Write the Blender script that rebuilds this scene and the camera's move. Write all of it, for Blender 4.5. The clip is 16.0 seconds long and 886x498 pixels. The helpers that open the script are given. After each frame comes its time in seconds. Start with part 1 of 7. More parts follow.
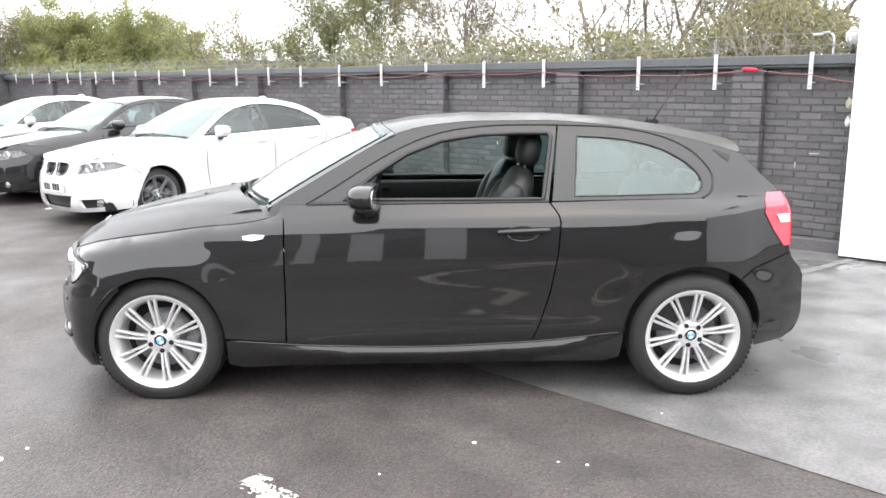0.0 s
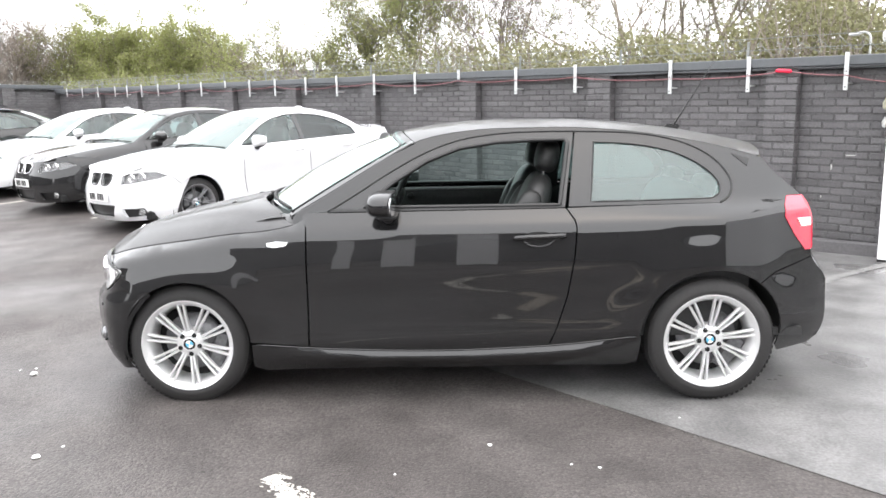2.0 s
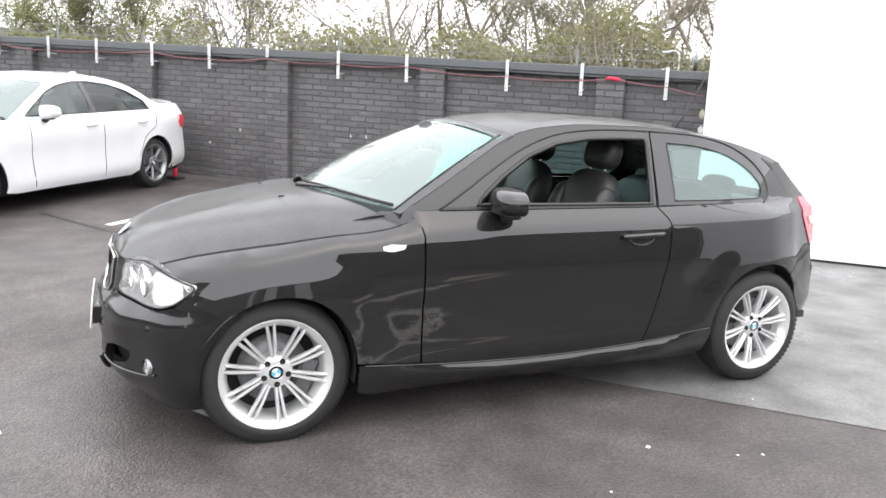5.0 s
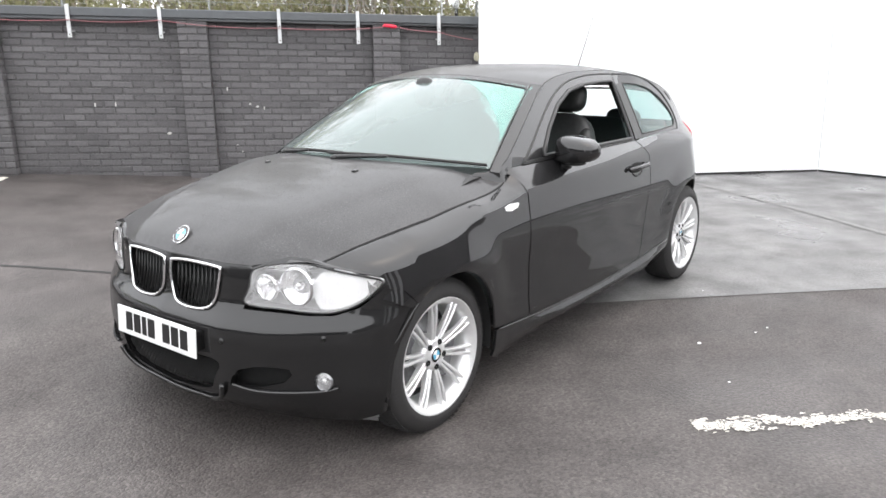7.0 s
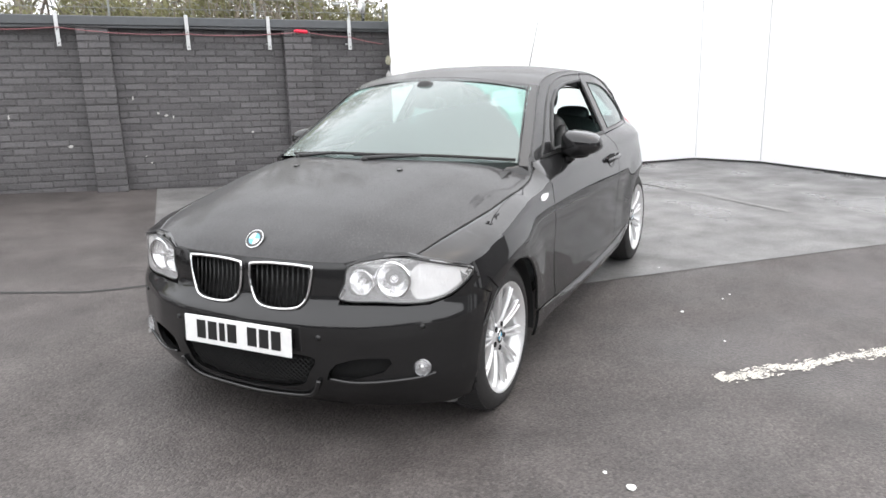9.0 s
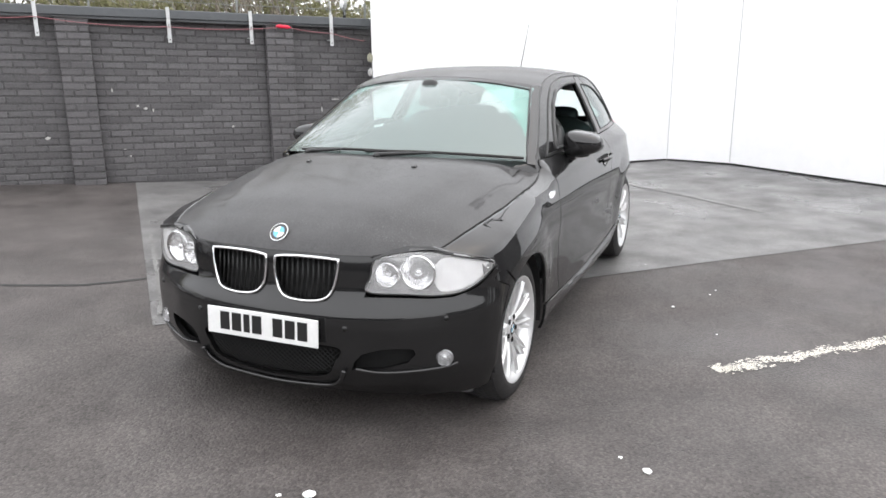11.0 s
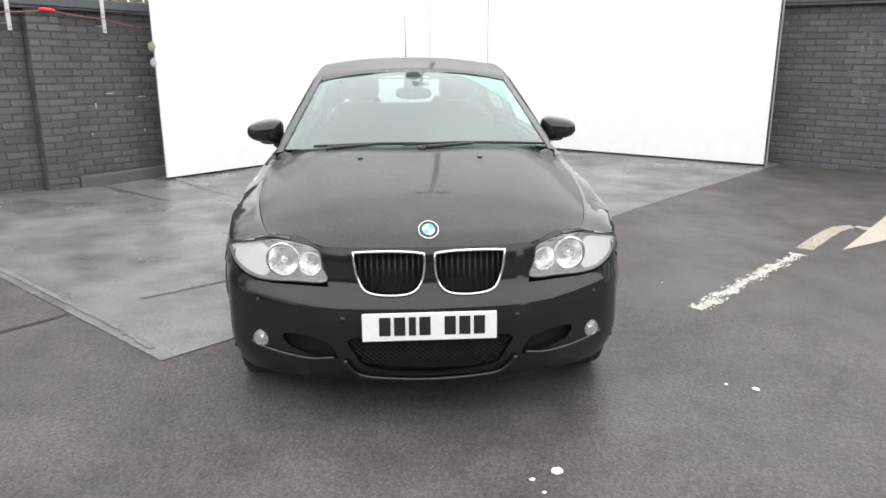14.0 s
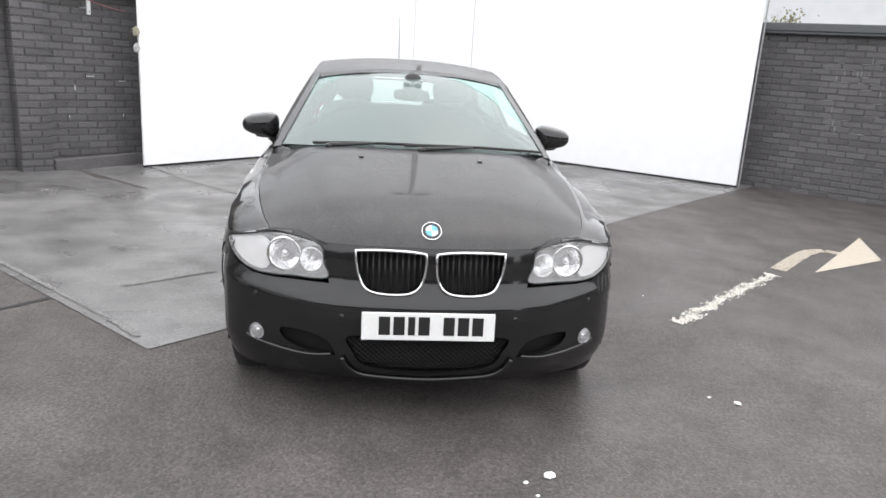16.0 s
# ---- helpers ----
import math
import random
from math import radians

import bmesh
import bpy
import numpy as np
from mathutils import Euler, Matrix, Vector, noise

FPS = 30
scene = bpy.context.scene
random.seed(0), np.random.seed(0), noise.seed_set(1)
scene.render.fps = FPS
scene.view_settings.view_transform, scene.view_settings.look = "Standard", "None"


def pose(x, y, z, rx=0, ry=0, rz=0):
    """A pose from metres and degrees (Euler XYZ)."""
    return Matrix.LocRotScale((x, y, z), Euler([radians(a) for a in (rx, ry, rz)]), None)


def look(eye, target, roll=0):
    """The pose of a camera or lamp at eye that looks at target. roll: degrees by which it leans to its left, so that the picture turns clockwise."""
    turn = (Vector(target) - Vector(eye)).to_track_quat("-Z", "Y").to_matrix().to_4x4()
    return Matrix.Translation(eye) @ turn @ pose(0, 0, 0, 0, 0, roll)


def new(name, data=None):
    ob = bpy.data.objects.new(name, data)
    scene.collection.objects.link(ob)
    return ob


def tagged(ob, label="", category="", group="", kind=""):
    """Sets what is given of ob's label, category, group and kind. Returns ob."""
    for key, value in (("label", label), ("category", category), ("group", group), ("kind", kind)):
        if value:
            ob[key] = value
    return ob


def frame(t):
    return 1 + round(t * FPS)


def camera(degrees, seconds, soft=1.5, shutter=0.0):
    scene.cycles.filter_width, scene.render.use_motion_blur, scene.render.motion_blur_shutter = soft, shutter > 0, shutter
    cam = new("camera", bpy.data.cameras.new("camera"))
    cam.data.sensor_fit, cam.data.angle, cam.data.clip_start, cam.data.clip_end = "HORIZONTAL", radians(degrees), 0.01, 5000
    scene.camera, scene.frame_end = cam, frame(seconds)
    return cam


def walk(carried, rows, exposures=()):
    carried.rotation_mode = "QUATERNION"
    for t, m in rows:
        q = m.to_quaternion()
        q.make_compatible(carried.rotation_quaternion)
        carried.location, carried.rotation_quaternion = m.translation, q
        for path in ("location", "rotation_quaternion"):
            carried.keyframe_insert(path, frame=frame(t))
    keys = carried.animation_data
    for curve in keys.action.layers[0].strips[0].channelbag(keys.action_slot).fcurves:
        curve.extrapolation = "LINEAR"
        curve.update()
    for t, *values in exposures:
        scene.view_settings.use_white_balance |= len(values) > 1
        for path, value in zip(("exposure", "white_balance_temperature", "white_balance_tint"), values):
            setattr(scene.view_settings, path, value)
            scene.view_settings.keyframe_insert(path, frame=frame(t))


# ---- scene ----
cam = camera(61.4, 16.0, soft=1.6)
PATH = [
    (0, (0.009, -4.322, 1.396), (0.048, -2.355, 1.038), -0.25),
    (0.5, (0.065, -4.347, 1.402), (0.014, -2.379, 1.048), -0.91),
    (1, (0.131, -4.371, 1.391), (0.063, -2.403, 1.046), -1.54),
    (1.5, (0.135, -4.389, 1.398), (0.063, -2.419, 1.060), -1.76),
    (2, (0.126, -4.391, 1.406), (0.053, -2.422, 1.065), -1.14),
    (2.5, (0.108, -4.373, 1.401), (0.035, -2.404, 1.058), -1.88),
    (3, (-0.120, -4.351, 1.381), (-0.085, -2.381, 1.042), 1.63),
    (3.5, (-0.460, -4.326, 1.402), (-0.266, -2.368, 1.046), 1.86),
    (4, (-0.868, -4.150, 1.413), (-0.476, -2.226, 1.035), 0.85),
    (4.2, (-1.064, -4.088, 1.416), (-0.598, -2.180, 1.036), 1.65),
    (6.3, (-2.947, -2.906, 1.374), (-1.638, -1.467, 0.909), 0.67),
    (6.5, (-3.064, -2.791, 1.392), (-1.692, -1.423, 0.896), 0.78),
    (7, (-3.432, -2.479, 1.415), (-1.897, -1.292, 0.929), -0.77),
    (7.5, (-3.664, -2.182, 1.399), (-2.037, -1.116, 0.933), -2.31),
    (8, (-3.900, -1.942, 1.421), (-2.180, -1.023, 0.976), -2.60),
    (8.5, (-4.030, -1.881, 1.428), (-2.277, -1.045, 0.949), -2.09),
    (9, (-4.051, -1.887, 1.432), (-2.309, -1.032, 0.947), -1.68),
    (9.2, (-4.061, -1.884, 1.430), (-2.316, -1.033, 0.950), -1.38),
    (11.3, (-4.315, -1.612, 1.448), (-2.512, -0.908, 0.947), 0.00),
    (11.5, (-4.379, -1.500, 1.448), (-2.552, -0.857, 0.949), 0.22),
    (12, (-4.518, -1.124, 1.459), (-2.646, -0.642, 0.946), -0.93),
    (12.5, (-4.652, -0.736, 1.458), (-2.741, -0.453, 0.941), 0.26),
    (13, (-4.713, -0.375, 1.459), (-2.785, -0.329, 0.929), 1.73),
    (13.5, (-4.656, -0.061, 1.479), (-2.729, -0.105, 0.946), 0.66),
    (14, (-4.656, 0.145, 1.485), (-2.732, 0.007, 0.956), -0.19),
    (14.5, (-4.662, 0.151, 1.497), (-2.737, 0.009, 0.970), -0.23),
    (15, (-4.656, 0.147, 1.489), (-2.731, 0.014, 0.965), 0.12),
    (15.5, (-4.661, 0.162, 1.493), (-2.735, 0.016, 0.973), 0.54),
    (16, (-4.668, 0.295, 1.478), (-2.749, 0.061, 0.963), 3.52),
]
walk(cam, [(t, look(eye, target, roll)) for t, eye, target, roll in PATH],
     [(0.0, 1.43), (4.0, 1.33), (6.5, 1.09), (9.0, 0.85), (12.0, 0.73), (16.0, 0.7)])


# ---------------------------------------------------------------- light
world = bpy.data.worlds.new("overcast_sky")
scene.world = world
world.use_nodes = True
wn, wl = world.node_tree.nodes, world.node_tree.links
wn.clear()
sky = wn.new("ShaderNodeTexSky")
sky.sky_type = "NISHITA"
sky.sun_disc = False
sky.sun_elevation, sky.sun_rotation = radians(68), radians(150)
sky.dust_density, sky.ozone_density, sky.air_density = 8.0, 1.0, 1.0
# a closed cloud layer takes nearly all the colour out of the sky and evens it out
cloud = wn.new("ShaderNodeMix")
cloud.data_type = "RGBA"
cloud.inputs["Factor"].default_value = 0.9
cloud.inputs["B"].default_value = (9.4, 9.5, 9.8, 1)
back = wn.new("ShaderNodeBackground")
back.inputs["Strength"].default_value = 0.15
wout = wn.new("ShaderNodeOutputWorld")
wl.new(sky.outputs["Color"], cloud.inputs["A"])
wl.new(cloud.outputs["Result"], back.inputs["Color"])
wl.new(back.outputs["Background"], wout.inputs["Surface"])

sun_data = bpy.data.lights.new("sun", "SUN")
sun_data.energy, sun_data.angle, sun_data.color = 0.5, radians(170), (1.0, 0.97, 0.93)
sun = new("sun", sun_data)
sun.matrix_world = look((-6, -10, 16), (0, 0, 0))

# ---------------------------------------------------------------- materials
def mat(name, color, rough=0.5, metal=0.0, spec=0.5, coat=0.0, coat_rough=0.05,
        grain=0.0, grain_scale=60.0, stain=0.0, stain_scale=2.0, stain_color=None,
        bump=0.0, bump_scale=120.0, island=0.0, rough_var=0.0, obj_var=0.0, mottle=0.0, mottle_scale=7.0):
    """A procedural surface: base colour with grain and stains, uneven gloss and fine relief."""
    m = bpy.data.materials.new(name)
    m.use_nodes = True
    n, l = m.node_tree.nodes, m.node_tree.links
    b = n["Principled BSDF"]
    b.inputs["Base Color"].default_value = (*color, 1)
    b.inputs["Roughness"].default_value = rough
    b.inputs["Metallic"].default_value = metal
    b.inputs["Specular IOR Level"].default_value = spec
    b.inputs["Coat Weight"].default_value = coat
    b.inputs["Coat Roughness"].default_value = coat_rough
    b.inputs["Coat IOR"].default_value = 1.58
    geo = n.new("ShaderNodeNewGeometry")
    pos = geo.outputs["Position"]

    def tex(scale, detail=4.0):
        t = n.new("ShaderNodeTexNoise")
        t.inputs["Scale"].default_value = scale
        t.inputs["Detail"].default_value = detail
        l.new(pos, t.inputs["Vector"])
        return t.outputs["Fac"]

    def ramp(src, lo, hi, a=0.0, z=1.0):
        r = n.new("ShaderNodeMapRange")
        r.inputs["From Min"].default_value, r.inputs["From Max"].default_value = lo, hi
        r.inputs["To Min"].default_value, r.inputs["To Max"].default_value = a, z
        l.new(src, r.inputs["Value"])
        return r.outputs["Result"]

    def mixc(fac, a, z, kind="MIX"):
        k = n.new("ShaderNodeMix")
        k.data_type, k.blend_type = "RGBA", kind
        for sock, v in (("Factor", fac), ("A", a), ("B", z)):
            if isinstance(v, (tuple, float, int)):
                k.inputs[sock].default_value = (*v, 1) if isinstance(v, tuple) else v
            else:
                l.new(v, k.inputs[sock])
        return k.outputs["Result"]

    col = (*color,)
    if stain:
        sc = stain_color or tuple(c * 0.5 for c in color)
        col = mixc(ramp(tex(stain_scale, 6), 0.42, 0.68, 0, stain), col, sc)
    if grain:
        dark, light = tuple(c * (1 - grain) for c in color), tuple(min(1, c * (1 + grain)) for c in color)
        g = mixc(ramp(tex(grain_scale, 3), 0.3, 0.7), dark, light)
        col = mixc(0.5, col, g) if not isinstance(col, tuple) else g
    if mottle:
        v = n.new("ShaderNodeHueSaturation")
        l.new(ramp(tex(mottle_scale, 8), 0.3, 0.7, 1 - mottle, 1 + mottle), v.inputs["Value"])
        l.new(col, v.inputs["Color"])
        col = v.outputs["Color"]
    if island or obj_var:
        src = geo.outputs["Random Per Island"] if island else n.new("ShaderNodeObjectInfo").outputs["Random"]
        amount = island or obj_var
        f = ramp(src, 0, 1, 1 - amount, 1 + amount)
        v = n.new("ShaderNodeHueSaturation")
        l.new(f, v.inputs["Value"])
        if isinstance(col, tuple):
            v.inputs["Color"].default_value = (*col, 1)
        else:
            l.new(col, v.inputs["Color"])
        col = v.outputs["Color"]
    if not isinstance(col, tuple):
        l.new(col, b.inputs["Base Color"])
    if rough_var:
        l.new(ramp(tex(stain_scale * 0.8, 5), 0.35, 0.65, max(0.03, rough - rough_var), min(1, rough + rough_var)), b.inputs["Roughness"])
    if bump:
        k = n.new("ShaderNodeBump")
        k.inputs["Strength"].default_value = min(1.0, bump)
        k.inputs["Distance"].default_value = 0.004
        l.new(tex(bump_scale, 3), k.inputs["Height"])
        l.new(k.outputs["Normal"], b.inputs["Normal"])
    return m


def glass(name, tint, ior=1.6, haze=0.0, veil_color=(0.6, 0.78, 0.73)):
    """Thin clear pane: see-through with its tint, with mirror gloss that grows towards a grazing view; a diffuse veil
    paints in sky glare along with wet dust.
    """
    m = bpy.data.materials.new(name)
    m.use_nodes = True
    n, l = m.node_tree.nodes, m.node_tree.links
    n.clear()
    out = n.new("ShaderNodeOutputMaterial")
    mix = n.new("ShaderNodeMixShader")
    clear = n.new("ShaderNodeBsdfTransparent")
    clear.inputs["Color"].default_value = (*tint, 1)
    # diffuse veil: bright sky reflection put into colour, besides drizzle and dust
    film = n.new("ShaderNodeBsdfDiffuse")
    film.inputs["Color"].default_value = (*veil_color, 1)
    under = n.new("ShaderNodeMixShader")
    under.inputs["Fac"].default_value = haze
    shine = n.new("ShaderNodeBsdfGlossy")
    shine.inputs["Color"].default_value = (1, 1, 1, 1)
    shine.inputs["Roughness"].default_value = 0.02
    # mirror gloss after Schlick, the same from both sides of the thin pane
    face = n.new("ShaderNodeLayerWeight")
    face.inputs["Blend"].default_value = 0.5
    five = n.new("ShaderNodeMath")
    five.operation = "POWER"
    five.inputs[1].default_value = 5.0
    l.new(face.outputs["Facing"], five.inputs[0])
    f0 = ((ior - 1) / (ior + 1)) ** 2
    fres = n.new("ShaderNodeMapRange")
    fres.inputs["To Min"].default_value, fres.inputs["To Max"].default_value = f0, 1.0
    l.new(five.outputs["Value"], fres.inputs["Value"])
    l.new(fres.outputs["Result"], mix.inputs["Fac"])
    l.new(clear.outputs["BSDF"], under.inputs[1])
    l.new(film.outputs["BSDF"], under.inputs[2])
    l.new(under.outputs["Shader"], mix.inputs[1])
    l.new(shine.outputs["BSDF"], mix.inputs[2])
    l.new(mix.outputs["Shader"], out.inputs["Surface"])
    return m


ASPHALT = mat("wet_asphalt", (0.076, 0.068, 0.0652), 0.56, spec=0.3, grain=0.6, grain_scale=85, stain=0.9, stain_scale=0.9,
              stain_color=(0.11, 0.1, 0.096), bump=0.5, bump_scale=105, rough_var=0.2, mottle=0.24, mottle_scale=3.0)
def add_stones(m, scale, low, high, depth):
    """Small stones bedded in the surface: each its own tone, standing a little proud."""
    n, l = m.node_tree.nodes, m.node_tree.links
    b = n["Principled BSDF"]
    geo = n.new("ShaderNodeNewGeometry")
    cells = n.new("ShaderNodeTexVoronoi")
    cells.inputs["Scale"].default_value = scale
    l.new(geo.outputs["Position"], cells.inputs["Vector"])
    tone = n.new("ShaderNodeSeparateColor")
    l.new(cells.outputs["Color"], tone.inputs["Color"])
    r = n.new("ShaderNodeMapRange")
    r.inputs["To Min"].default_value, r.inputs["To Max"].default_value = low, high
    l.new(tone.outputs["Red"], r.inputs["Value"])
    v = n.new("ShaderNodeHueSaturation")
    l.new(r.outputs["Result"], v.inputs["Value"])
    l.new(b.inputs["Base Color"].links[0].from_socket, v.inputs["Color"])
    l.new(v.outputs["Color"], b.inputs["Base Color"])
    k = n.new("ShaderNodeBump")
    k.inputs["Strength"].default_value, k.inputs["Distance"].default_value = 0.8, depth
    k.invert = True
    l.new(cells.outputs["Distance"], k.inputs["Height"])
    l.new(b.inputs["Normal"].links[0].from_socket, k.inputs["Normal"])
    l.new(k.outputs["Normal"], b.inputs["Normal"])


add_stones(ASPHALT, 90, 0.74, 1.26, 0.0025)
CONCRETE = mat("damp_concrete", (0.165, 0.162, 0.16), 0.42, grain=0.45, grain_scale=70, stain=0.95, stain_scale=1.3,
               stain_color=(0.085, 0.083, 0.083), bump=0.5, bump_scale=90, rough_var=0.22, mottle=0.3, mottle_scale=3.5)
TAR = mat("crack_sealer", (0.02, 0.02, 0.02), 0.6, bump=0.3)
BRICK = mat("black_painted_brick", (0.107, 0.102, 0.105), 0.55, grain=0.3, grain_scale=45, stain=0.5, stain_scale=3.0,
            stain_color=(0.055, 0.053, 0.056), bump=0.8, bump_scale=90, island=0.22)
BRICK_ONE = mat("black_painted_brick_single", (0.107, 0.102, 0.105), 0.55, grain=0.3, grain_scale=45, stain=0.5, stain_scale=3.0,
                stain_color=(0.055, 0.053, 0.056), bump=0.8, bump_scale=90, obj_var=0.22)
MORTAR = mat("black_painted_joint", (0.088, 0.085, 0.087), 0.8, grain=0.4, grain_scale=60, bump=0.6)
COPING = mat("grey_painted_coping", (0.09, 0.096, 0.102), 0.55, grain=0.15, grain_scale=20, stain=0.5, stain_scale=2.5,
             stain_color=(0.07, 0.075, 0.075), bump=0.2)
GALV = mat("weathered_zinc", (0.62, 0.63, 0.63), 0.5, metal=0.2, grain=0.12, grain_scale=50, stain=0.4, stain_scale=9,
           stain_color=(0.4, 0.4, 0.4))
WIRE = mat("galvanised_wire", (0.24, 0.25, 0.24), 0.55, metal=0.3, grain=0.2)
WHITEBOARD = mat("white_painted_board", (0.91, 0.91, 0.915), 0.6, grain=0.03, grain_scale=8, stain=0.15, stain_scale=1.5,
                 stain_color=(0.86, 0.865, 0.87))
BOARD_JOINT = mat("pale_grey_joint", (0.5, 0.5, 0.5), 0.7, grain=0.1)
BOARD_EDGE = mat("grey_board_edge", (0.3, 0.3, 0.3), 0.7, grain=0.2)
RUBBER_GAP = mat("black_base_strip", (0.02, 0.02, 0.02), 0.8, grain=0.3)
LINE = mat("worn_white_line", (0.72, 0.69, 0.62), 0.7, grain=0.2, grain_scale=80, stain=0.5, stain_scale=14, stain_color=(0.4, 0.38, 0.35))
LINE_Y = mat("worn_cream_line", (0.44, 0.39, 0.32), 0.7, grain=0.2, grain_scale=80, stain=0.6, stain_scale=10, stain_color=(0.34, 0.31, 0.27))
CABLE = mat("red_cable", (0.3, 0.12, 0.13), 0.5, grain=0.2)
CABLE_D = mat("black_cable", (0.02, 0.02, 0.02), 0.5, grain=0.2)
REDPLUG = mat("red_plastic", (0.75, 0.02, 0.06), 0.35, grain=0.1)
PAPER = mat("white_litter", (0.85, 0.85, 0.83), 0.8, grain=0.08)

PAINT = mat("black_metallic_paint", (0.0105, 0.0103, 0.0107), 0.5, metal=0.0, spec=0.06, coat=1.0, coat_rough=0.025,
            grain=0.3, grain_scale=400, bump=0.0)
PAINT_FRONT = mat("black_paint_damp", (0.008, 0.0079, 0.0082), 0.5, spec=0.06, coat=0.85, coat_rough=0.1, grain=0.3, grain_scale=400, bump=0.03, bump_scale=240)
# raised grey base paints in the sky light that drizzle scatters on upward panels
PAINT_WET_SHEEN = mat("black_paint_drizzle_sheen", (0.042, 0.041, 0.042), 0.55, spec=0.25, coat=0.38, coat_rough=0.045,
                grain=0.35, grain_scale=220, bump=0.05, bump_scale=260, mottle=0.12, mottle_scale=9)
PLASTIC = mat("black_trim", (0.012, 0.012, 0.012), 0.35, grain=0.2, grain_scale=200, bump=0.1, bump_scale=300)
GLOSSBLACK = mat("gloss_black_trim", (0.006, 0.006, 0.006), 0.08, coat=0.6)
RUBBER = mat("tyre_rubber", (0.022, 0.021, 0.021), 0.72, grain=0.25, grain_scale=120, bump=0.35, bump_scale=180,
             stain=0.4, stain_scale=14, stain_color=(0.04, 0.038, 0.036))
DARK = mat("dark_underside", (0.008, 0.008, 0.008), 0.9, grain=0.3)
ALLOY = mat("silver_alloy", (0.78, 0.78, 0.78), 0.28, metal=0.55, grain=0.06, grain_scale=80, stain=0.25, stain_scale=18,
            stain_color=(0.55, 0.55, 0.55))
ALLOY_D = mat("grey_alloy", (0.3, 0.3, 0.31), 0.3, metal=0.7, grain=0.1)
DISC = mat("brake_steel", (0.2, 0.2, 0.205), 0.45, metal=0.7, grain=0.2, grain_scale=60)
CHROME = mat("chrome", (0.85, 0.85, 0.86), 0.09, metal=1.0, grain=0.03)
REFLECTOR = mat("lamp_reflector", (0.95, 0.95, 0.96), 0.16, metal=1.0, grain=0.05, grain_scale=70, bump=0.35, bump_scale=110)
LAMPSHELL = mat("lamp_housing", (0.4, 0.4, 0.405), 0.35, metal=0.5, grain=0.15, grain_scale=40)
INDICATOR = mat("fluted_indicator", (0.97, 0.97, 0.97), 0.3, metal=0.25, grain=0.12, grain_scale=38, stain=0.4, stain_scale=22, stain_color=(0.65, 0.65, 0.65), bump=0.9, bump_scale=70)
LENSWHITE = mat("frosted_lens", (0.93, 0.93, 0.93), 0.15, coat=0.5, grain=0.02)
REDLENS = mat("red_lens", (0.72, 0.025, 0.06), 0.12, coat=1.0, grain=0.1, grain_scale=60)
PLATE = mat("number_plate_white", (0.8, 0.8, 0.79), 0.35, coat=0.5, grain=0.03)
PLATE_INK = mat("number_plate_black", (0.012, 0.012, 0.012), 0.4, grain=0.1)
BLUE = mat("roundel_blue", (0.12, 0.42, 0.62), 0.25, coat=0.8, grain=0.05)
LEATHER = mat("black_leather", (0.03, 0.03, 0.03), 0.42, grain=0.2, grain_scale=60, bump=0.35, bump_scale=240)
CABIN = mat("cabin_plastic", (0.032, 0.032, 0.032), 0.55, grain=0.2, bump=0.25, bump_scale=300)
CABIN_L = mat("cabin_lining", (0.2, 0.2, 0.2), 0.8, grain=0.15, bump=0.2)
# heavy grey-green veil stands for the sky mirrored in the wet screen
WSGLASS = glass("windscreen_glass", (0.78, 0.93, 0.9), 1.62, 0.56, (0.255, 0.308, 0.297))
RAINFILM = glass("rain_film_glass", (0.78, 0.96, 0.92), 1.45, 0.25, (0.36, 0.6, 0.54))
SIDEGLASS = glass("side_glass", (0.74, 0.9, 0.87), 1.7, 0.03)
REARGLASS = glass("rear_glass", (0.88, 0.97, 0.95), 1.5, 0.01)
DROPS = mat("rain_drops", (0.12, 0.12, 0.122), 0.25, spec=0.4, grain=0.1)
SCREEN_DROPS = glass("windscreen_drops", (0.75, 0.97, 0.93), 1.45, 0.3, (0.6, 0.92, 0.86))
QUARTERGLASS = glass("tinted_quarter_glass", (0.5, 0.78, 0.74), 1.65, 0.42, (0.155, 0.212, 0.204))
TINTGLASS = glass("dark_side_glass", (0.2, 0.26, 0.26), 1.6, 0.02)
# white veil imitates bright sky reflected in the lamp cover
LAMPGLASS = glass("lamp_glass", (0.98, 0.98, 0.98), 1.8, 0.21, (0.95, 0.95, 0.95))
LAMP_DARK = mat("dark_lamp_housing", (0.16, 0.16, 0.165), 0.35, metal=0.2, grain=0.1)
CLEARLENS = glass("clear_lens", (0.97, 0.97, 0.97), 1.45, 0.02, (0.9, 0.9, 0.9))
WHITEPAINT = mat("white_car_paint", (0.66, 0.66, 0.67), 0.25, coat=0.8, grain=0.02, grain_scale=3)
BARK = mat("bark", (0.26, 0.225, 0.185), 0.9, grain=0.4, grain_scale=25, bump=0.6, bump_scale=40)
BARK_D = mat("dark_bark", (0.16, 0.135, 0.115), 0.9, grain=0.4, grain_scale=25, bump=0.6, bump_scale=40)


def leafmat(name, color, var=0.3):
    """Thin leaves: matt, with light passing through them."""
    m = mat(name, color, 0.6, island=var, grain=0.1, grain_scale=5)
    n, l = m.node_tree.nodes, m.node_tree.links
    b, out = n["Principled BSDF"], n["Material Output"]
    tr = n.new("ShaderNodeBsdfTranslucent")
    l.new(b.inputs["Base Color"].links[0].from_socket, tr.inputs["Color"])
    mix = n.new("ShaderNodeMixShader")
    mix.inputs["Fac"].default_value = 0.45
    l.new(b.outputs["BSDF"], mix.inputs[1])
    l.new(tr.outputs["BSDF"], mix.inputs[2])
    l.new(mix.outputs["Shader"], out.inputs["Surface"])
    return m


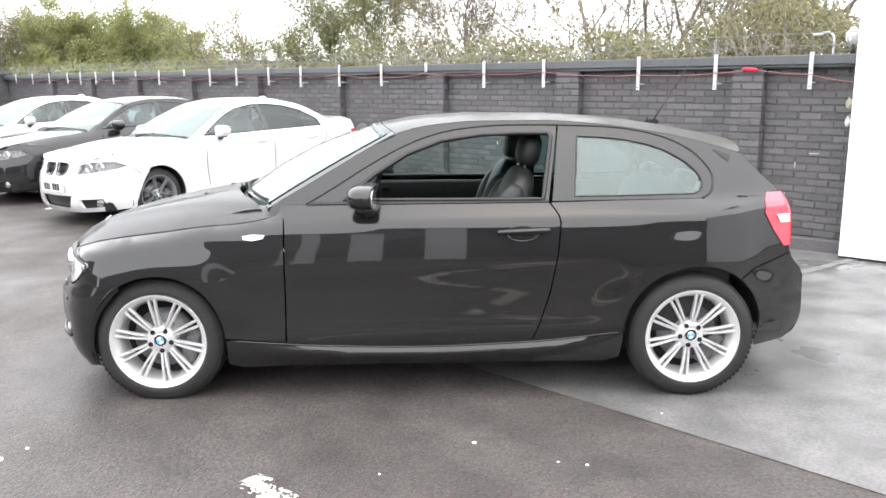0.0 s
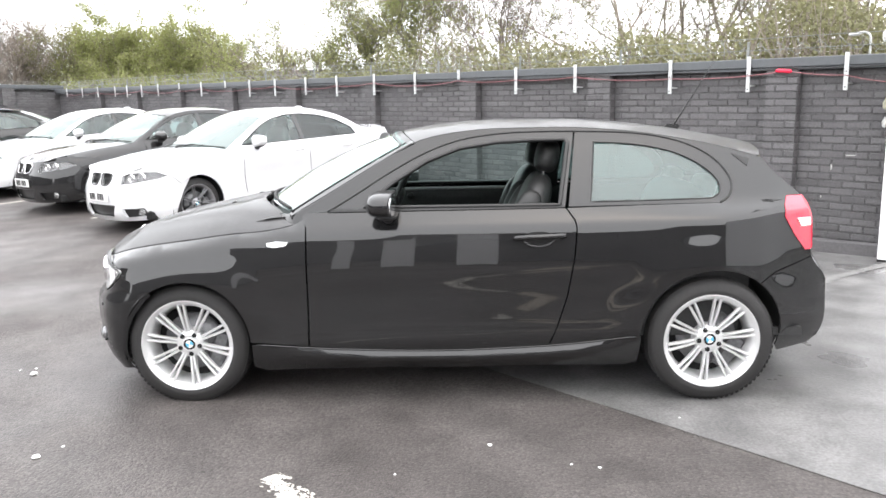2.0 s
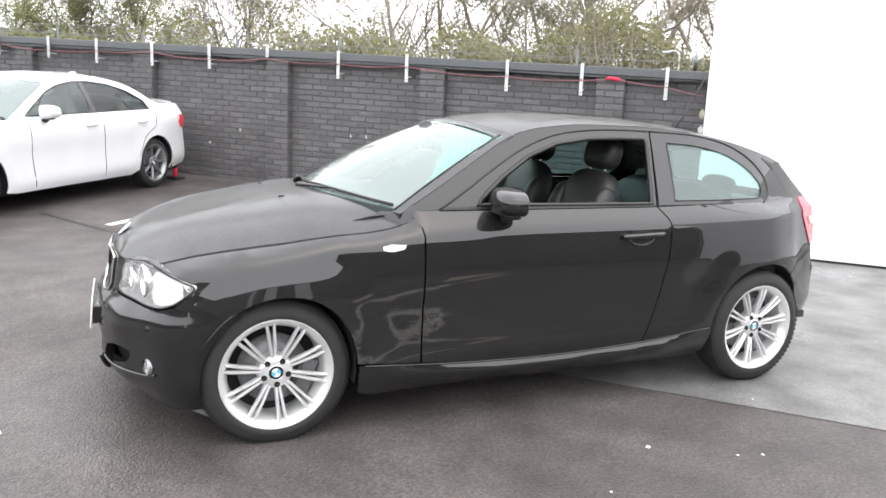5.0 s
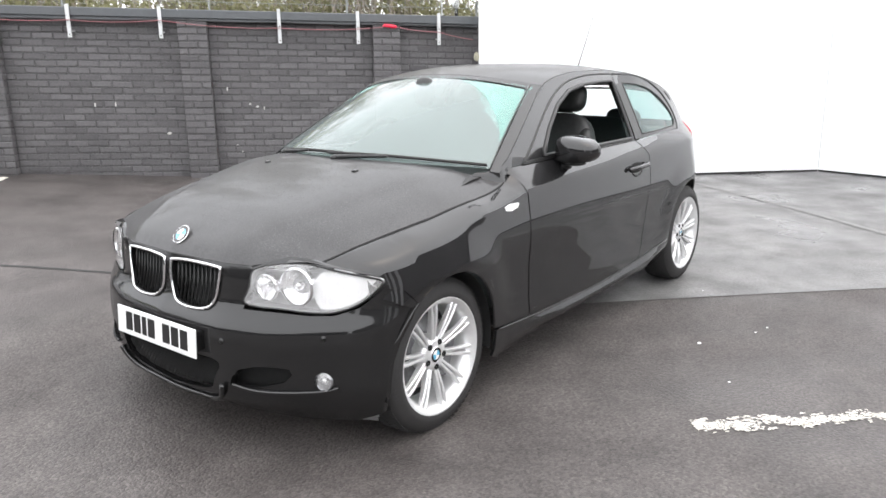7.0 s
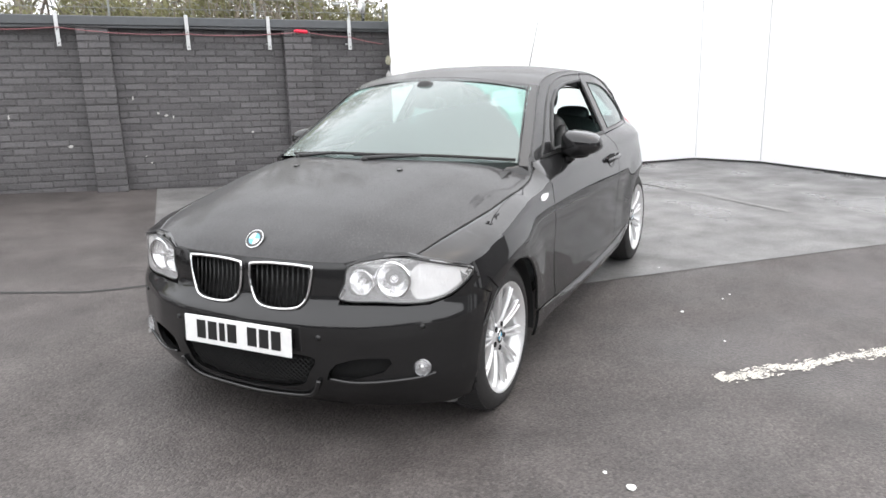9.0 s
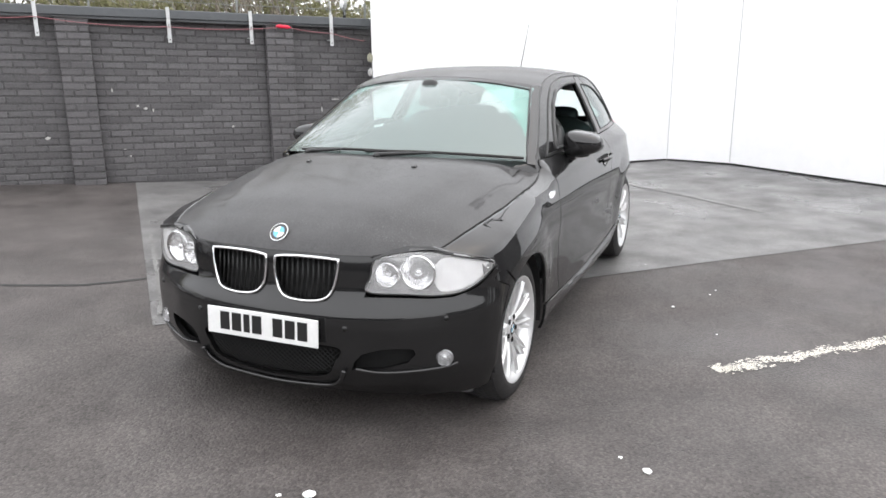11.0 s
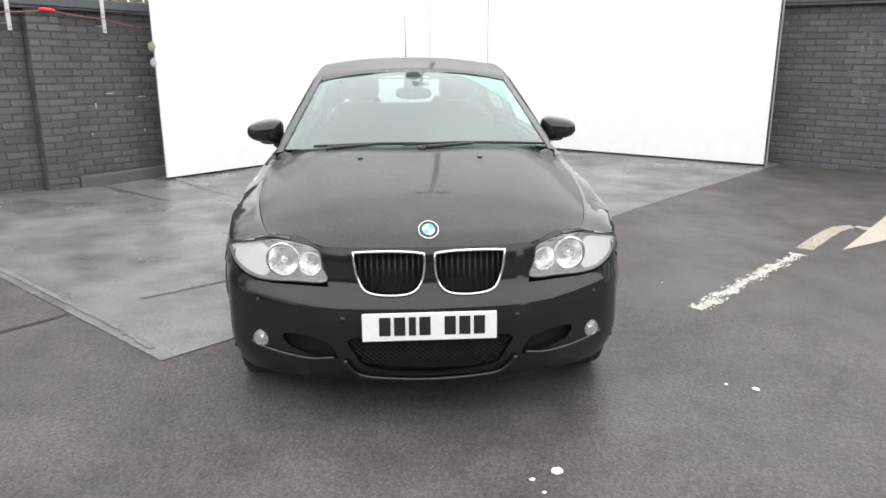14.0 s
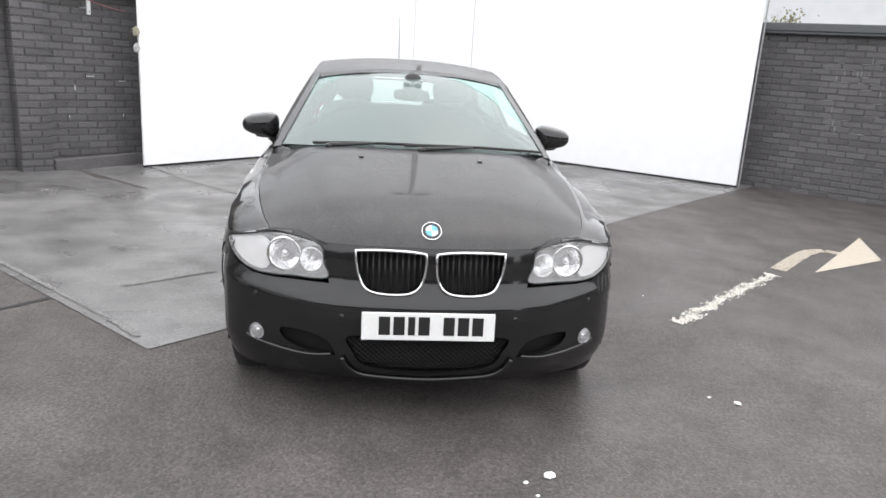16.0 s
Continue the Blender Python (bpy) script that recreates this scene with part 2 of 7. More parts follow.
LEAF = leafmat("spring_leaf", (0.215, 0.217, 0.108))
LEAF_B = leafmat("bright_spring_leaf", (0.25, 0.266, 0.1))
LEAF_G = leafmat("dull_leaf", (0.24, 0.235, 0.13))
BUD = leafmat("brown_bud", (0.32, 0.27, 0.25))

# ---------------------------------------------------------------- mesh helpers
def mesh_of(name, verts, faces, material, smooth=False):
    me = bpy.data.meshes.new(name)
    me.from_pydata([tuple(v) for v in verts], [], faces)
    mats = material if isinstance(material, (list, tuple)) else [material]
    for k in mats:
        me.materials.append(k)
    if smooth:
        me.polygons.foreach_set("use_smooth", [True] * len(me.polygons))
    me.update()
    return me


def part(name, bm, material, parent=None, label="", smooth=False):
    """Links a bmesh (or mesh) as one object, under a thing or a part."""
    if isinstance(bm, bpy.types.Mesh):
        me = bm
    else:
        bmesh.ops.recalc_face_normals(bm, faces=bm.faces)
        me = bpy.data.meshes.new(name)
        bm.to_mesh(me)
        bm.free()
        for k in material if isinstance(material, (list, tuple)) else [material]:
            me.materials.append(k)
        if smooth:
            me.polygons.foreach_set("use_smooth", [True] * len(me.polygons))
    ob = new(name, me)
    ob.parent = parent
    if label:
        ob["label"] = label
    return ob


def empty(name, m=None):
    ob = new(name)
    ob.empty_display_size = 0.1
    if m is not None:
        ob.matrix_world = m
    return ob


def box(bm, lo, hi, bevel=0.0, seg=1):
    lo, hi = Vector(lo), Vector(hi)
    r = bmesh.ops.create_cube(bm, size=1.0, matrix=Matrix.Translation((lo + hi) / 2) @ Matrix.Diagonal((*(hi - lo), 1)))
    if bevel:
        edges = list({e for v in r["verts"] for e in v.link_edges})
        bmesh.ops.bevel(bm, geom=edges, offset=bevel, segments=seg, affect="EDGES")
    return bm


def boxm(lo, hi, bevel=0.0, seg=1):
    return box(bmesh.new(), lo, hi, bevel, seg)


def tube(points, radius, sides=8, closed=False):
    """Verts and faces of a round bar along points; radius may be one per point."""
    pts = [Vector(p) for p in points]
    n = len(pts)
    rs = radius if isinstance(radius, (list, tuple)) else [radius] * n
    verts, faces = [], []
    up = Vector((0, 0, 1))
    for i, p in enumerate(pts):
        a, b = pts[(i - 1) % n if closed else max(i - 1, 0)], pts[(i + 1) % n if closed else min(i + 1, n - 1)]
        t = (b - a).normalized()
        s = t.cross(up)
        if s.length < 1e-3:
            s = t.cross(Vector((1, 0, 0)))
        s.normalize()
        w = s.cross(t)
        for k in range(sides):
            q = 2 * math.pi * k / sides
            verts.append(p + (s * math.cos(q) + w * math.sin(q)) * rs[i])
    for i in range(n if closed else n - 1):
        j = (i + 1) % n
        for k in range(sides):
            m = (k + 1) % sides
            faces.append((i * sides + k, i * sides + m, j * sides + m, j * sides + k))
    if not closed:
        faces.append(tuple(range(sides))[::-1])
        faces.append(tuple((n - 1) * sides + k for k in range(sides)))
    return verts, faces


def tube_part(name, points, radius, material, parent=None, sides=8, closed=False, label=""):
    return part(name, mesh_of(name, *tube(points, radius, sides, closed), material, True), None, parent, label)


def curve(xs, ys):
    """A smooth function through the points, without overshoot."""
    n = len(xs)
    d = [(ys[i + 1] - ys[i]) / (xs[i + 1] - xs[i]) for i in range(n - 1)]
    m = [d[0]] + [0 if d[i - 1] * d[i] <= 0 else 2 * d[i - 1] * d[i] / (d[i - 1] + d[i]) for i in range(1, n - 1)] + [d[-1]]

    def f(x):
        if x <= xs[0]:
            return ys[0] + m[0] * (x - xs[0])
        if x >= xs[-1]:
            return ys[-1] + m[-1] * (x - xs[-1])
        i = 0
        while x > xs[i + 1]:
            i += 1
        h = xs[i + 1] - xs[i]
        t = (x - xs[i]) / h
        return ((1 + 2 * t) * (1 - t) ** 2 * ys[i] + t * (1 - t) ** 2 * h * m[i]
                + t * t * (3 - 2 * t) * ys[i + 1] + t * t * (t - 1) * h * m[i + 1])
    return f


# ---------------------------------------------------------------- the yard
ORIGIN = Vector((3.865, 3.213, 0))
ALONG = Vector((-0.7419, 0.6705, 0)).normalized()      # along the long brick wall
INTO = Vector((-ALONG.y, ALONG.x, 0))                  # out of the wall, into the yard
SITE = Matrix(((ALONG.x, INTO.x, 0, ORIGIN.x), (ALONG.y, INTO.y, 0, ORIGIN.y), (0, 0, 1, 0), (0, 0, 0, 1)))


RISE = 0.0255                                          # the coping climbs with the yard


def at(u, v, z=0.0):
    return SITE @ Vector((u, v, z))


def ground_z(x, y):
    """The yard is level round the car and climbs along the long wall towards its far end."""
    d = Vector((x, y, 0)) - ORIGIN
    u, v = d.dot(ALONG), d.dot(INTO)
    foot = 0.055 * max(min(u, 6.0) - 0.2, 0.0) + RISE * min(max(u - 6.0, 0.0), 18.0)
    return foot * min(max(1 - max(v, 0.0) / 9.0, 0.0), 1.0)


def lay(u, v, lift=0.0):
    p = at(u, v)
    return Vector((p.x, p.y, ground_z(p.x, p.y) + lift))


def sheet(name, us, vs, lift, material, keep=None):
    verts = [lay(u, v, lift) for u in us for v in vs]
    n = len(vs)
    faces = [(i * n + j, i * n + j + 1, (i + 1) * n + j + 1, (i + 1) * n + j) for i in range(len(us) - 1) for j in range(n - 1)]
    return mesh_of(name, verts, faces, material, True)


steps = lambda a, b, n: [a + (b - a) * i / n for i in range(n + 1)]
far = [-900, -200, -60]
ground = new("ground", sheet("ground", far + steps(-30, 40, 100) + [80, 250, 900], far + steps(-20, 40, 90) + [80, 250, 900], 0, ASPHALT))
tagged(ground, "dark wet asphalt yard surface, patched and stained", "ground", kind="structure")

# pale concrete bay laid into the asphalt in front of the boards
us, vs = steps(0, 1, 60), steps(0, 1, 40)
edge = lambda u: 5.11 - 0.05 * u + 0.006 * min(u, 0.0) ** 2
verts = [lay(-7.6 + (9.93 + 0.2 * v) * u, -0.03 + edge(-7.6 + 10.13 * u) * v, 0.0035) for u in us for v in vs]
faces = [(i * 41 + j, i * 41 + j + 1, i * 41 + j + 42, i * 41 + j + 41) for i in range(60) for j in range(40)]
slab = new("concrete_apron", mesh_of("concrete_apron", verts, faces, CONCRETE, True))
tagged(slab, "pale damp concrete apron with wet patches", "pavement", kind="structure")


def ribbon(name, pts, width, lift, material, label, category="road marking", worn=0.0, seed=1, kind=""):
    """A painted stripe on the ground; worn paint breaks up into flakes along its edges and inside."""
    rnd = random.Random(seed)
    verts, faces = [], []
    for (a, b) in zip(pts, pts[1:]):
        a, b = Vector((*a, 0)), Vector((*b, 0))
        t = (b - a).normalized()
        s = Vector((-t.y, t.x, 0))
        n, k = max(1, round((b - a).length / 0.013)), max(1, round(width / 0.009))
        for i in range(n):
            for j in range(k):
                edge = min(j, k - 1 - j) / max(1, k / 2)
                gap = noise.noise(Vector((a.x + i * 0.11, j * 0.16 + seed, a.y))) * 0.5 + 0.5
                if worn and gap + rnd.random() * 0.5 < worn * (1.15 - 0.6 * edge):
                    continue
                q = [(i, j), (i + 1, j), (i + 1, j + 1), (i, j + 1)]
                base = len(verts)
                for (x, y) in q:
                    jit = 0.006 * worn
                    p = a + t * ((b - a).length * x / n + rnd.uniform(-jit, jit)) + s * (width * (y / k - 0.5) + rnd.uniform(-jit, jit))
                    verts.append((p.x, p.y, ground_z(p.x, p.y) + lift))
                faces.append((base, base + 1, base + 2, base + 3))
    ob = new(name, mesh_of(name, verts, faces, material))
    return tagged(ob, label, category, kind=kind)


ribbon("road_arrow", [(-0.70, -1.61), (-0.22, -2.13), (0.38, -2.82)], 0.125, 0.004, LINE,
       "heavily worn white painted arrow stem on asphalt", worn=0.80, seed=3)
ribbon("road_arrow", [(0.51, -2.93), (0.80, -3.22), (1.0, -3.43), (1.13, -3.6), (1.14, -3.72), (1.06, -3.80)], 0.12, 0.004, LINE_Y,
       "worn cream painted arrow bend on asphalt", worn=0.4, seed=5)


def arrow_head():
    tri = [(1.68, -4.41), (0.46, -3.2), (0.88, -4.06)]
    verts, faces = [], []
    n = 24
    for i in range(n + 1):
        for j in range(n + 1 - i):
            a, b = i / n, j / n
            x = tri[0][0] + (tri[1][0] - tri[0][0]) * a + (tri[2][0] - tri[0][0]) * b
            y = tri[0][1] + (tri[1][1] - tri[0][1]) * a + (tri[2][1] - tri[0][1]) * b
            verts.append((x, y, ground_z(x, y) + 0.004))
    index = lambda i, j: i * (n + 1) - i * (i - 1) // 2 + j
    for i in range(n):
        for j in range(n - i):
            faces.append((index(i, j), index(i + 1, j), index(i, j + 1)))
            if j < n - i - 1:
                faces.append((index(i + 1, j), index(i + 1, j + 1), index(i, j + 1)))
    return tagged(new("road_arrow", mesh_of("road_arrow", verts, faces, LINE_Y)),
                  "cream painted arrow head on dark asphalt", "road marking")


arrow_head()
# crumbled pale line along the apron and a scraped stripe near its corner
PALE_CONCRETE = mat("crumbled_pale_concrete", (0.215, 0.212, 0.206), 0.75, grain=0.3, grain_scale=40)
ribbon("apron_joint_line", [(0.29, 2.80), (-0.864, 1.615), (-1.19, 1.315)], 0.032, 0.009, PALE_CONCRETE, "pale crumbled line along the concrete apron", worn=0.5, seed=21)
ribbon("apron_joint_line", [(-0.41, 1.61), (-0.02, 1.17)], 0.05, 0.009, PALE_CONCRETE, "pale stripe scraped on the concrete apron", worn=0.45, seed=22)
# faint lines of the concrete apron and the bay lines by the wall
ribbon("apron_joint_line", [(5.2, 0.45), (4.12, -0.95), (3.40, -1.80)], 0.07, 0.009, mat("pale_scraped_concrete", (0.24, 0.238, 0.232), 0.6, grain=0.2),
       "faint pale line scraped on the concrete apron", "road marking", worn=0.3, seed=7)
ribbon("apron_joint_line", [(4.05, 2.58), (3.3, 2.03), (2.7, 1.45)], 0.09, 0.009, bpy.data.materials["pale_scraped_concrete"],
       "faint pale line scraped on the concrete apron", "road marking", worn=0.3, seed=8)
for k, (u0, v0, v1) in enumerate(((4.88, 0.25, 3.3), (8.0, 0.4, 4.3), (11.0, 0.4, 4.6), (14.0, 0.4, 4.6))):
    a, b = at(u0, v0), at(u0, v1)
    ribbon("bay_line", [(a.x, a.y), (b.x, b.y)], 0.09, 0.004, LINE, "white painted parking bay line on asphalt", worn=0.18, seed=20 + k)
crack_pts = [(-0.66, 1.90), (-0.83, 2.02), (-0.98, 2.16), (-1.28, 2.72), (-1.62, 3.25), (-2.6, 4.7)]
ribbon("ground_crack", crack_pts, 0.035, 0.003, TAR, "thin dark sealed crack across the asphalt", "ground", worn=0.15, seed=9, kind="structure")

rnd = random.Random(11)


def litter(x, y, size, seed):
    bm = bmesh.new()
    bmesh.ops.create_icosphere(bm, subdivisions=2, radius=size)
    r = random.Random(seed)
    off = Vector((r.random() * 9, r.random() * 9, r.random() * 9))
    for v in bm.verts:
        v.co *= 1 + 0.5 * noise.noise(v.co / size * 1.3 + off)
        v.co.z *= 0.45
    ob = part("paper_scrap", bm, PAPER)
    ob.location = (x, y, ground_z(x, y) + size * 0.3)
    return tagged(ob, "small crumpled white scrap lying on wet asphalt", "litter", group="scraps on the yard")


for k, (x, y, s) in enumerate(((-1.75, -1.445, 0.016), (-2.36, -0.42, 0.021), (-2.40, -0.325, 0.009), (-1.69, -1.34, 0.008), (0.2, -1.32, 0.011),
                               (0.64, -1.535, 0.007), (1.10, -1.03, 0.007), (0.53, -1.506, 0.006), (-0.19, -1.59, 0.006), (-2.48, -0.351, 0.007), (1.618, 1.381, 0.009))):
    litter(x, y, s, k)

# ---------------------------------------------------------------- brick walls
COURSE, LENGTH = 0.0735, 0.2205


def brick_verts(l, h, d, b=0.007):
    """A brick's front with worn, bevelled edges; it stands proud by d."""
    return ([(0, 0, 0), (l, 0, 0), (l, 0, h), (0, 0, h), (b, d, b), (l - b, d, b), (l - b, d, h - b), (b, d, h - b)],
            [(4, 5, 6, 7), (0, 1, 5, 4), (1, 2, 6, 5), (2, 3, 7, 6), (3, 0, 4, 7)])


BRICK_MESHES = {}


def brick_wall(name, u0, u1, top, m, piers, near, label, seed, rise=0.0):
    """A painted brick wall along local x, its face at local y = 0, with projecting piers; near: the stretch whose bricks are single objects; rise: how its courses climb."""
    rnd = random.Random(seed)
    def climb(ob):
        for q in ob.data.vertices:
            q.co.z += rise * q.co.x
        return ob

    wall = climb(part(name, boxm((u0, -0.24, -0.4), (u1, -0.007, top)), MORTAR))
    wall.matrix_world = m
    tagged(wall, label, "wall", kind="structure")
    verts, faces = [], []
    single = 0

    def lay_run(a, b, z, depth, course):
        nonlocal single
        x = a - (LENGTH / 2 if course % 2 else 0)
        while x < b - 0.02:
            s, e = max(x, a), min(x + LENGTH - 0.01, b)
            if e - s > 0.03:
                l, h = round(e - s, 3), COURSE - 0.011
                dz, dd = rnd.uniform(-0.002, 0.002), rnd.uniform(-0.003, 0.003)
                if near[0] < s < near[1] and single < 300:
                    key = (l, h)
                    if key not in BRICK_MESHES:
                        BRICK_MESHES[key] = mesh_of("brick", *brick_verts(l, h, 0.014), BRICK_ONE)
                    ob = new("brick", BRICK_MESHES[key])
                    ob.parent = wall
                    ob.matrix_local = pose(s, depth - 0.014 + dd, z + dz + rise * s, 0, -math.degrees(rise), 0)
                    single += 1
                else:
                    vs, fs = brick_verts(l, h, 0.014)
                    k = len(verts)
                    verts.extend((p[0] + s, p[1] + depth - 0.014 + dd, p[2] + z + dz) for p in vs)
                    faces.extend(tuple(k + i for i in f) for f in fs)
            x += LENGTH

    course, z = 0, -0.3
    while z < top - 0.03:
        edges = sorted(piers)
        a = u0
        for (p, q) in edges:
            lay_run(a, p, z, 0.0, course)
            lay_run(p, q, z, 0.115, course)
            a = q
        lay_run(a, u1, z, 0.0, course)
        course += 1
        z += COURSE
    for (p, q) in piers:
        bm = boxm((p + 0.004, -0.02, -0.4), (q - 0.004, 0.1075, top - 0.01))
        climb(part("pier_core", bm, MORTAR, wall))
        # header faces on both cheeks of the pier
        c, zz = 0, -0.3
        while zz < top - 0.03:
            for side in (0, 1):
                k = len(verts)
                x = q if side else p
                s = 1 if side else -1
                b = 0.006
                q0 = [(x - s * 0.004, 0.0, zz), (x - s * 0.004, 0.1, zz), (x - s * 0.004, 0.1, zz + 0.064), (x - s * 0.004, 0.0, zz + 0.064),
                      (x + s * 0.002, b, zz + b), (x + s * 0.002, 0.1 - b, zz + b), (x + s * 0.002, 0.1 - b, zz + 0.064 - b), (x + s * 0.002, b, zz + 0.064 - b)]
                verts.extend(q0)
                faces.extend(tuple(k + i for i in f) for f in ((4, 5, 6, 7), (0, 1, 5, 4), (1, 2, 6, 5), (2, 3, 7, 6), (3, 0, 4, 7)))
            zz += COURSE
    work = climb(part("brickwork", mesh_of("brickwork", verts, faces, BRICK), None, wall))
    tagged(work, kind="stuff")
    climb(part("coping", boxm((u0, -0.27, top), (u1, 0.125, top + 0.095), 0.008), COPING, wall, "grey painted flat coping"))
    climb(part("coping_lip", boxm((u0, 0.08, top - 0.028), (u1, 0.105, top + 0.001)), COPING, wall))
    return wall


WALL_TOP = 1.85
PIERS = [(0.455 + 2.17 * i, 0.775 + 2.17 * i) for i in range(9)]

FAR_U = 21.0
wall_mat = SITE
far_wall_mat = Matrix.Translation(at(FAR_U, 0)) @ SITE.to_3x3().to_4x4() @ pose(0, 0, 0, 0, 0, 90)

# white display boards across the corner
BOARDS = [((3.96, 2.67), (6.95, -0.49)), ((6.95, -0.49), (6.75, -1.35)), ((6.75, -1.35), (4.27, -4.5))]


def board(a, b, name, jointed):
    a, b = Vector((*a, 0)), Vector((*b, 0))
    t = (b - a).normalized()
    l = (b - a).length
    m = Matrix(((t.x, -t.y, 0, a.x), (t.y, t.x, 0, a.y), (0, 0, 1, 0), (0, 0, 0, 1)))
    thing = empty(name, m)
    za, zb = ground_z(*a.xy), ground_z(*b.xy)
    z0 = min(za, zb)
    bm = bmesh.new()
    n = max(1, round(l / 1.25)) if l > 1 else 1
    bottom = lambda x: za + (zb - za) * x / l + 0.03
    vs = [bm.verts.new((x, y, z)) for x in (0.002, l - 0.002) for y in (0.0, 0.03) for z in (0, 1)]
    for v in vs:
        v.co.z = bottom(v.co.x) if v.co.z == 0 else z0 + 3.3
    bmesh.ops.convex_hull(bm, input=vs)
    part("panel", bm, WHITEBOARD, thing)
    bm = bmesh.new()
    vs = [bm.verts.new((x, y, z)) for x in (0.0, l) for y in (0.006, 0.026) for z in (0, 1)]
    for v in vs:
        v.co.z = bottom(v.co.x) - 0.06 if v.co.z == 0 else bottom(v.co.x)
    bmesh.ops.convex_hull(bm, input=vs)
    part("base_strip", bm, RUBBER_GAP, thing, "black strip under the board")
    if name == "display_board" and jointed:
        part("joint_strip", boxm((-0.006, -0.004, z0 + 0.05), (0.006, 0.034, z0 + 3.3)), BOARD_JOINT, thing, "thin grey joint cover")
    return tagged(thing, "tall smooth white painted display board standing on concrete", "display board", group="white boards")


for i, (a, b) in enumerate(BOARDS):
    board(a, b, "display_board", i > 0)
# end frames of the outer boards
for (x, y), s in (((4.25, -4.525), -1),):
    z = ground_z(x, y)
    ob = part("board_end_post", boxm((-0.008, -0.016, 0.0), (0.008, 0.016, 3.3), 0.003), BOARD_EDGE)
    ob.matrix_world = Matrix.Translation((x, y, z)) @ pose(0, 0, 0, 0, 0, -56 if s > 0 else 58)
    tagged(ob, "slim grey end post of the white boards", "post", group="board posts")
# scraps of rag caught on the board's free edge
for z, size, rag in ((1.47, 0.034, "dull"), (1.30, 0.03, "pale")):
    bm = bmesh.new()
    bmesh.ops.create_icosphere(bm, subdivisions=3, radius=size)
    for v in bm.verts:
        v.co *= 1 + 0.55 * noise.noise(v.co / size * 1.6 + Vector((z, 0, 0)))
        v.co.x *= 0.5
        v.co.z *= 1.5
    ob = part("rag", bm, mat(rag + "_rag", (0.3, 0.29, 0.22) if rag == "dull" else (0.42, 0.42, 0.41), 0.9, grain=0.3, grain_scale=60))
    ob.matrix_world = Matrix.Translation((3.945, 2.69, z))
    tagged(ob, "small " + rag + " rag caught on the edge of the white board", "rag", group="rags on the board")


# wall-mounted brackets with the cable
def bracket(u, length):
    m = SITE @ Matrix.Translation((u, 0.0, RISE * u))
    thing = empty("wall_bracket", m)
    top = WALL_TOP + 0.12
    bm = boxm((-0.019, 0.146, top - length), (0.019, 0.152, top), 0.002)
    box(bm, (-0.019, 0.135, top - length), (-0.015, 0.152, top))
    box(bm, (0.015, 0.135, top - length), (0.019, 0.152, top))
    part("strip", bm, GALV, thing)
    bm = boxm((-0.017, -0.01, top - length + 0.06), (0.017, 0.146, top - length + 0.075))
    part("stay", bm, GALV, thing)
    for z in (0.03, length * 0.5):
        bm = bmesh.new()
        bmesh.ops.create_cone(bm, cap_ends=True, segments=8, radius1=0.007, radius2=0.005, depth=0.006,
                              matrix=Matrix.Translation((0, 0.155, top - length + z)) @ pose(0, 0, 0, 90))
        part("bolt", bm, CABLE_D, thing)
    return tagged(thing, "short white galvanised steel bracket on the brick wall", "bracket", group="wall brackets")


US = [0.0, 0.945, 1.83, 3.11, 4.05, 5.09, 5.99, 6.93, 7.89, 8.77, 9.73, 10.6, 11.5, 12.47, 13.44, 14.45, 15.3, 16.1, 16.8, 17.86, 18.9, 20.0]
for i, u in enumerate(US):
    bracket(u, 0.13 if i in (5, 12, 14) else 0.37 - 0.006 * u + 0.012 * ((i * 7) % 3 - 1))


def droop(us, hs, v, sag, r, name, material, label, seed):
    rnd = random.Random(seed)
    pts = []
    for (a, b), (p, q) in zip(zip(us, us[1:]), zip(hs, hs[1:])):
        for k in range(10):
            t = k / 10
            pts.append(at(a + (b - a) * t, v, RISE * (a + (b - a) * t) + p + (q - p) * t - sag * 4 * t * (1 - t) * (b - a)))
    pts.append(at(us[-1], v, hs[-1] + RISE * us[-1]))
    ob = part(name, mesh_of(name, *tube(pts, r, 6), material, True), None)
    return tagged(ob, label, "cable")


droop([-0.4, 0.0, 0.55] + US[2:], [1.68, 1.755, 1.81] + [1.765, 1.82, 1.805, 1.82] + [1.77 + 0.03 * ((i * 5) % 3) for i in range(len(US) - 6)], 0.165, 0.022, 0.0048,
      "red_cable", CABLE, "thin faded red cable draped along the wall brackets", 2)
droop([-0.4, 0.5, 1.8, 3.0, 4.4, 6.0, 8.0, 10.0, 13.0, 17.0, 20.9], [1.84, 1.835, 1.83, 1.835, 1.82, 1.83, 1.82, 1.83, 1.82, 1.83, 1.82], 0.13, 0.01, 0.006,
      "black_cable", CABLE_D, "thin black cable under the coping", 3)
plug = part("cable_connector", mesh_of("cable_connector", *tube([at(0.50, 0.165, 1.815), at(0.52, 0.165, 1.82), at(0.63, 0.165, 1.832), at(0.66, 0.165, 1.83)],
            [0.01, 0.02, 0.02, 0.01], 10), REDPLUG, True), None)
tagged(plug, "bright red plastic cable connector on the wall cable", "connector")


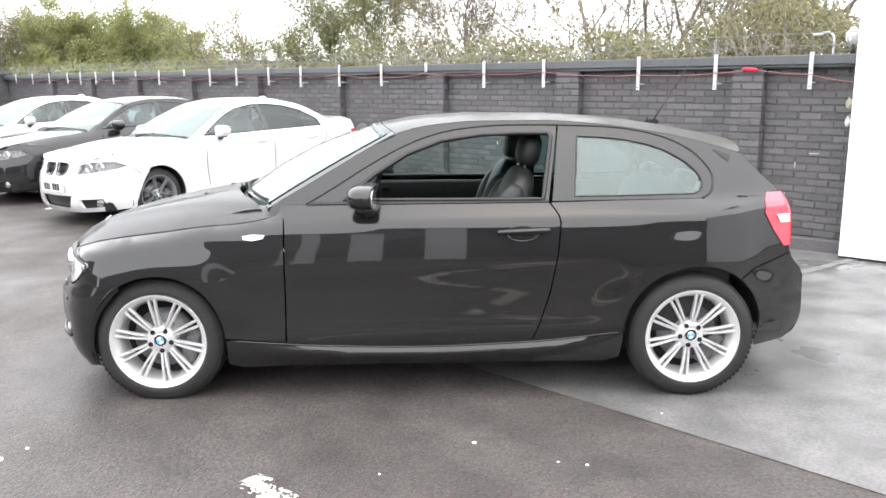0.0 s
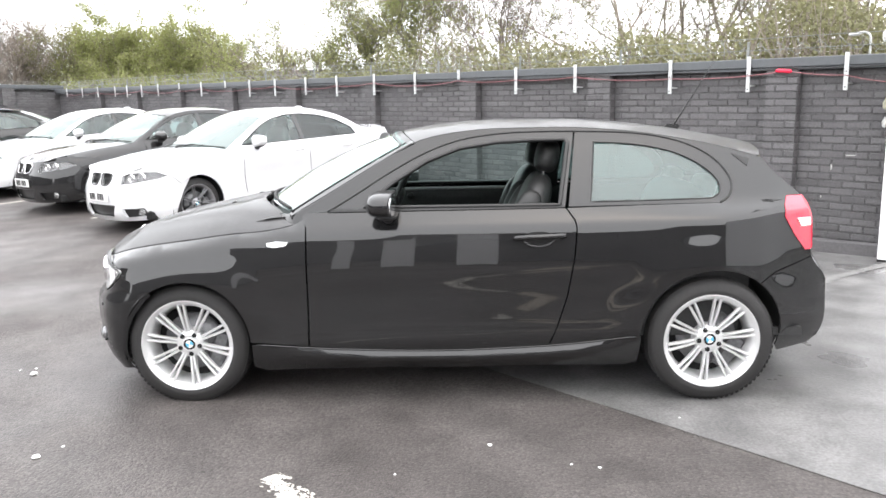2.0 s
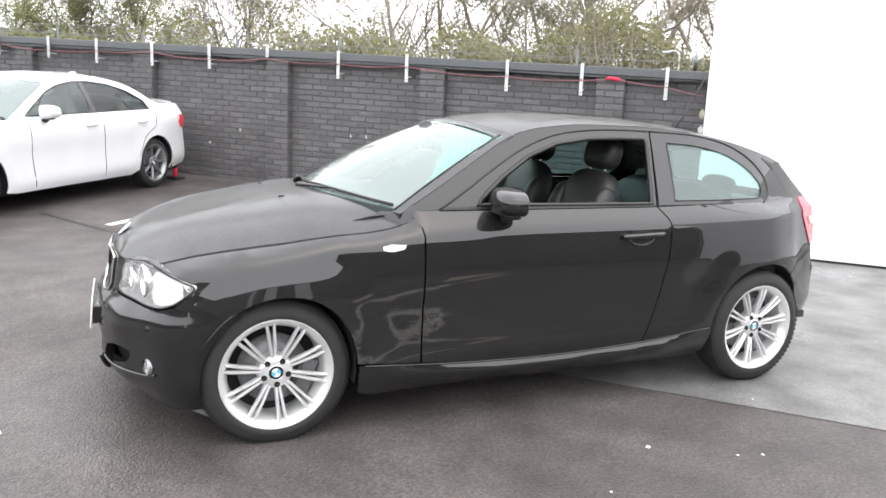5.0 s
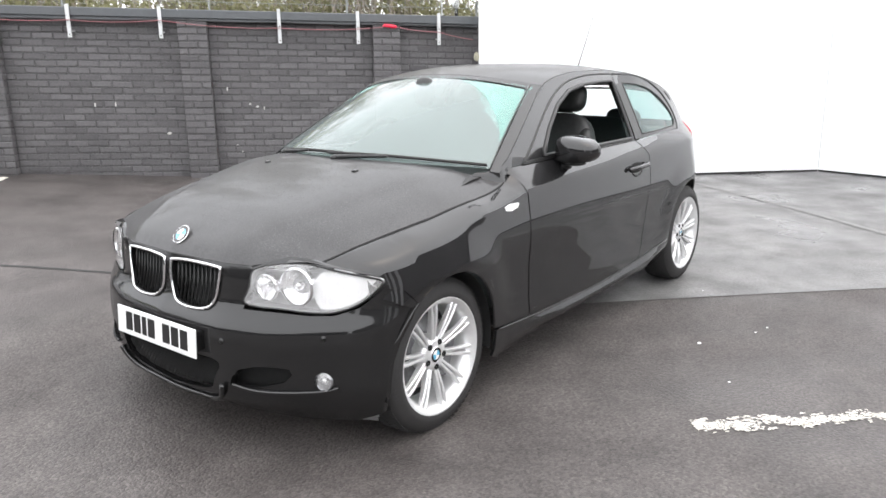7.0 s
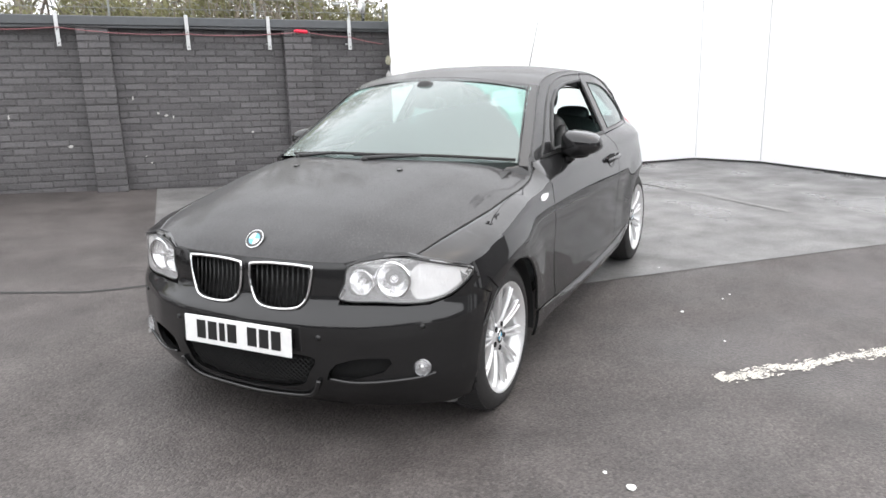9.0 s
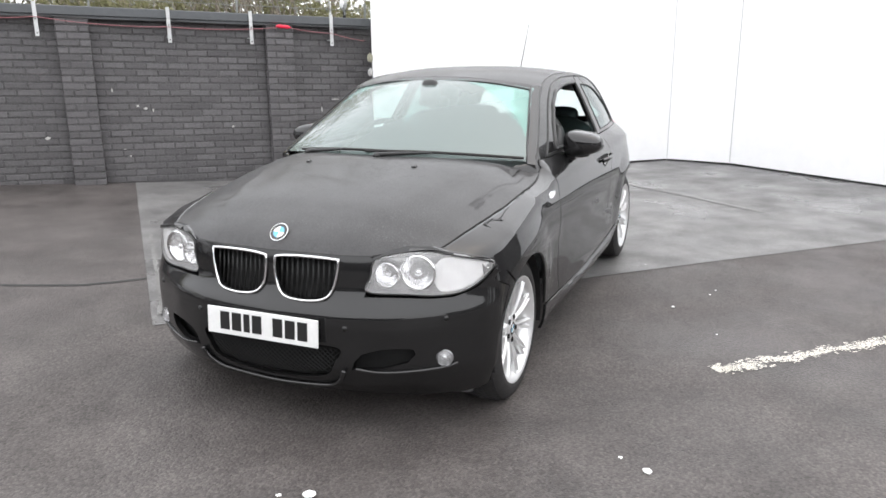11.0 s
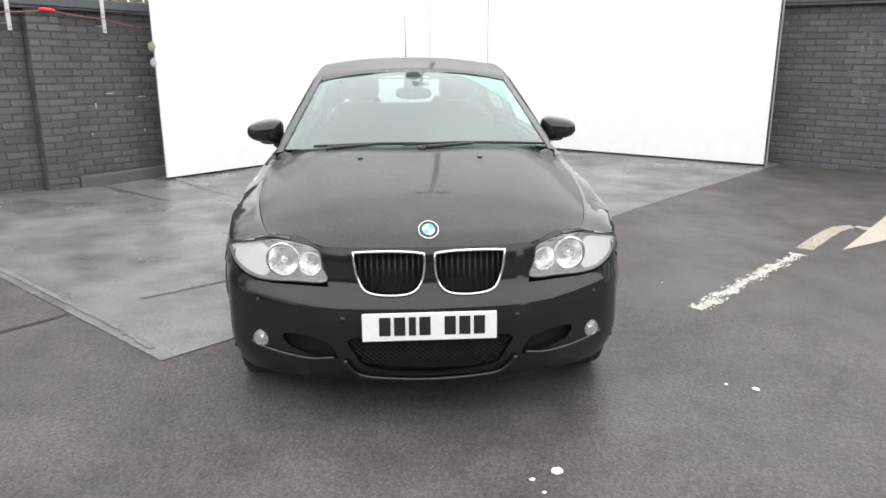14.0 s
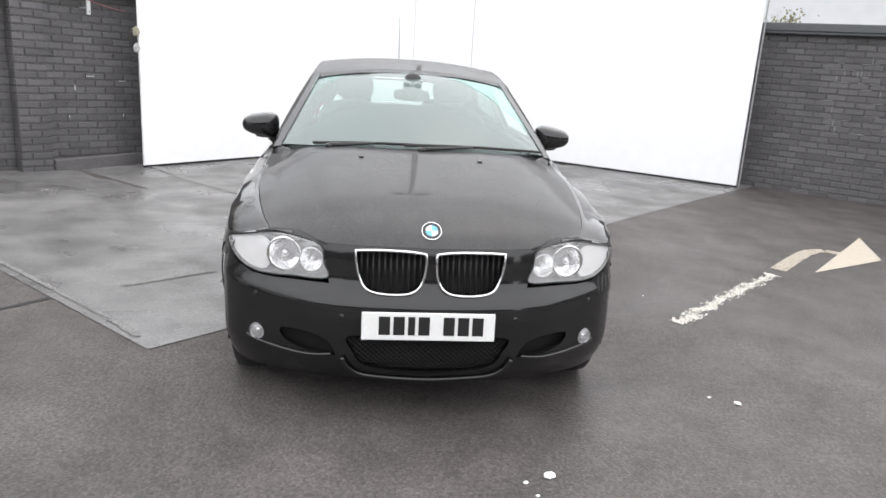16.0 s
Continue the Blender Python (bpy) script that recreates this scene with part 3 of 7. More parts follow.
def razor_wire(m, u0, u1, name):
    """Loose coil of barbed tape on short pickets over the coping."""
    thing = empty(name, m)
    rnd = random.Random(4)
    z0 = WALL_TOP + 0.095
    verts, faces = [], []

    def add(pts, r, sides=4):
        k = len(verts)
        v, f = tube(pts, r, sides)
        verts.extend(v)
        faces.extend(tuple(k + i for i in q) for q in f)

    pts = []
    turns = int((u1 - u0) / 0.2)
    for i in range(turns * 14):
        a = 2 * math.pi * i / 14
        r = 0.085 + 0.02 * math.sin(i * 0.37) + rnd.uniform(-0.012, 0.012)
        pts.append(Vector((u0 + 0.2 * i / 14 + 0.05 * math.sin(a), -0.07 + r * math.cos(a), z0 + 0.12 + r * 0.8 * math.sin(a))))
    add(pts, 0.0028)
    for i in range(0, len(pts) - 1, 3):
        p = pts[i]
        d = Vector((rnd.uniform(-1, 1), rnd.uniform(-1, 1), rnd.uniform(-1, 1))).normalized() * 0.03
        add([p - d, p + d], 0.003, 3)
    coil = part("coil", mesh_of("coil", verts, faces, WIRE), None, thing)
    for h in (0.1, 0.22):
        tube_part("strand", [(u0, -0.07, z0 + h), ((u0 + u1) / 2, -0.07, z0 + h - 0.01), (u1, -0.07, z0 + h)], 0.004, WIRE, thing, 5)
    u = u0 + 0.45
    while u < u1:
        part("picket", boxm((u - 0.012, -0.085, z0 - 0.01), (u + 0.012, -0.06, z0 + 0.19), 0.003), WIRE, thing)
        u += 1.55
    return tagged(thing, "loose rusty-grey coil of barbed wire on pickets above the coping", "barbed wire")


razor_wire(SITE @ pose(0, 0, 0, 0, -math.degrees(RISE), 0), -0.9, FAR_U, "barbed_wire")
razor_wire(far_wall_mat @ Matrix.Translation((0, 0, RISE * FAR_U)), -0.2, 10.0, "barbed_wire")

# kerb ledge at the foot of the long wall
part_ledge = part("wall_plinth", boxm((-0.6, 0.0, -0.2), (0.44, 0.1, 0.13), 0.012), BRICK)
part_ledge.matrix_world = SITE
tagged(part_ledge, "low painted brick ledge at the foot of the wall", "plinth", kind="structure")

# red and white marker pole by the wall
pole = empty("marker_post", SITE @ Matrix.Translation((6.3, 0.5, 0)))
gp = at(6.3, 0.5)
pz = ground_z(gp.x, gp.y)
for k in range(7):
    part("band", mesh_of("band", *tube([(0, 0, pz + 0.03 + 0.13 * k), (0, 0, pz + 0.16 + 0.13 * k)], 0.028, 14), REDPLUG if k % 2 == 0 else PAPER, True), None, pole)
part("foot", boxm((-0.09, -0.09, pz - 0.01), (0.09, 0.09, pz + 0.03), 0.01), RUBBER, pole, "black rubber foot")
tagged(pole, "thin red and white banded marker post on the asphalt", "marker post")

# unseen backdrop wall closing the yard, added for the car's side to mirror
wallb = part("service_building", boxm((-16, -0.3, -0.3), (12, 0, 3.0)), mat("grey_backdrop", (0.16, 0.157, 0.16), 0.6, grain=0.2, stain=0.4, stain_scale=0.8))
wallb.matrix_world = Matrix.Translation((0, -13.0, 0)) 
tagged(wallb, "plain grey backdrop wall, unseen, added for the car's side to mirror", "building", kind="structure")
# second unseen wall, dark, made up to shape reflections in the paint
wallc = part("service_wing", boxm((-0.3, -13, -0.3), (0, 9, 3.2)), mat("dark_backdrop", (0.075, 0.073, 0.075), 0.6, grain=0.2, stain=0.4, stain_scale=0.8))
wallc.matrix_world = Matrix.Translation((-19.0, 0, 0))
tagged(wallc, "plain dark backdrop wall, unseen, added to shape the car's reflections", "building", kind="structure")
# unseen white upright panels behind the walk, added to make pale reflections in the car's door
for x, w in ((-1.5, 0.2), (-0.82, 0.42), (0.18, 0.5)):
    sign = empty("sign_board", pose(x, -6.1, ground_z(x, -6.1)))
    part("panel", boxm((-w / 2, -0.015, 0.04), (w / 2, 0.015, 1.6), 0.006), WHITEBOARD, sign)
    for q in (-1, 1):
        part("foot", boxm((q * (w / 2 - 0.03) - 0.015, -0.18, 0.0), (q * (w / 2 - 0.03) + 0.015, 0.18, 0.04), 0.005), BOARD_EDGE, sign)
    tagged(sign, "plain white upright panel, unseen, added for its reflection in the car door", "sign board", group="white sign boards")

# chips and scuffs where the black paint has come off the long wall
CHIP = mat("bared_pale_mortar", (0.5, 0.49, 0.47), 0.9, grain=0.2)
for k, (u, z, w, h) in enumerate(((3.92, 1.0, 0.02, 0.06), (3.70, 1.0, 0.02, 0.06), (3.15, 0.66, 0.06, 0.035), (2.467, 1.146, 0.02, 0.06), (2.87, 0.53, 0.02, 0.05),
                                  (2.65, 0.53, 0.02, 0.05), (2.14, 0.94, 0.05, 0.03), (2.22, 0.97, 0.04, 0.03), (2.066, 0.92, 0.02, 0.05), (2.35, 0.42, 0.03, 0.02), (2.4, 0.5, 0.03, 0.012), (1.2, 0.7, 0.03, 0.03),
                                  (-0.05, 0.98, 0.12, 0.012), (-0.42, 0.93, 0.12, 0.012), (0.12, 0.86, 0.015, 0.08), (-0.42, 0.55, 0.012, 0.06), (0.2, 0.56, 0.012, 0.03),
                                  (5.6, 1.0, 0.03, 0.05), (6.1, 0.8, 0.04, 0.04))):
    r = random.Random(k)
    bm = bmesh.new()
    vs = [bm.verts.new((u + w * 0.5 * math.cos(a) * r.uniform(0.6, 1.1), 0.0035, z + h * 0.5 * math.sin(a) * r.uniform(0.6, 1.1))) for a in [2 * math.pi * i / 9 for i in range(9)]]
    f = bm.faces.new(vs)
    bmesh.ops.extrude_face_region(bm, geom=[f])
    for v in vs:
        v.co.y = -0.004
    ob = part("paint_chip", bm, CHIP)
    ob.matrix_world = SITE
    tagged(ob, "small pale chip in the black wall paint", "paint chip", group="chips in the wall paint")

# ---------------------------------------------------------------- car bodies
from mathutils.geometry import delaunay_2d_cdt


def resample(pts, h, closed=True):
    out = []
    n = len(pts)
    for i in range(n if closed else n - 1):
        a, b = Vector(pts[i]), Vector(pts[(i + 1) % n])
        k = max(1, math.ceil((b - a).length / h))
        out += [a + (b - a) * j / k for j in range(k)]
    if not closed:
        out.append(Vector(pts[-1]))
    return out


def spline(pts, k=8, closed=False):
    """Catmull-Rom through 2D points."""
    p = [Vector(q) for q in pts]
    n = len(p)
    out = []
    for i in range(n if closed else n - 1):
        a, b, c, d = (p[(i + j - 1) % n] if closed else p[min(max(i + j - 1, 0), n - 1)] for j in range(4))
        for s in range(k):
            t = s / k
            out.append(0.5 * (2 * b + (c - a) * t + (2 * a - 5 * b + 4 * c - d) * t * t + (3 * b - a - 3 * c + d) * t ** 3))
    if not closed:
        out.append(p[-1])
    return [(q.x, q.y) for q in out]


def arc(cx, cz, r, a0, a1, k=28):
    return [(cx + r * math.cos(radians(a0 + (a1 - a0) * i / k)), cz + r * math.sin(radians(a0 + (a1 - a0) * i / k))) for i in range(k + 1)]


def inside(poly, x, y):
    c = False
    j = len(poly) - 1
    for i in range(len(poly)):
        xi, yi, xj, yj = poly[i][0], poly[i][1], poly[j][0], poly[j][1]
        if (yi > y) != (yj > y) and x < (xj - xi) * (y - yi) / (yj - yi) + xi:
            c = not c
        j = i
    return c


def panel_mesh(name, outline, to3d, material, h=0.03, holes=(), rim=(0, 0.012, 0), mirror=False):
    """A pressed panel: the 2D outline filled with an even net, laid on a surface by to3d, its edge folded back by rim."""
    loops = [resample(outline, h)] + [resample(q, h) for q in holes]
    polys = [[(p.x, p.y) for p in q] for q in loops]
    pts, edges = [], []
    for q in loops:
        k = len(pts)
        pts += q
        edges += [(k + i, k + (i + 1) % len(q)) for i in range(len(q))]
    x0, x1 = min(p[0] for p in polys[0]), max(p[0] for p in polys[0])
    y0, y1 = min(p[1] for p in polys[0]), max(p[1] for p in polys[0])
    bound = np.array([(p.x, p.y) for p in pts])
    ny = int((y1 - y0) / (h * 0.87)) + 1
    for j in range(ny + 1):
        y = y0 + j * h * 0.87
        x = x0 + (h / 2 if j % 2 else 0)
        while x < x1:
            if inside(polys[0], x, y) and not any(inside(q, x, y) for q in polys[1:]) and ((bound - (x, y)) ** 2).sum(1).min() > (0.45 * h) ** 2:
                pts.append(Vector((x, y)))
            x += h
    verts, _, faces, _, _, _ = delaunay_2d_cdt(pts, edges, [], 0, 1e-5)
    good = []
    for f in faces:
        cx, cy = sum(verts[i].x for i in f) / 3, sum(verts[i].y for i in f) / 3
        if inside(polys[0], cx, cy) and not any(inside(q, cx, cy) for q in polys[1:]):
            good.append(tuple(f))
    v3 = [Vector(to3d(v.x, v.y)) for v in verts]
    # keep only used points
    used = sorted({i for f in good for i in f})
    new_i = {o: n for n, o in enumerate(used)}
    v3 = [v3[i] for i in used]
    good = [tuple(new_i[i] for i in f) for f in good]
    # fold the edge back
    count = {}
    for f in good:
        for a, b in ((f[0], f[1]), (f[1], f[2]), (f[2], f[0])):
            count[(a, b)] = 1
    border = [e for e in count if (e[1], e[0]) not in count]
    off = Vector(rim)
    if off.length:
        for a, b in border:
            k = len(v3)
            v3 += [v3[a].copy(), v3[b].copy(), v3[b] + off, v3[a] + off]
            good.append((k + 1, k, k + 3, k + 2))
    # faces look away from the middle of the body
    tilt = 0.0
    for f in good[:400]:
        a, b, c = v3[f[0]], v3[f[1]], v3[f[2]]
        tilt += (b - a).cross(c - a).dot((a + b + c) / 3 - Vector((0, 0, 0.55)))
    if tilt < 0:
        good = [f[::-1] for f in good]
    if mirror:
        v3 = [Vector((v.x, -v.y, v.z)) for v in v3]
        good = [f[::-1] for f in good]
    me = mesh_of(name, v3, good, material, True)
    return me


class Shape:
    """The skin of a car, nose towards -x: its flank, bonnet, screen, roof, tail and nose as smooth functions."""

    def __init__(self, crease, width, edge_y, edge_z, rail, roof, bonnet, nose, sweep, tail, base, top, offs, hubs, crown=2.8):
        self.crown = crown
        self.zs, self.w = curve(*crease), curve(*width)
        self.ye, self.ze = curve(*edge_y), curve(*edge_z)
        self.rail_x0, self.rail_x1 = rail[0][0], rail[0][-1]
        self.zr = curve(*rail)
        self.zc, self.zb = curve(*roof), curve(*bonnet)
        self.xf, self.xb = curve(*nose), curve(*tail)
        self.base, self.top, self.hubs = base, top, hubs
        self.off = curve(*offs)
        ys, sw = sweep
        self.sw = curve(ys, sw)
        # arc length along the nose seen from above
        self.arc_s, self.arc_y, s, last = [0.0], [0.0], 0.0, Vector((self.sw(0), 0))
        k = 200
        for i in range(1, k + 1):
            y = ys[-1] * i / k
            p = Vector((self.sw(y), y))
            s += (p - last).length
            last = p
            self.arc_s.append(s)
            self.arc_y.append(y)

    def flank(self, x, z):
        """Half width of the body at x and height z."""
        zs, w = self.zs(x), self.w(x)
        for hx in self.hubs:
            # the arches swell out a little
            r = math.hypot(x - hx, z - 0.3)
            if z > 0.3 and r < 0.56:
                t = max(0.0, 1 - abs(r - 0.36) / 0.2)
                w += 0.02 * t * t * (3 - 2 * t) * min(1.0, (z - 0.3) / 0.2)
        if z <= zs:
            return w + self.off(z - zs)
        yc, ye, ze = w + self.off(0), self.ye(x), self.ze(x)
        if z <= ze:
            t = (z - zs) / (ze - zs)
            return yc - (yc - ye) * (0.8 * t + 0.2 * t * t)
        return ye - 0.47 * (z - ze) - 0.16 * (z - ze) ** 2

    def left(self, x, z, out=0.0):
        return (x, -self.flank(x, z) - out, z)

    def rail(self, x):
        z = self.zr(x)
        return self.flank(x, z), z

    def roof(self, x, y):
        xr = min(max(x, self.rail_x0), self.rail_x1)
        yr, zr = self.rail(xr)
        zc = self.zc(x)
        return (x, y, zc - (zc - zr) * min(1.2, abs(y) / yr) ** 2.3)

    def hood(self, x, y):
        xe = x - self.sw(min(abs(y), 0.66)) * min(1, max(0, 1 - (x + 1.85) / 0.7))
        ye, ze, zb = self.ye(x), self.ze(x), self.zb(xe)
        z = zb - (zb - ze) * min(1.1, abs(y) / ye) ** self.crown
        yv = 0.36 + 0.26 * (x + 2.0)
        t = min(1, max(0, (yv + 0.05 - abs(y)) / 0.10))
        return (x, y, z + 0.008 * t * t * (3 - 2 * t) * min(1, max(0, (x + 2.1) / 0.2)))

    def screen(self, s, t):
        """Windscreen: s across from -1 to 1, t up from 0 to 1."""
        b, u = self.base, self.top
        p = Vector((b[0] + b[1] * s * s, b[2] * s, b[3] - b[4] * s * s))
        q = Vector((u[0] + u[1] * s * s, u[2] * s, u[3] - u[4] * s * s))
        r = p + (q - p) * t
        bulge = 0.035 * (1 - s * s) * 4 * t * (1 - t)
        return r + Vector((-0.5, 0, 0.85)) * bulge

    def nose(self, s, z):
        i = min(abs(s), self.arc_s[-1])
        k = max(0, min(len(self.arc_s) - 2, int(np.searchsorted(self.arc_s, i)) - 1))
        f = (i - self.arc_s[k]) / (self.arc_s[k + 1] - self.arc_s[k])
        y = self.arc_y[k] + f * (self.arc_y[k + 1] - self.arc_y[k])
        tuck = 0.03 * min(1, max(0, (0.3 - z) / 0.15)) * y
        return Vector((self.xf(z) + self.sw(y), math.copysign(y - tuck, s), z))

    def s_of(self, y):
        return math.copysign(float(np.interp(abs(y), self.arc_y, self.arc_s)), y)

    def rear(self, y, z):
        return (self.xb(z) - 0.13 * (abs(y) / 0.75) ** 3, y, z)

    def rear_edge(self, z):
        """x where flank and tail meet at height z."""
        x = self.xb(z) - 0.12
        for _ in range(6):
            x = self.rear(self.flank(x, z), z)[0]
        return x


def lathe(profile, segs=48, close=True):
    """Rings about the local y axis: profile of (radius, y)."""
    verts, faces = [], []
    n = len(profile)
    for k in range(segs):
        a = 2 * math.pi * k / segs
        verts += [(r * math.cos(a), y, r * math.sin(a)) for r, y in profile]
    for k in range(segs):
        m = (k + 1) % segs
        for i in range(n - 1):
            faces.append((k * n + i, k * n + i + 1, m * n + i + 1, m * n + i))
    return verts, faces


def roundel(parent, m, r, name="roundel"):
    """Round emblem of plain colour fields: a ring, a dark band and four quarters, in one mesh."""
    v, f = lathe([(0.001, 0), (r, 0), (r, -0.003), (r * 0.95, -0.004), (r * 0.92, -0.0035)], 32)
    idx = [0] * len(f)
    for mi, (r0, r1, y) in ((1, (r * 0.62, r * 0.93, -0.0037)),):
        vv, ff = lathe([(r0, y), (r1, y)], 32)
        k = len(v)
        v, f = v + vv, f + [tuple(k + i for i in q) for q in ff]
        idx += [mi] * len(ff)
    for q in range(4):
        k = len(v)
        v = v + [(0, -0.0039, 0)] + [(r * 0.62 * math.cos(math.pi / 2 * (q + i / 8)), -0.0039, r * 0.62 * math.sin(math.pi / 2 * (q + i / 8))) for i in range(9)]
        f = f + [(k, k + i, k + i + 1) for i in range(1, 9)]
        idx += [2 + q % 2] * 8
    me = mesh_of(name, v, f, [CHROME, GLOSSBLACK, BLUE, PLATE])
    me.polygons.foreach_set("material_index", idx)
    ob = part(name, me, None, parent)
    ob.matrix_local = m
    return ob


def wheel(parent, m, radius, rim_r, spokes, twin, alloy, name="wheel"):
    """Tyre on an alloy rim; local -y looks outwards."""
    hub = empty(name)
    hub.parent = parent
    hub.matrix_local = m
    R, w = radius, 0.105
    prof = [(rim_r - 0.012, 0.1), (rim_r + 0.02, 0.106), (R - 0.05, 0.104), (R - 0.018, 0.088), (R - 0.004, 0.06), (R, 0.02), (R, -0.02), (R - 0.003, -0.06),
            (R - 0.012, -0.078), (R - 0.03, -0.094), (R - 0.055, -0.102), (rim_r + 0.028, -0.104), (rim_r + 0.012, -0.1), (rim_r - 0.004, -0.09)]
    tyre = part("tyre", mesh_of("tyre", *lathe(prof, 72), RUBBER, True), None, hub)
    v, f = [], []
    for k in range(72):
        a = 2 * math.pi * (k + 0.5) / 72
        for y0, y1, sk in ((-0.082, -0.03, 0.03), (-0.022, 0.022, -0.02), (0.03, 0.08, 0.03)):
            b = len(v)
            for (aa, y) in ((a - 0.026, y0), (a + 0.026, y0), (a + 0.026 + sk, y1), (a - 0.026 + sk, y1)):
                for r in (R - 0.006, R + 0.003 - (0.012 if abs(y) > 0.07 else 0)):
                    v.append((r * math.cos(aa), y, r * math.sin(aa)))
            f += [tuple(b + i for i in q) for q in ((1, 3, 5, 7), (0, 1, 7, 6), (2, 3, 1, 0), (4, 5, 3, 2), (6, 7, 5, 4))]
    part("tread", mesh_of("tread", v, f, RUBBER), None, hub)
    rp = [(rim_r - 0.03, 0.09), (rim_r - 0.03, -0.04), (rim_r - 0.018, -0.075), (rim_r - 0.006, -0.09), (rim_r + 0.008, -0.098), (rim_r + 0.012, -0.1), (rim_r + 0.013, -0.094)]
    rim = part("rim", mesh_of("rim", *lathe(rp, 72), alloy, True), None, hub)
    back = part("brake_disc", mesh_of("brake_disc", *lathe([(0.02, -0.004), (rim_r * 0.66, -0.004), (rim_r * 0.66, 0.02)], 40), DISC, True), None, hub)
    part("barrel_back", mesh_of("barrel_back", *lathe([(0.001, 0.03), (rim_r - 0.03, 0.03)], 40), DARK, True), None, hub)
    part("caliper", boxm((rim_r * 0.45, -0.03, -0.09), (rim_r * 0.8, 0.03, 0.09), 0.012), DISC, hub)
    # spokes
    def spoke(a, half_in, half_out, shift_in, shift_out):
        v = []
        for i in range(7):
            t = i / 6
            r = 0.052 + (rim_r - 0.062) * t
            hw = half_in + (half_out - half_in) * t
            mid = shift_in + (shift_out - shift_in) * t
            y = -0.062 - 0.026 * math.sin(t * 1.9) * 0.55 - 0.012 * t
            depth = 0.03 - 0.012 * t
            for (o, yy) in ((-hw, y + depth), (-hw, y + 0.004), (-hw * 0.55, y), (hw * 0.55, y), (hw, y + 0.004), (hw, y + depth)):
                x, z = r, mid + o
                v.append((x * math.cos(a) - z * math.sin(a), yy, x * math.sin(a) + z * math.cos(a)))
        f = [(i * 6 + j, i * 6 + j + 1, (i + 1) * 6 + j + 1, (i + 1) * 6 + j) for i in range(6) for j in range(5)]
        return v, f
    for k in range(spokes):
        a = 2 * math.pi * (k + 0.25) / spokes
        v, f = [], []
        for s in (-1, 1) if twin else (0,):
            vv, ff = spoke(a, 0.006, 0.0064, s * 0.006, s * 0.0148) if twin else spoke(a, 0.014, 0.019, 0, 0)
            b = len(v)
            v += vv
            f += [tuple(b + i for i in q) for q in ff]
        part("spoke", mesh_of("spoke", v, f, alloy, False), None, hub)
    part("hub_disc", mesh_of("hub_disc", *lathe([(0.001, -0.066), (0.045, -0.068), (0.066, -0.062), (0.074, -0.045), (0.074, 0)], 40), alloy, True), None, hub)
    for k in range(5):
        a = 2 * math.pi * (k + 0.1) / 5
        b = part("wheel_bolt", mesh_of("wheel_bolt", *lathe([(0.001, -0.066), (0.0105, -0.066), (0.0115, -0.0685), (0.0125, -0.0645)], 12), DARK, True), None, hub)
        b.matrix_local = Matrix.Translation((0.052 * math.cos(a), -0.002, 0.052 * math.sin(a)))
    roundel(hub, Matrix.Translation((0, -0.068, 0)), 0.031, "centre_cap")
    return hub

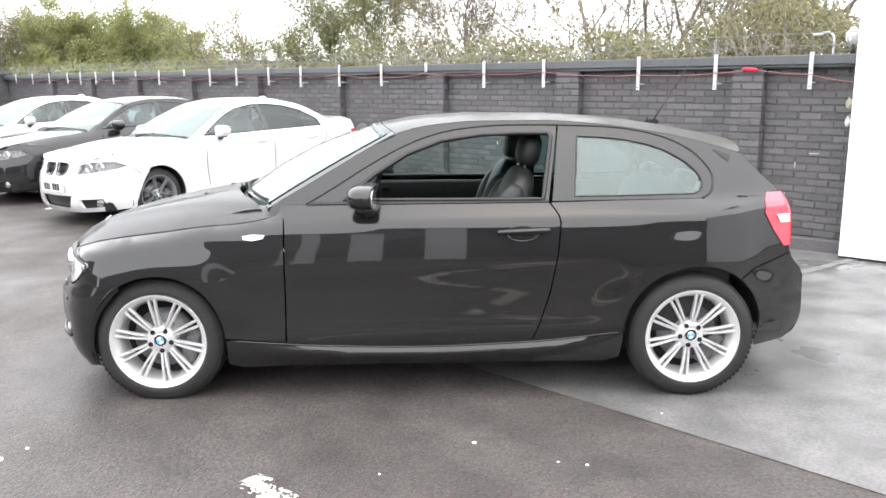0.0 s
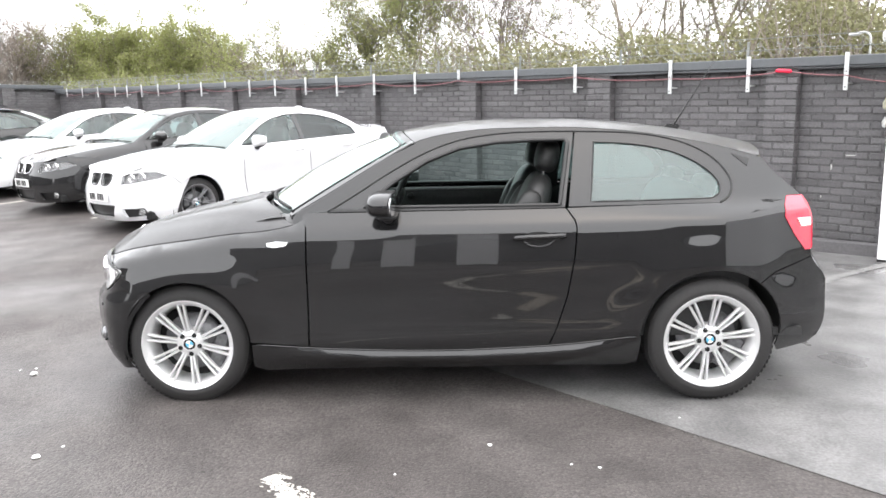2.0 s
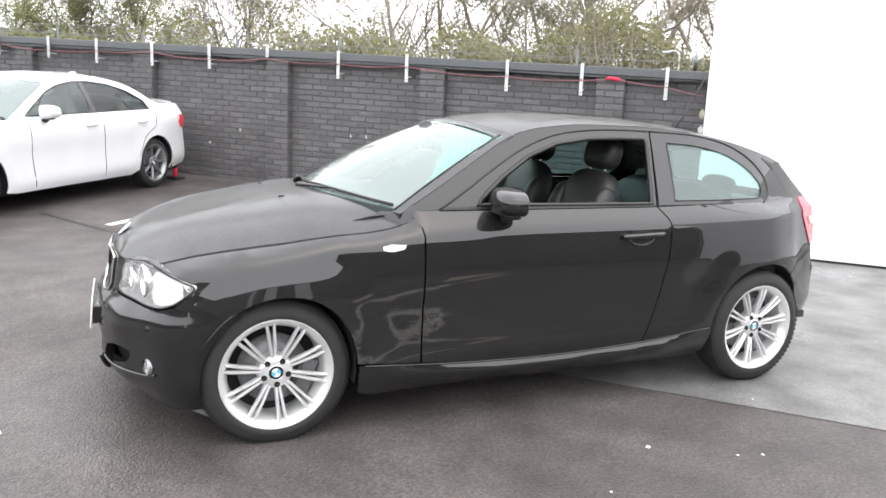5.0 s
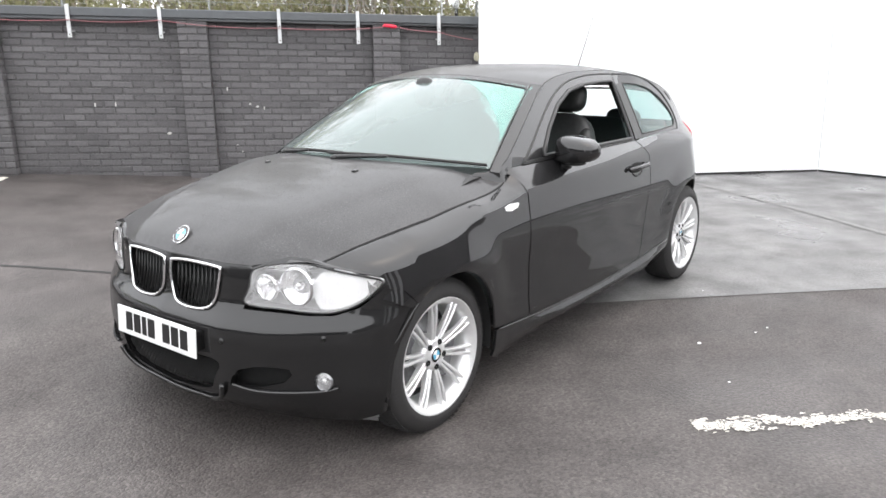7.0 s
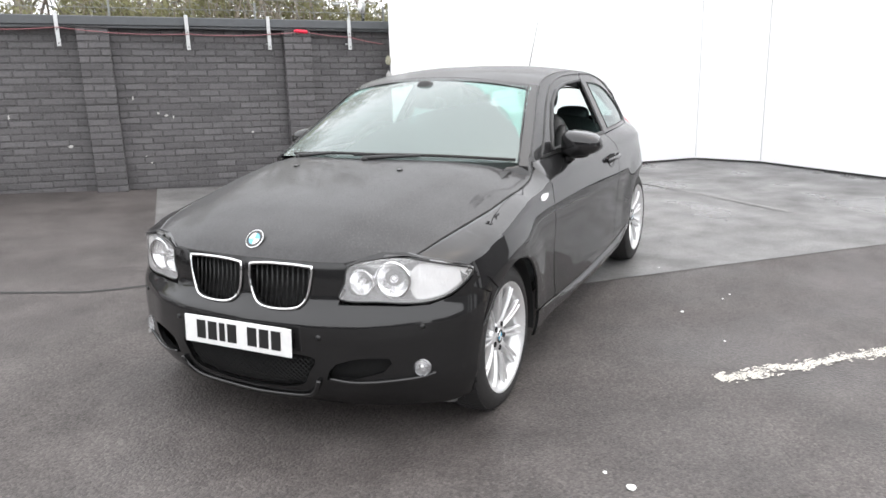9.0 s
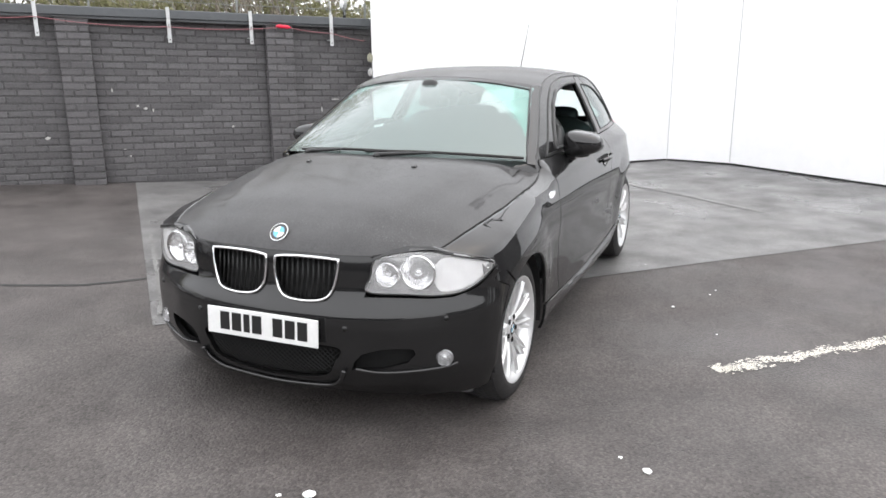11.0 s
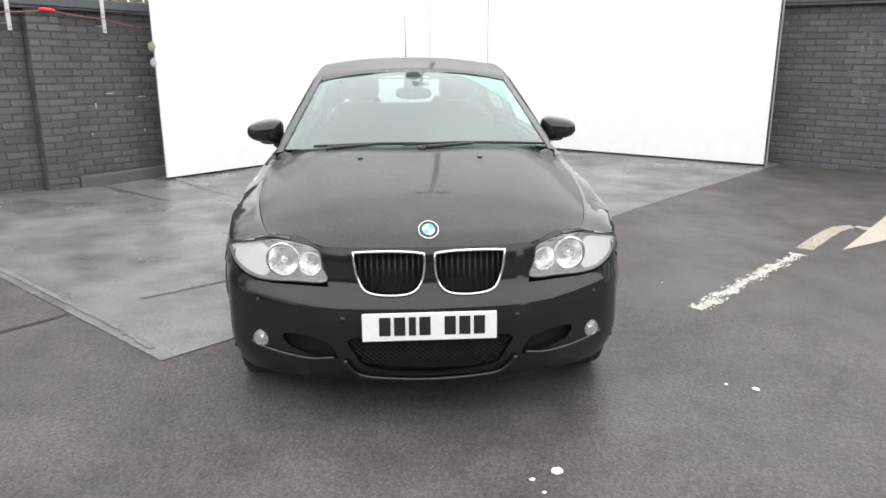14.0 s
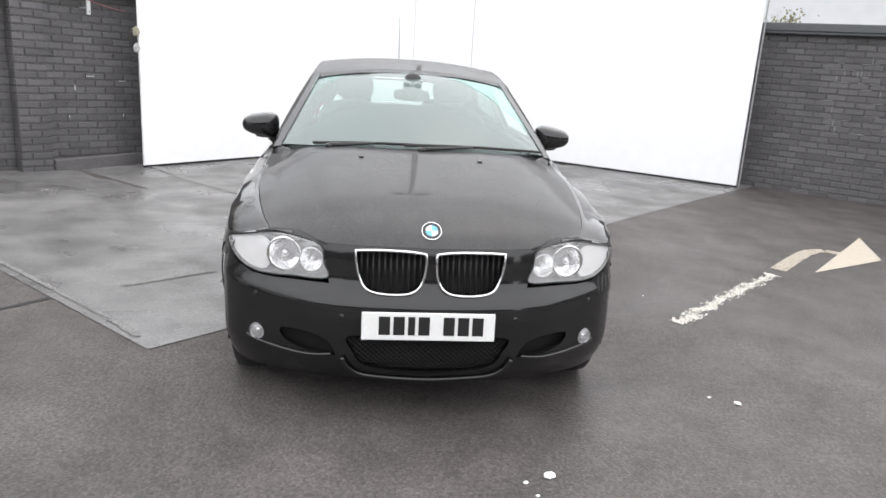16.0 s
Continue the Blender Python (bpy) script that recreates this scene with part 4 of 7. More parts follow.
# ---------------------------------------------------------------- the black hatchback
HERO = Shape(
    crease=([-2.1, -1.8, -1.52, -1.25, -0.95, -0.65, -0.2, 0.63, 1.37, 1.9], [0.72, 0.762, 0.797, 0.82, 0.834, 0.862, 0.882, 0.893, 0.912, 0.95]),
    width=([-2.1, -1.9, -1.75, -1.55, -1.3, -1.0, -0.6, 0.0, 0.6, 1.0, 1.3, 1.5, 1.6, 1.8, 1.95],
           [0.55, 0.715, 0.838, 0.905, 0.918, 0.912, 0.90, 0.903, 0.904, 0.902, 0.892, 0.836, 0.785, 0.68, 0.57]),
    edge_y=([-2.1, -1.95, -1.85, -1.7, -1.55, -1.4, -1.25, -1.1, -0.95, -0.83, -0.72, -0.62, -0.3, 0.3, 0.9, 1.3, 1.6, 1.8],
            [0.58, 0.64, 0.672, 0.710, 0.742, 0.770, 0.793, 0.803, 0.808, 0.806, 0.795, 0.785, 0.795, 0.805, 0.798, 0.76, 0.685, 0.60]),
    edge_z=([-2.1, -1.95, -1.85, -1.7, -1.55, -1.4, -1.25, -1.1, -0.95, -0.83, -0.72, -0.62, 0.6, 1.3, 1.8],
            [0.765, 0.793, 0.808, 0.824, 0.839, 0.850, 0.858, 0.865, 0.873, 0.886, 0.909, 0.962, 0.975, 0.985, 1.0]),
    rail=([-0.72, -0.55, -0.40, -0.25, -0.12, 0.05, 0.3, 0.58, 0.85, 1.13, 1.35, 1.52, 1.62],
          [0.957, 1.05, 1.138, 1.226, 1.295, 1.336, 1.357, 1.358, 1.342, 1.303, 1.257, 1.207, 1.178]),
    roof=([-0.22, 0.0, 0.3, 0.62, 0.94, 1.25, 1.5, 1.7, 1.8], [1.352, 1.386, 1.402, 1.400, 1.380, 1.340, 1.290, 1.243, 1.21]),
    bonnet=([-2.052, -2.035, -2.015, -1.955, -1.87, -1.79, -1.6, -1.4, -1.2, -1.0, -0.7], [0.776, 0.80, 0.826, 0.860, 0.886, 0.905, 0.933, 0.958, 0.978, 0.990, 0.998]),
    nose=([0.12, 0.16, 0.2, 0.25, 0.35, 0.5, 0.585, 0.615, 0.66, 0.74, 0.80, 0.83, 0.87],
          [-1.93, -2.01, -2.06, -2.10, -2.13, -2.131, -2.123, -2.092, -2.07, -2.062, -2.048, -2.012, -1.955]),
    sweep=([0, 0.3, 0.5, 0.65, 0.73, 0.80, 0.85, 0.885, 0.908, 0.918], [0, 0.02, 0.072, 0.152, 0.212, 0.285, 0.362, 0.452, 0.56, 0.70]),
    tail=([0.12, 0.164, 0.27, 0.36, 0.565, 0.65, 0.71, 0.88, 0.967, 1.08, 1.17, 1.235],
          [1.69, 1.81, 1.94, 1.96, 1.955, 1.91, 1.885, 1.875, 1.845, 1.74, 1.655, 1.61]),
    base=(-1.0, 0.28, 0.778, 0.99, 0.033), top=(-0.22, 0.10, 0.634, 1.352, 0.057),
    offs=([-0.78, -0.70, -0.64, -0.585, -0.53, -0.47, -0.32, -0.2, -0.12, -0.04, 0.0],
          [-0.13, -0.065, -0.028, -0.006, 0.0, -0.006, -0.008, 0.0, -0.004, -0.016, -0.022]), hubs=(-1.303, 1.303), crown=3.8)
HUB_F, HUB_R, HUB_Z, TYRE = -1.303, 1.303, 0.311, 0.313


def hatchback():
    S = HERO
    car = empty("hatchback_car", Matrix.Identity(4))
    tagged(car, "black three-door hatchback car, wet, front passenger window open", "car")
    sill = curve([-0.95, -0.5, -0.04, 0.5, 1.0], [0.322, 0.29, 0.278, 0.298, 0.35])
    arch_f = lambda a0, a1: arc(HUB_F, HUB_Z + 0.004, 0.352, a0, a1)
    arch_r = lambda a0, a1: arc(HUB_R, HUB_Z + 0.012, 0.346, a0, a1)
    trim = [(-0.545, 0.967), (-0.40, 1.052), (-0.25, 1.145), (-0.08, 1.237), (0.1, 1.302), (0.3, 1.332), (0.5, 1.339), (0.67, 1.337)]
    trim_q = [(0.67, 1.337), (0.95, 1.325), (1.17, 1.283), (1.32, 1.208), (1.405, 1.105), (1.40, 1.02), (1.35, 0.982)]
    for side in (1, -1):
        mir = side < 0
        to = lambda x, z: S.left(x, z)

        def side_panel(name, outline, material, holes=(), out=0.0, parent=car, h=0.03, label="", rim=0.014):
            me = panel_mesh(name, outline, lambda x, z: S.left(x, z, out), material, h, holes, (0, rim, 0), mir)
            return part(name, me, None, parent, label)

        # fender
        edge = [(x, S.ze(x) - 0.004) for x in (-0.70, -0.74, -0.78, -0.84, -0.9, -1.05, -1.2, -1.35, -1.5, -1.6, -1.7, -1.79)]
        lamp_top = [(-1.815, 0.797), (-1.765, 0.782), (-1.705, 0.764), (-1.655, 0.742), (-1.68, 0.728), (-1.62, 0.704)]
        outline = [(-0.655, sill(-0.65) + 0.01), (-0.650, 0.6), (-0.648, 0.86), (-0.652, 0.90), (-0.668, 0.934)] + edge + lamp_top + [(-1.55, 0.682)] + arch_f(121, 3)
        side_panel("fender", outline, PAINT)
        side_panel("fender_bracket", [(-1.70, 0.75), (-1.60, 0.76), (-1.46, 0.665), (-1.478, 0.614), (-1.52, 0.61), (-1.62, 0.66), (-1.70, 0.69)], PAINT, (), -0.006, car, 0.02, "", 0)
        # door below the window
        door_out = [(-0.645, sill(-0.64) + 0.008), (-0.642, 0.6), (-0.640, 0.86), (-0.645, 0.895), (-0.68, 0.945), (-0.66, 0.962), (-0.545, 0.964), (0.0, 0.969), (0.60, 0.974),
                    (0.615, 0.965), (0.648, 0.915), (0.655, 0.88), (0.645, 0.75), (0.612, 0.55), (0.565, 0.40), (0.525, sill(0.52) + 0.006),
                    (0.3, sill(0.3) + 0.006), (-0.04, sill(-0.04) + 0.006), (-0.4, sill(-0.4) + 0.006)]
        door = side_panel("door", door_out, PAINT)
        # black window frame with its opening
        opening = [(-0.36, 0.985), (-0.30, 1.04), (-0.215, 1.105), (-0.06, 1.20), (0.105, 1.262), (0.295, 1.29), (0.48, 1.297), (0.625, 1.297), (0.638, 1.28), (0.585, 0.985)]
        frame_out = spline(trim, 4) + [(0.61, 0.974), (0.0, 0.971)]
        side_panel("window_frame", frame_out, PAINT, [opening], 0.001, door, 0.025, "black painted window frame", 0.03)
        seal = lambda pts, r, closed, own, nm: tube_part(nm, [Vector((S.left(x, z, 0.001)[0], side * S.left(x, z, 0.001)[1], z)) for x, z in pts], r, PLASTIC, own, 6, closed)
        seal([(p.x, p.y) for p in resample(opening, 0.03)], 0.0115, True, door, "window_seal")
        seal([(x, z) for x, z in spline(trim, 4)], 0.006, False, door, "frame_seal")
        side_panel("belt_strip", [(-0.54, 0.966), (0.605, 0.974), (0.605, 0.986), (-0.52, 0.978)], PLASTIC, (), 0.006, door, 0.03, "black rubber belt strip")
        # one-piece side frame: pillar, cant rail, rear quarter
        rail = [(x, S.zr(x)) for x in steps(-0.715, 1.545, 36)]
        re = S.rear_edge
        back = [(re(z), z) for z in (1.16, 1.12, 1.07, 1.02, 1.004)]
        lamp = [(1.675, 1.0), (1.652, 0.96), (1.645, 0.905), (1.69, 0.82), (1.75, 0.735)]
        outline = rail + back + lamp + [(re(0.70), 0.70), (1.70, 0.668), (1.6, 0.64), (1.515, 0.588)] + arch_r(52, 178)
        outline += [(0.9, sill(0.9) + 0.008), (0.7, sill(0.7) + 0.008), (0.532, sill(0.53) + 0.006), (0.572, 0.40), (0.619, 0.55), (0.652, 0.75), (0.662, 0.88), (0.655, 0.918), (0.62, 0.97)]
        outline += [(1.0, 0.978), (1.34, 0.980)] + spline(trim_q, 4)[::-1] + spline(trim, 4)[::-1][1:] + [(-0.60, 0.965)]
        side_panel("quarter_panel", outline, PAINT)
        qglass = spline([(0.765, 1.282), (0.95, 1.27), (1.13, 1.233), (1.265, 1.168), (1.345, 1.09), (1.35, 1.03), (1.31, 1.003)], 4) + [(0.735, 0.998)]
        q_out = [(0.678, 1.335)] + spline(trim_q, 4)[1:] + [(1.0, 0.981), (0.628, 0.977)]
        side_panel("quarter_window_frame", q_out, PAINT, [qglass], 0.001, car, 0.025, "black quarter window frame", 0.01)
        seal([(x, z) for x, z in spline(trim_q, 4)], 0.006, False, car, "quarter_seal")
        seal([(p.x, p.y) for p in resample(qglass, 0.03)], 0.004, True, car, "quarter_glass_seal")
        side_panel("quarter_window", qglass, QUARTERGLASS, (), -0.005, car, 0.04, "tinted green quarter glass", 0)
        if mir:
            side_panel("door_window", opening, SIDEGLASS, (), -0.008, car, 0.04, "clear side glass", 0)
        # sill skirt, rear bumper flank
        skirt = [(x, sill(x) - 0.002) for x in steps(-0.945, 0.965, 12)] + [(0.96, 0.20), (0.9, 0.178), (0.0, 0.165), (-0.88, 0.175), (-0.945, 0.2)]

        def skirt_at(x, z):
            # the skirt steps out below the door and carries a ledge
            t = min(1, max(0, (sill(x) - z) / 0.035))
            fade = min(1, max(0, (x + 0.85) / 0.5)) * min(1, max(0, (0.95 - x) / 0.3))
            return S.left(x, z, 0.002 + 0.034 * t * fade - 0.05 * fade * max(0, 0.235 - z) / 0.07)
        tube_part("sill_edge", [Vector((x, -side * (S.flank(x, sill(x)) + 0.003), sill(x) + 0.001)) for x in steps(-0.92, 0.94, 24)], 0.0045, PAINT, car, 6)
        part("sill_skirt", panel_mesh("sill_skirt", skirt, skirt_at, PAINT, 0.018, (), (0, 0.014, 0), mir), None, car)
        rb = arch_r(-4, 50)[:] + [(1.52, 0.584), (1.6, 0.632), (1.70, 0.66), (re(0.692), 0.692)] + [(re(z), z) for z in (0.64, 0.56, 0.46, 0.36, 0.27, 0.215)] + [(1.67, 0.20), (1.645, 0.24)]
        side_panel("bumper_flank", rb, PAINT)
        side_panel("spoiler_end", [(1.43, 1.212), (1.515, 1.185), (1.50, 1.15)], PLASTIC, (), 0.003, car, 0.02, "dark spoiler end")
        tl = lamp + [(re(0.735), 0.735)] + [(re(z), z) for z in (0.8, 0.87, 0.94, 1.0)]
        side_panel("tail_lamp", tl, REDLENS, (), 0.006, car, 0.02, "red tail lamp")
        side_panel("tail_lamp_stripe", [(1.705, 0.895), (1.725, 0.855), (re(0.855) - 0.004, 0.855), (re(0.895) - 0.004, 0.895)], LENSWHITE, (), 0.014, car, 0.02, "white lamp section")
        # arch liners
        for hx, hz, a in ((HUB_F, HUB_Z + 0.004, 0.345), (HUB_R, HUB_Z + 0.012, 0.34)):
            v, f = [], []
            for i in range(25):
                q = radians(-12 + 204 * i / 24)
                for y in (-0.888, -0.5):
                    r = a + 0.004
                    x, z = hx + r * math.cos(q), hz + r * math.sin(q)
                    yy = min(0.888, S.flank(max(x, -1.6), z) - 0.012) if y < -0.6 else 0.5
                    v.append((x, -yy * side, z))
            f = [(2 * i, 2 * i + 1, 2 * i + 3, 2 * i + 2) for i in range(24)]
            part("arch_liner", mesh_of("arch_liner", v, f, DARK, True), None, car)
            part("arch_liner", boxm((hx - 0.36, min(-0.5 * side, -0.47 * side), 0.16), (hx + 0.36, max(-0.5 * side, -0.47 * side), 0.68)), DARK, car)
        # rolled arch lips
        for (hx, hz, r, a0, a1) in ((HUB_F, HUB_Z + 0.004, 0.352, 3, 182), (HUB_R, HUB_Z + 0.012, 0.346, -4, 178)):
            pts = []
            for i in range(41):
                q = radians(a0 + (a1 - a0) * i / 40)
                x, z = hx + r * math.cos(q), hz + r * math.sin(q)
                yy = S.flank(x, z) if x > -1.62 else S.flank(-1.62, z) - 0.02
                pts.append((x, -side * (yy - 0.006), z))
            tube_part("arch_lip", pts, 0.004, PAINT, car, 6)
        # wheels
        for hx in (HUB_F, HUB_R):
            m = Matrix.Translation((hx, -side * 0.722, HUB_Z)) @ pose(0, 0, 0, 0, 20 if hx < 0 else 35, 0 if side > 0 else 180)
            w = wheel(car, m, TYRE, 0.222, 10, True, ALLOY)
            w["label"] = "silver twin-spoke alloy wheel with a black tyre"
        # repeater, handle, mirror
        rp = [(-0.845, 0.828), (-0.80, 0.836), (-0.735, 0.832), (-0.745, 0.815), (-0.80, 0.806), (-0.842, 0.812)]
        side_panel("side_repeater", rp, LENSWHITE, (), 0.006, car, 0.012, "white side repeater lamp", 0.008)
        hy = S.flank(0.5, 0.845)
        cup = mesh_of("handle_cup", *blob((0.48, -side * (hy + 0.001), 0.828), (0.085, 0.005, 0.04)), DARK, True)
        part("handle_cup", cup, None, door, "dark recess behind the handle")
        tube_part("handle_lip", smooth3([(0.408, -side * (hy + 0.002), 0.822), (0.435, -side * (hy + 0.006), 0.802), (0.48, -side * (hy + 0.008), 0.795), (0.525, -side * (hy + 0.006), 0.803), (0.552, -side * (hy + 0.002), 0.824)]), 0.006, PAINT, door, 6)
        pts = [(0.365, -side * (hy + 0.012), 0.838), (0.42, -side * (hy + 0.034), 0.844), (0.49, -side * (hy + 0.038), 0.847), (0.56, -side * (hy + 0.034), 0.849), (0.60, -side * (hy + 0.012), 0.848)]
        tube_part("door_handle", smooth3(pts), 0.0125, PAINT, door, 10)
        mirror(car, side)
    # nose
    arch_s = []
    for z in (0.19, 0.26, 0.34, 0.42, 0.5, 0.57, 0.605):
        tx = HUB_F - math.sqrt(max(0.0, 0.352 ** 2 - (z - HUB_Z) ** 2)) - 0.004
        y = 0.5
        for y in steps(0.5, 0.918, 300):
            if S.xf(z) + S.sw(y) > tx:
                break
        arch_s.append((S.s_of(y), z))
    s_of = S.s_of
    lamp_low = [(s_of(0.882), 0.722), (s_of(0.871), 0.70), (s_of(0.825), 0.658), (s_of(0.75), 0.634), (s_of(0.66), 0.631), (s_of(0.54), 0.638), (s_of(0.42), 0.640)]
    right = arch_s + [(s_of(0.910), 0.645), (s_of(0.900), 0.682)] + lamp_low + [(s_of(0.437), 0.72), (s_of(0.448), 0.782), (s_of(0.43), 0.792), (s_of(0.2), 0.793)]
    left = [(-s, z) for s, z in right[::-1]]
    bottom = [(-s_of(0.8), 0.17), (-s_of(0.6), 0.16), (-s_of(0.3), 0.165), (0, 0.17), (s_of(0.3), 0.165), (s_of(0.6), 0.16), (s_of(0.8), 0.17)]
    low = spline([(-0.335, 0.43), (-0.15, 0.437), (0.15, 0.437), (0.335, 0.43), (0.32, 0.36), (0.25, 0.275), (0.0, 0.245), (-0.25, 0.275), (-0.32, 0.36)], 6, True)
    def intake(k):
        return [(k * s_of(y), z) for y, z in ((0.385, 0.326), (0.40, 0.37), (0.43, 0.405), (0.50, 0.428), (0.56, 0.432), (0.62, 0.424), (0.628, 0.40), (0.60, 0.362), (0.50, 0.332))]
    def fog(k, r=0.037):
        return [(k * s_of(0.725) + r * math.cos(a * math.pi / 10), 0.372 + r * math.sin(a * math.pi / 10)) for a in range(20)]
    def kidney(k, grow=0.0):
        pts = spline([(0.022, 0.762), (0.043, 0.776), (0.15, 0.782), (0.298, 0.778), (0.314, 0.764), (0.297, 0.676), (0.258, 0.628), (0.16, 0.616), (0.07, 0.628), (0.030, 0.676)], 5, True)
        c = Vector((0.165, 0.706))
        return [(k * (c.x + (p[0] - c.x) * (1 + grow / 0.15)), c.y + (p[1] - c.y) * (1 + grow / 0.09)) for p in pts]
    holes = [low, intake(1), intake(-1), fog(1), fog(-1), kidney(1, -0.004), kidney(-1, -0.004)]
    bump = part("front_bumper", panel_mesh("front_bumper", right + left + bottom, S.nose, PAINT_FRONT, 0.022, holes, (0.03, 0, 0)), None, car)
    back = lambda d: (lambda s, z: S.nose(s, z) + Vector((d, 0, 0)))
    inner = panel_mesh("bumper_void", [(-0.75, 0.2), (0.75, 0.2), (0.75, 0.43), (0.33, 0.63), (0.33, 0.80), (-0.33, 0.80), (-0.33, 0.63), (-0.75, 0.43)], back(0.07), DARK, 0.06, (), (0, 0, 0))
    part("bumper_void", inner, None, car)
    # mesh in the lower grille
    v, f = [], []
    for i in range(-30, 31):
        for sgn in (-1, 1):
            a, b = (i * 0.024, 0.24), (i * 0.024 + sgn * 0.2, 0.44)
            pts = [(a[0] + (b[0] - a[0]) * t / 8, a[1] + (b[1] - a[1]) * t / 8) for t in range(9)]
            run = []
            for p in pts + [None]:
                if p and inside(low, *p):
                    run.append(S.nose(*p) + Vector((0.022, 0, 0)))
                else:
                    if len(run) > 1:
                        k = len(v)
                        vv, ff = tube(run, 0.0028, 4)
                        v += vv
                        f += [tuple(k + j for j in q) for q in ff]
                    run = []
    part("lower_grille", mesh_of("lower_grille", v, f, DARK), None, bump, "black honeycomb grille")
    for k in (1, -1):
        loop = [S.nose(*p) + Vector((-0.006, 0, 0)) for p in kidney(k)]
        fr = tube_part("kidney_frame", loop, 0.006, CHROME, car, 8, True, "chrome grille surround")
        for j in range(11):
            y = 0.045 + 0.0245 * j
            ins = [z for z in steps(0.612, 0.79, 40) if inside(kidney(1, -0.004), y, z)]
            if len(ins) > 2:
                pts = [S.nose(k * y, z) + Vector((0.012, 0, 0)) for z in (ins[0], (ins[0] + ins[-1]) / 2, ins[-1])]
                tube_part("grille_slat", pts, 0.0042, PLASTIC, car, 4)
        # lips that catch the sky
        pts = [(k * s_of(y), z) for y, z in ((0.405, 0.335), (0.50, 0.318), (0.62, 0.318), (0.72, 0.327), (0.775, 0.345))]
        tube_part("intake_lip", smooth3([S.nose(*p) + Vector((-0.006, 0, 0)) for p in pts]), [0.008] * 21, PAINT, car, 8)
        # fog lamp
        c = S.nose(k * s_of(0.725), 0.372)
        m = Matrix.Translation(c + Vector((0.014, 0, 0))) @ pose(0, 0, 0, 0, 0, -90 - 12 * k)
        fl = empty("fog_lamp")
        fl.parent = car
        fl.matrix_local = m
        part("bowl", mesh_of("bowl", *lathe([(0.001, 0.03), (0.02, 0.022), (0.03, 0.0), (0.033, -0.012), (0.037, -0.012), (0.037, 0.01)], 24), ALLOY_D, True), None, fl)
        part("lens", mesh_of("lens", *lathe([(0.001, -0.02), (0.018, -0.018), (0.032, -0.01)], 24), LAMPGLASS, True), None, fl)
        part("bulb_cap", mesh_of("bulb_cap", *lathe([(0.001, -0.008), (0.012, -0.006), (0.012, 0.02)], 12), CHROME, True), None, fl)
        headlamp(car, S, k)
        top = [(0.395, 0.78), (0.44, 0.776), (0.462, 0.778), (0.51, 0.79), (0.56, 0.80), (0.66, 0.803), (0.74, 0.79)]
        rise = [0.004, 0.008, 0.014, 0.022, 0.024, 0.02, 0.012]
        strip = [(k * s_of(y), z) for y, z in top] + [(k * s_of(y), z + u) for (y, z), u in zip(top[::-1], rise[::-1])]
        part("lamp_brow", panel_mesh("lamp_brow", strip, back(0.004), PAINT, 0.02, (), (0.02, 0, 0)), None, car)
        # parking sensors
        for y, z in ((0.365, 0.525), (0.735, 0.56)):
            q = S.nose(k * s_of(y), z)
            ob = part("parking_sensor", mesh_of("parking_sensor", *lathe([(0.001, -0.004), (0.009, -0.003), (0.011, 0.002)], 14), PLASTIC, True), None, bump)
            ob.matrix_local = Matrix.Translation(q) @ pose(0, 0, 0, 0, 0, -90 - (20 if y < 0.5 else 48) * k)
    chin = [(y, z) for y, z in ((-0.36, 0.325), (-0.335, 0.27), (-0.28, 0.225), (-0.15, 0.203), (0, 0.198), (0.15, 0.203), (0.28, 0.225), (0.335, 0.27), (0.36, 0.325))]
    tube_part("chin_lip", smooth3([S.nose(s_of(y) if y else 0, z) + Vector((-0.012, 0, 0)) for y, z in chin]), 0.011, PAINT, car, 8)
    # dark flaps under the bumper; their pale grey imitates a wet reflection
    for k in (1, -1):
        part("air_deflector", panel_mesh("air_deflector", [(k * s_of(0.66), 0.19), (k * s_of(0.82), 0.19), (k * s_of(0.80), 0.11), (k * s_of(0.76), 0.088)], back(0.10), BOARD_EDGE, 0.05, (), (0.01, 0, 0)), None, car)
    # plate: white with dark bars
    plate = empty("number_plate")
    plate.parent = car
    plate.matrix_local = Matrix.Translation((-2.147, 0.006, 0.502)) @ pose(0, 0, 0, 0, 4, 0)
    part("plate_base", boxm((-0.004, -0.257, -0.055), (0.004, 0.257, 0.055), 0.003), PLATE, plate, "white number plate")
    x = 0.192
    for w in (0.043, 0.043, 0.027, 0.043, None, 0.043, 0.043, 0.043):
        if w is None:
            x -= 0.04
            continue
        part("plate_bar", boxm((-0.0062, x - w, -0.033), (-0.003, x, 0.039)), PLATE_INK, plate)
        x -= w + 0.013
    # plinth behind the plate
    part("plate_plinth", boxm((-2.143, -0.25, 0.455), (-2.09, 0.25, 0.549), 0.004), PAINT, car)
    # bonnet
    side_l = [(x, -S.ye(x) + 0.002) for x in (-1.865, -1.8, -1.7, -1.55, -1.4, -1.25, -1.1, -0.95, -0.87, -0.80, -0.75, -0.72)]
    rear = [(-1.03 + 0.28 * s * s, 0.772 * s) for s in steps(-0.965, 0.965, 20)]
    lead = [(-2.0435 + S.sw(abs(y)) + 0.0135 * min(1, max(0, (abs(y) - 0.42) / 0.06)), y) for y in steps(0.63, -0.63, 30)]
    outline = side_l + rear + [(x, -y) for x, y in side_l[::-1]] + lead
    part("bonnet", panel_mesh("bonnet", outline, S.hood, PAINT_WET_SHEEN, 0.03, (), (0.0, 0, -0.018)), None, car, "black bonnet beaded with drizzle")
    part("engine_bay_void", boxm((-1.82, -0.5, 0.25), (-1.0, 0.5, 0.70)), DARK, car)
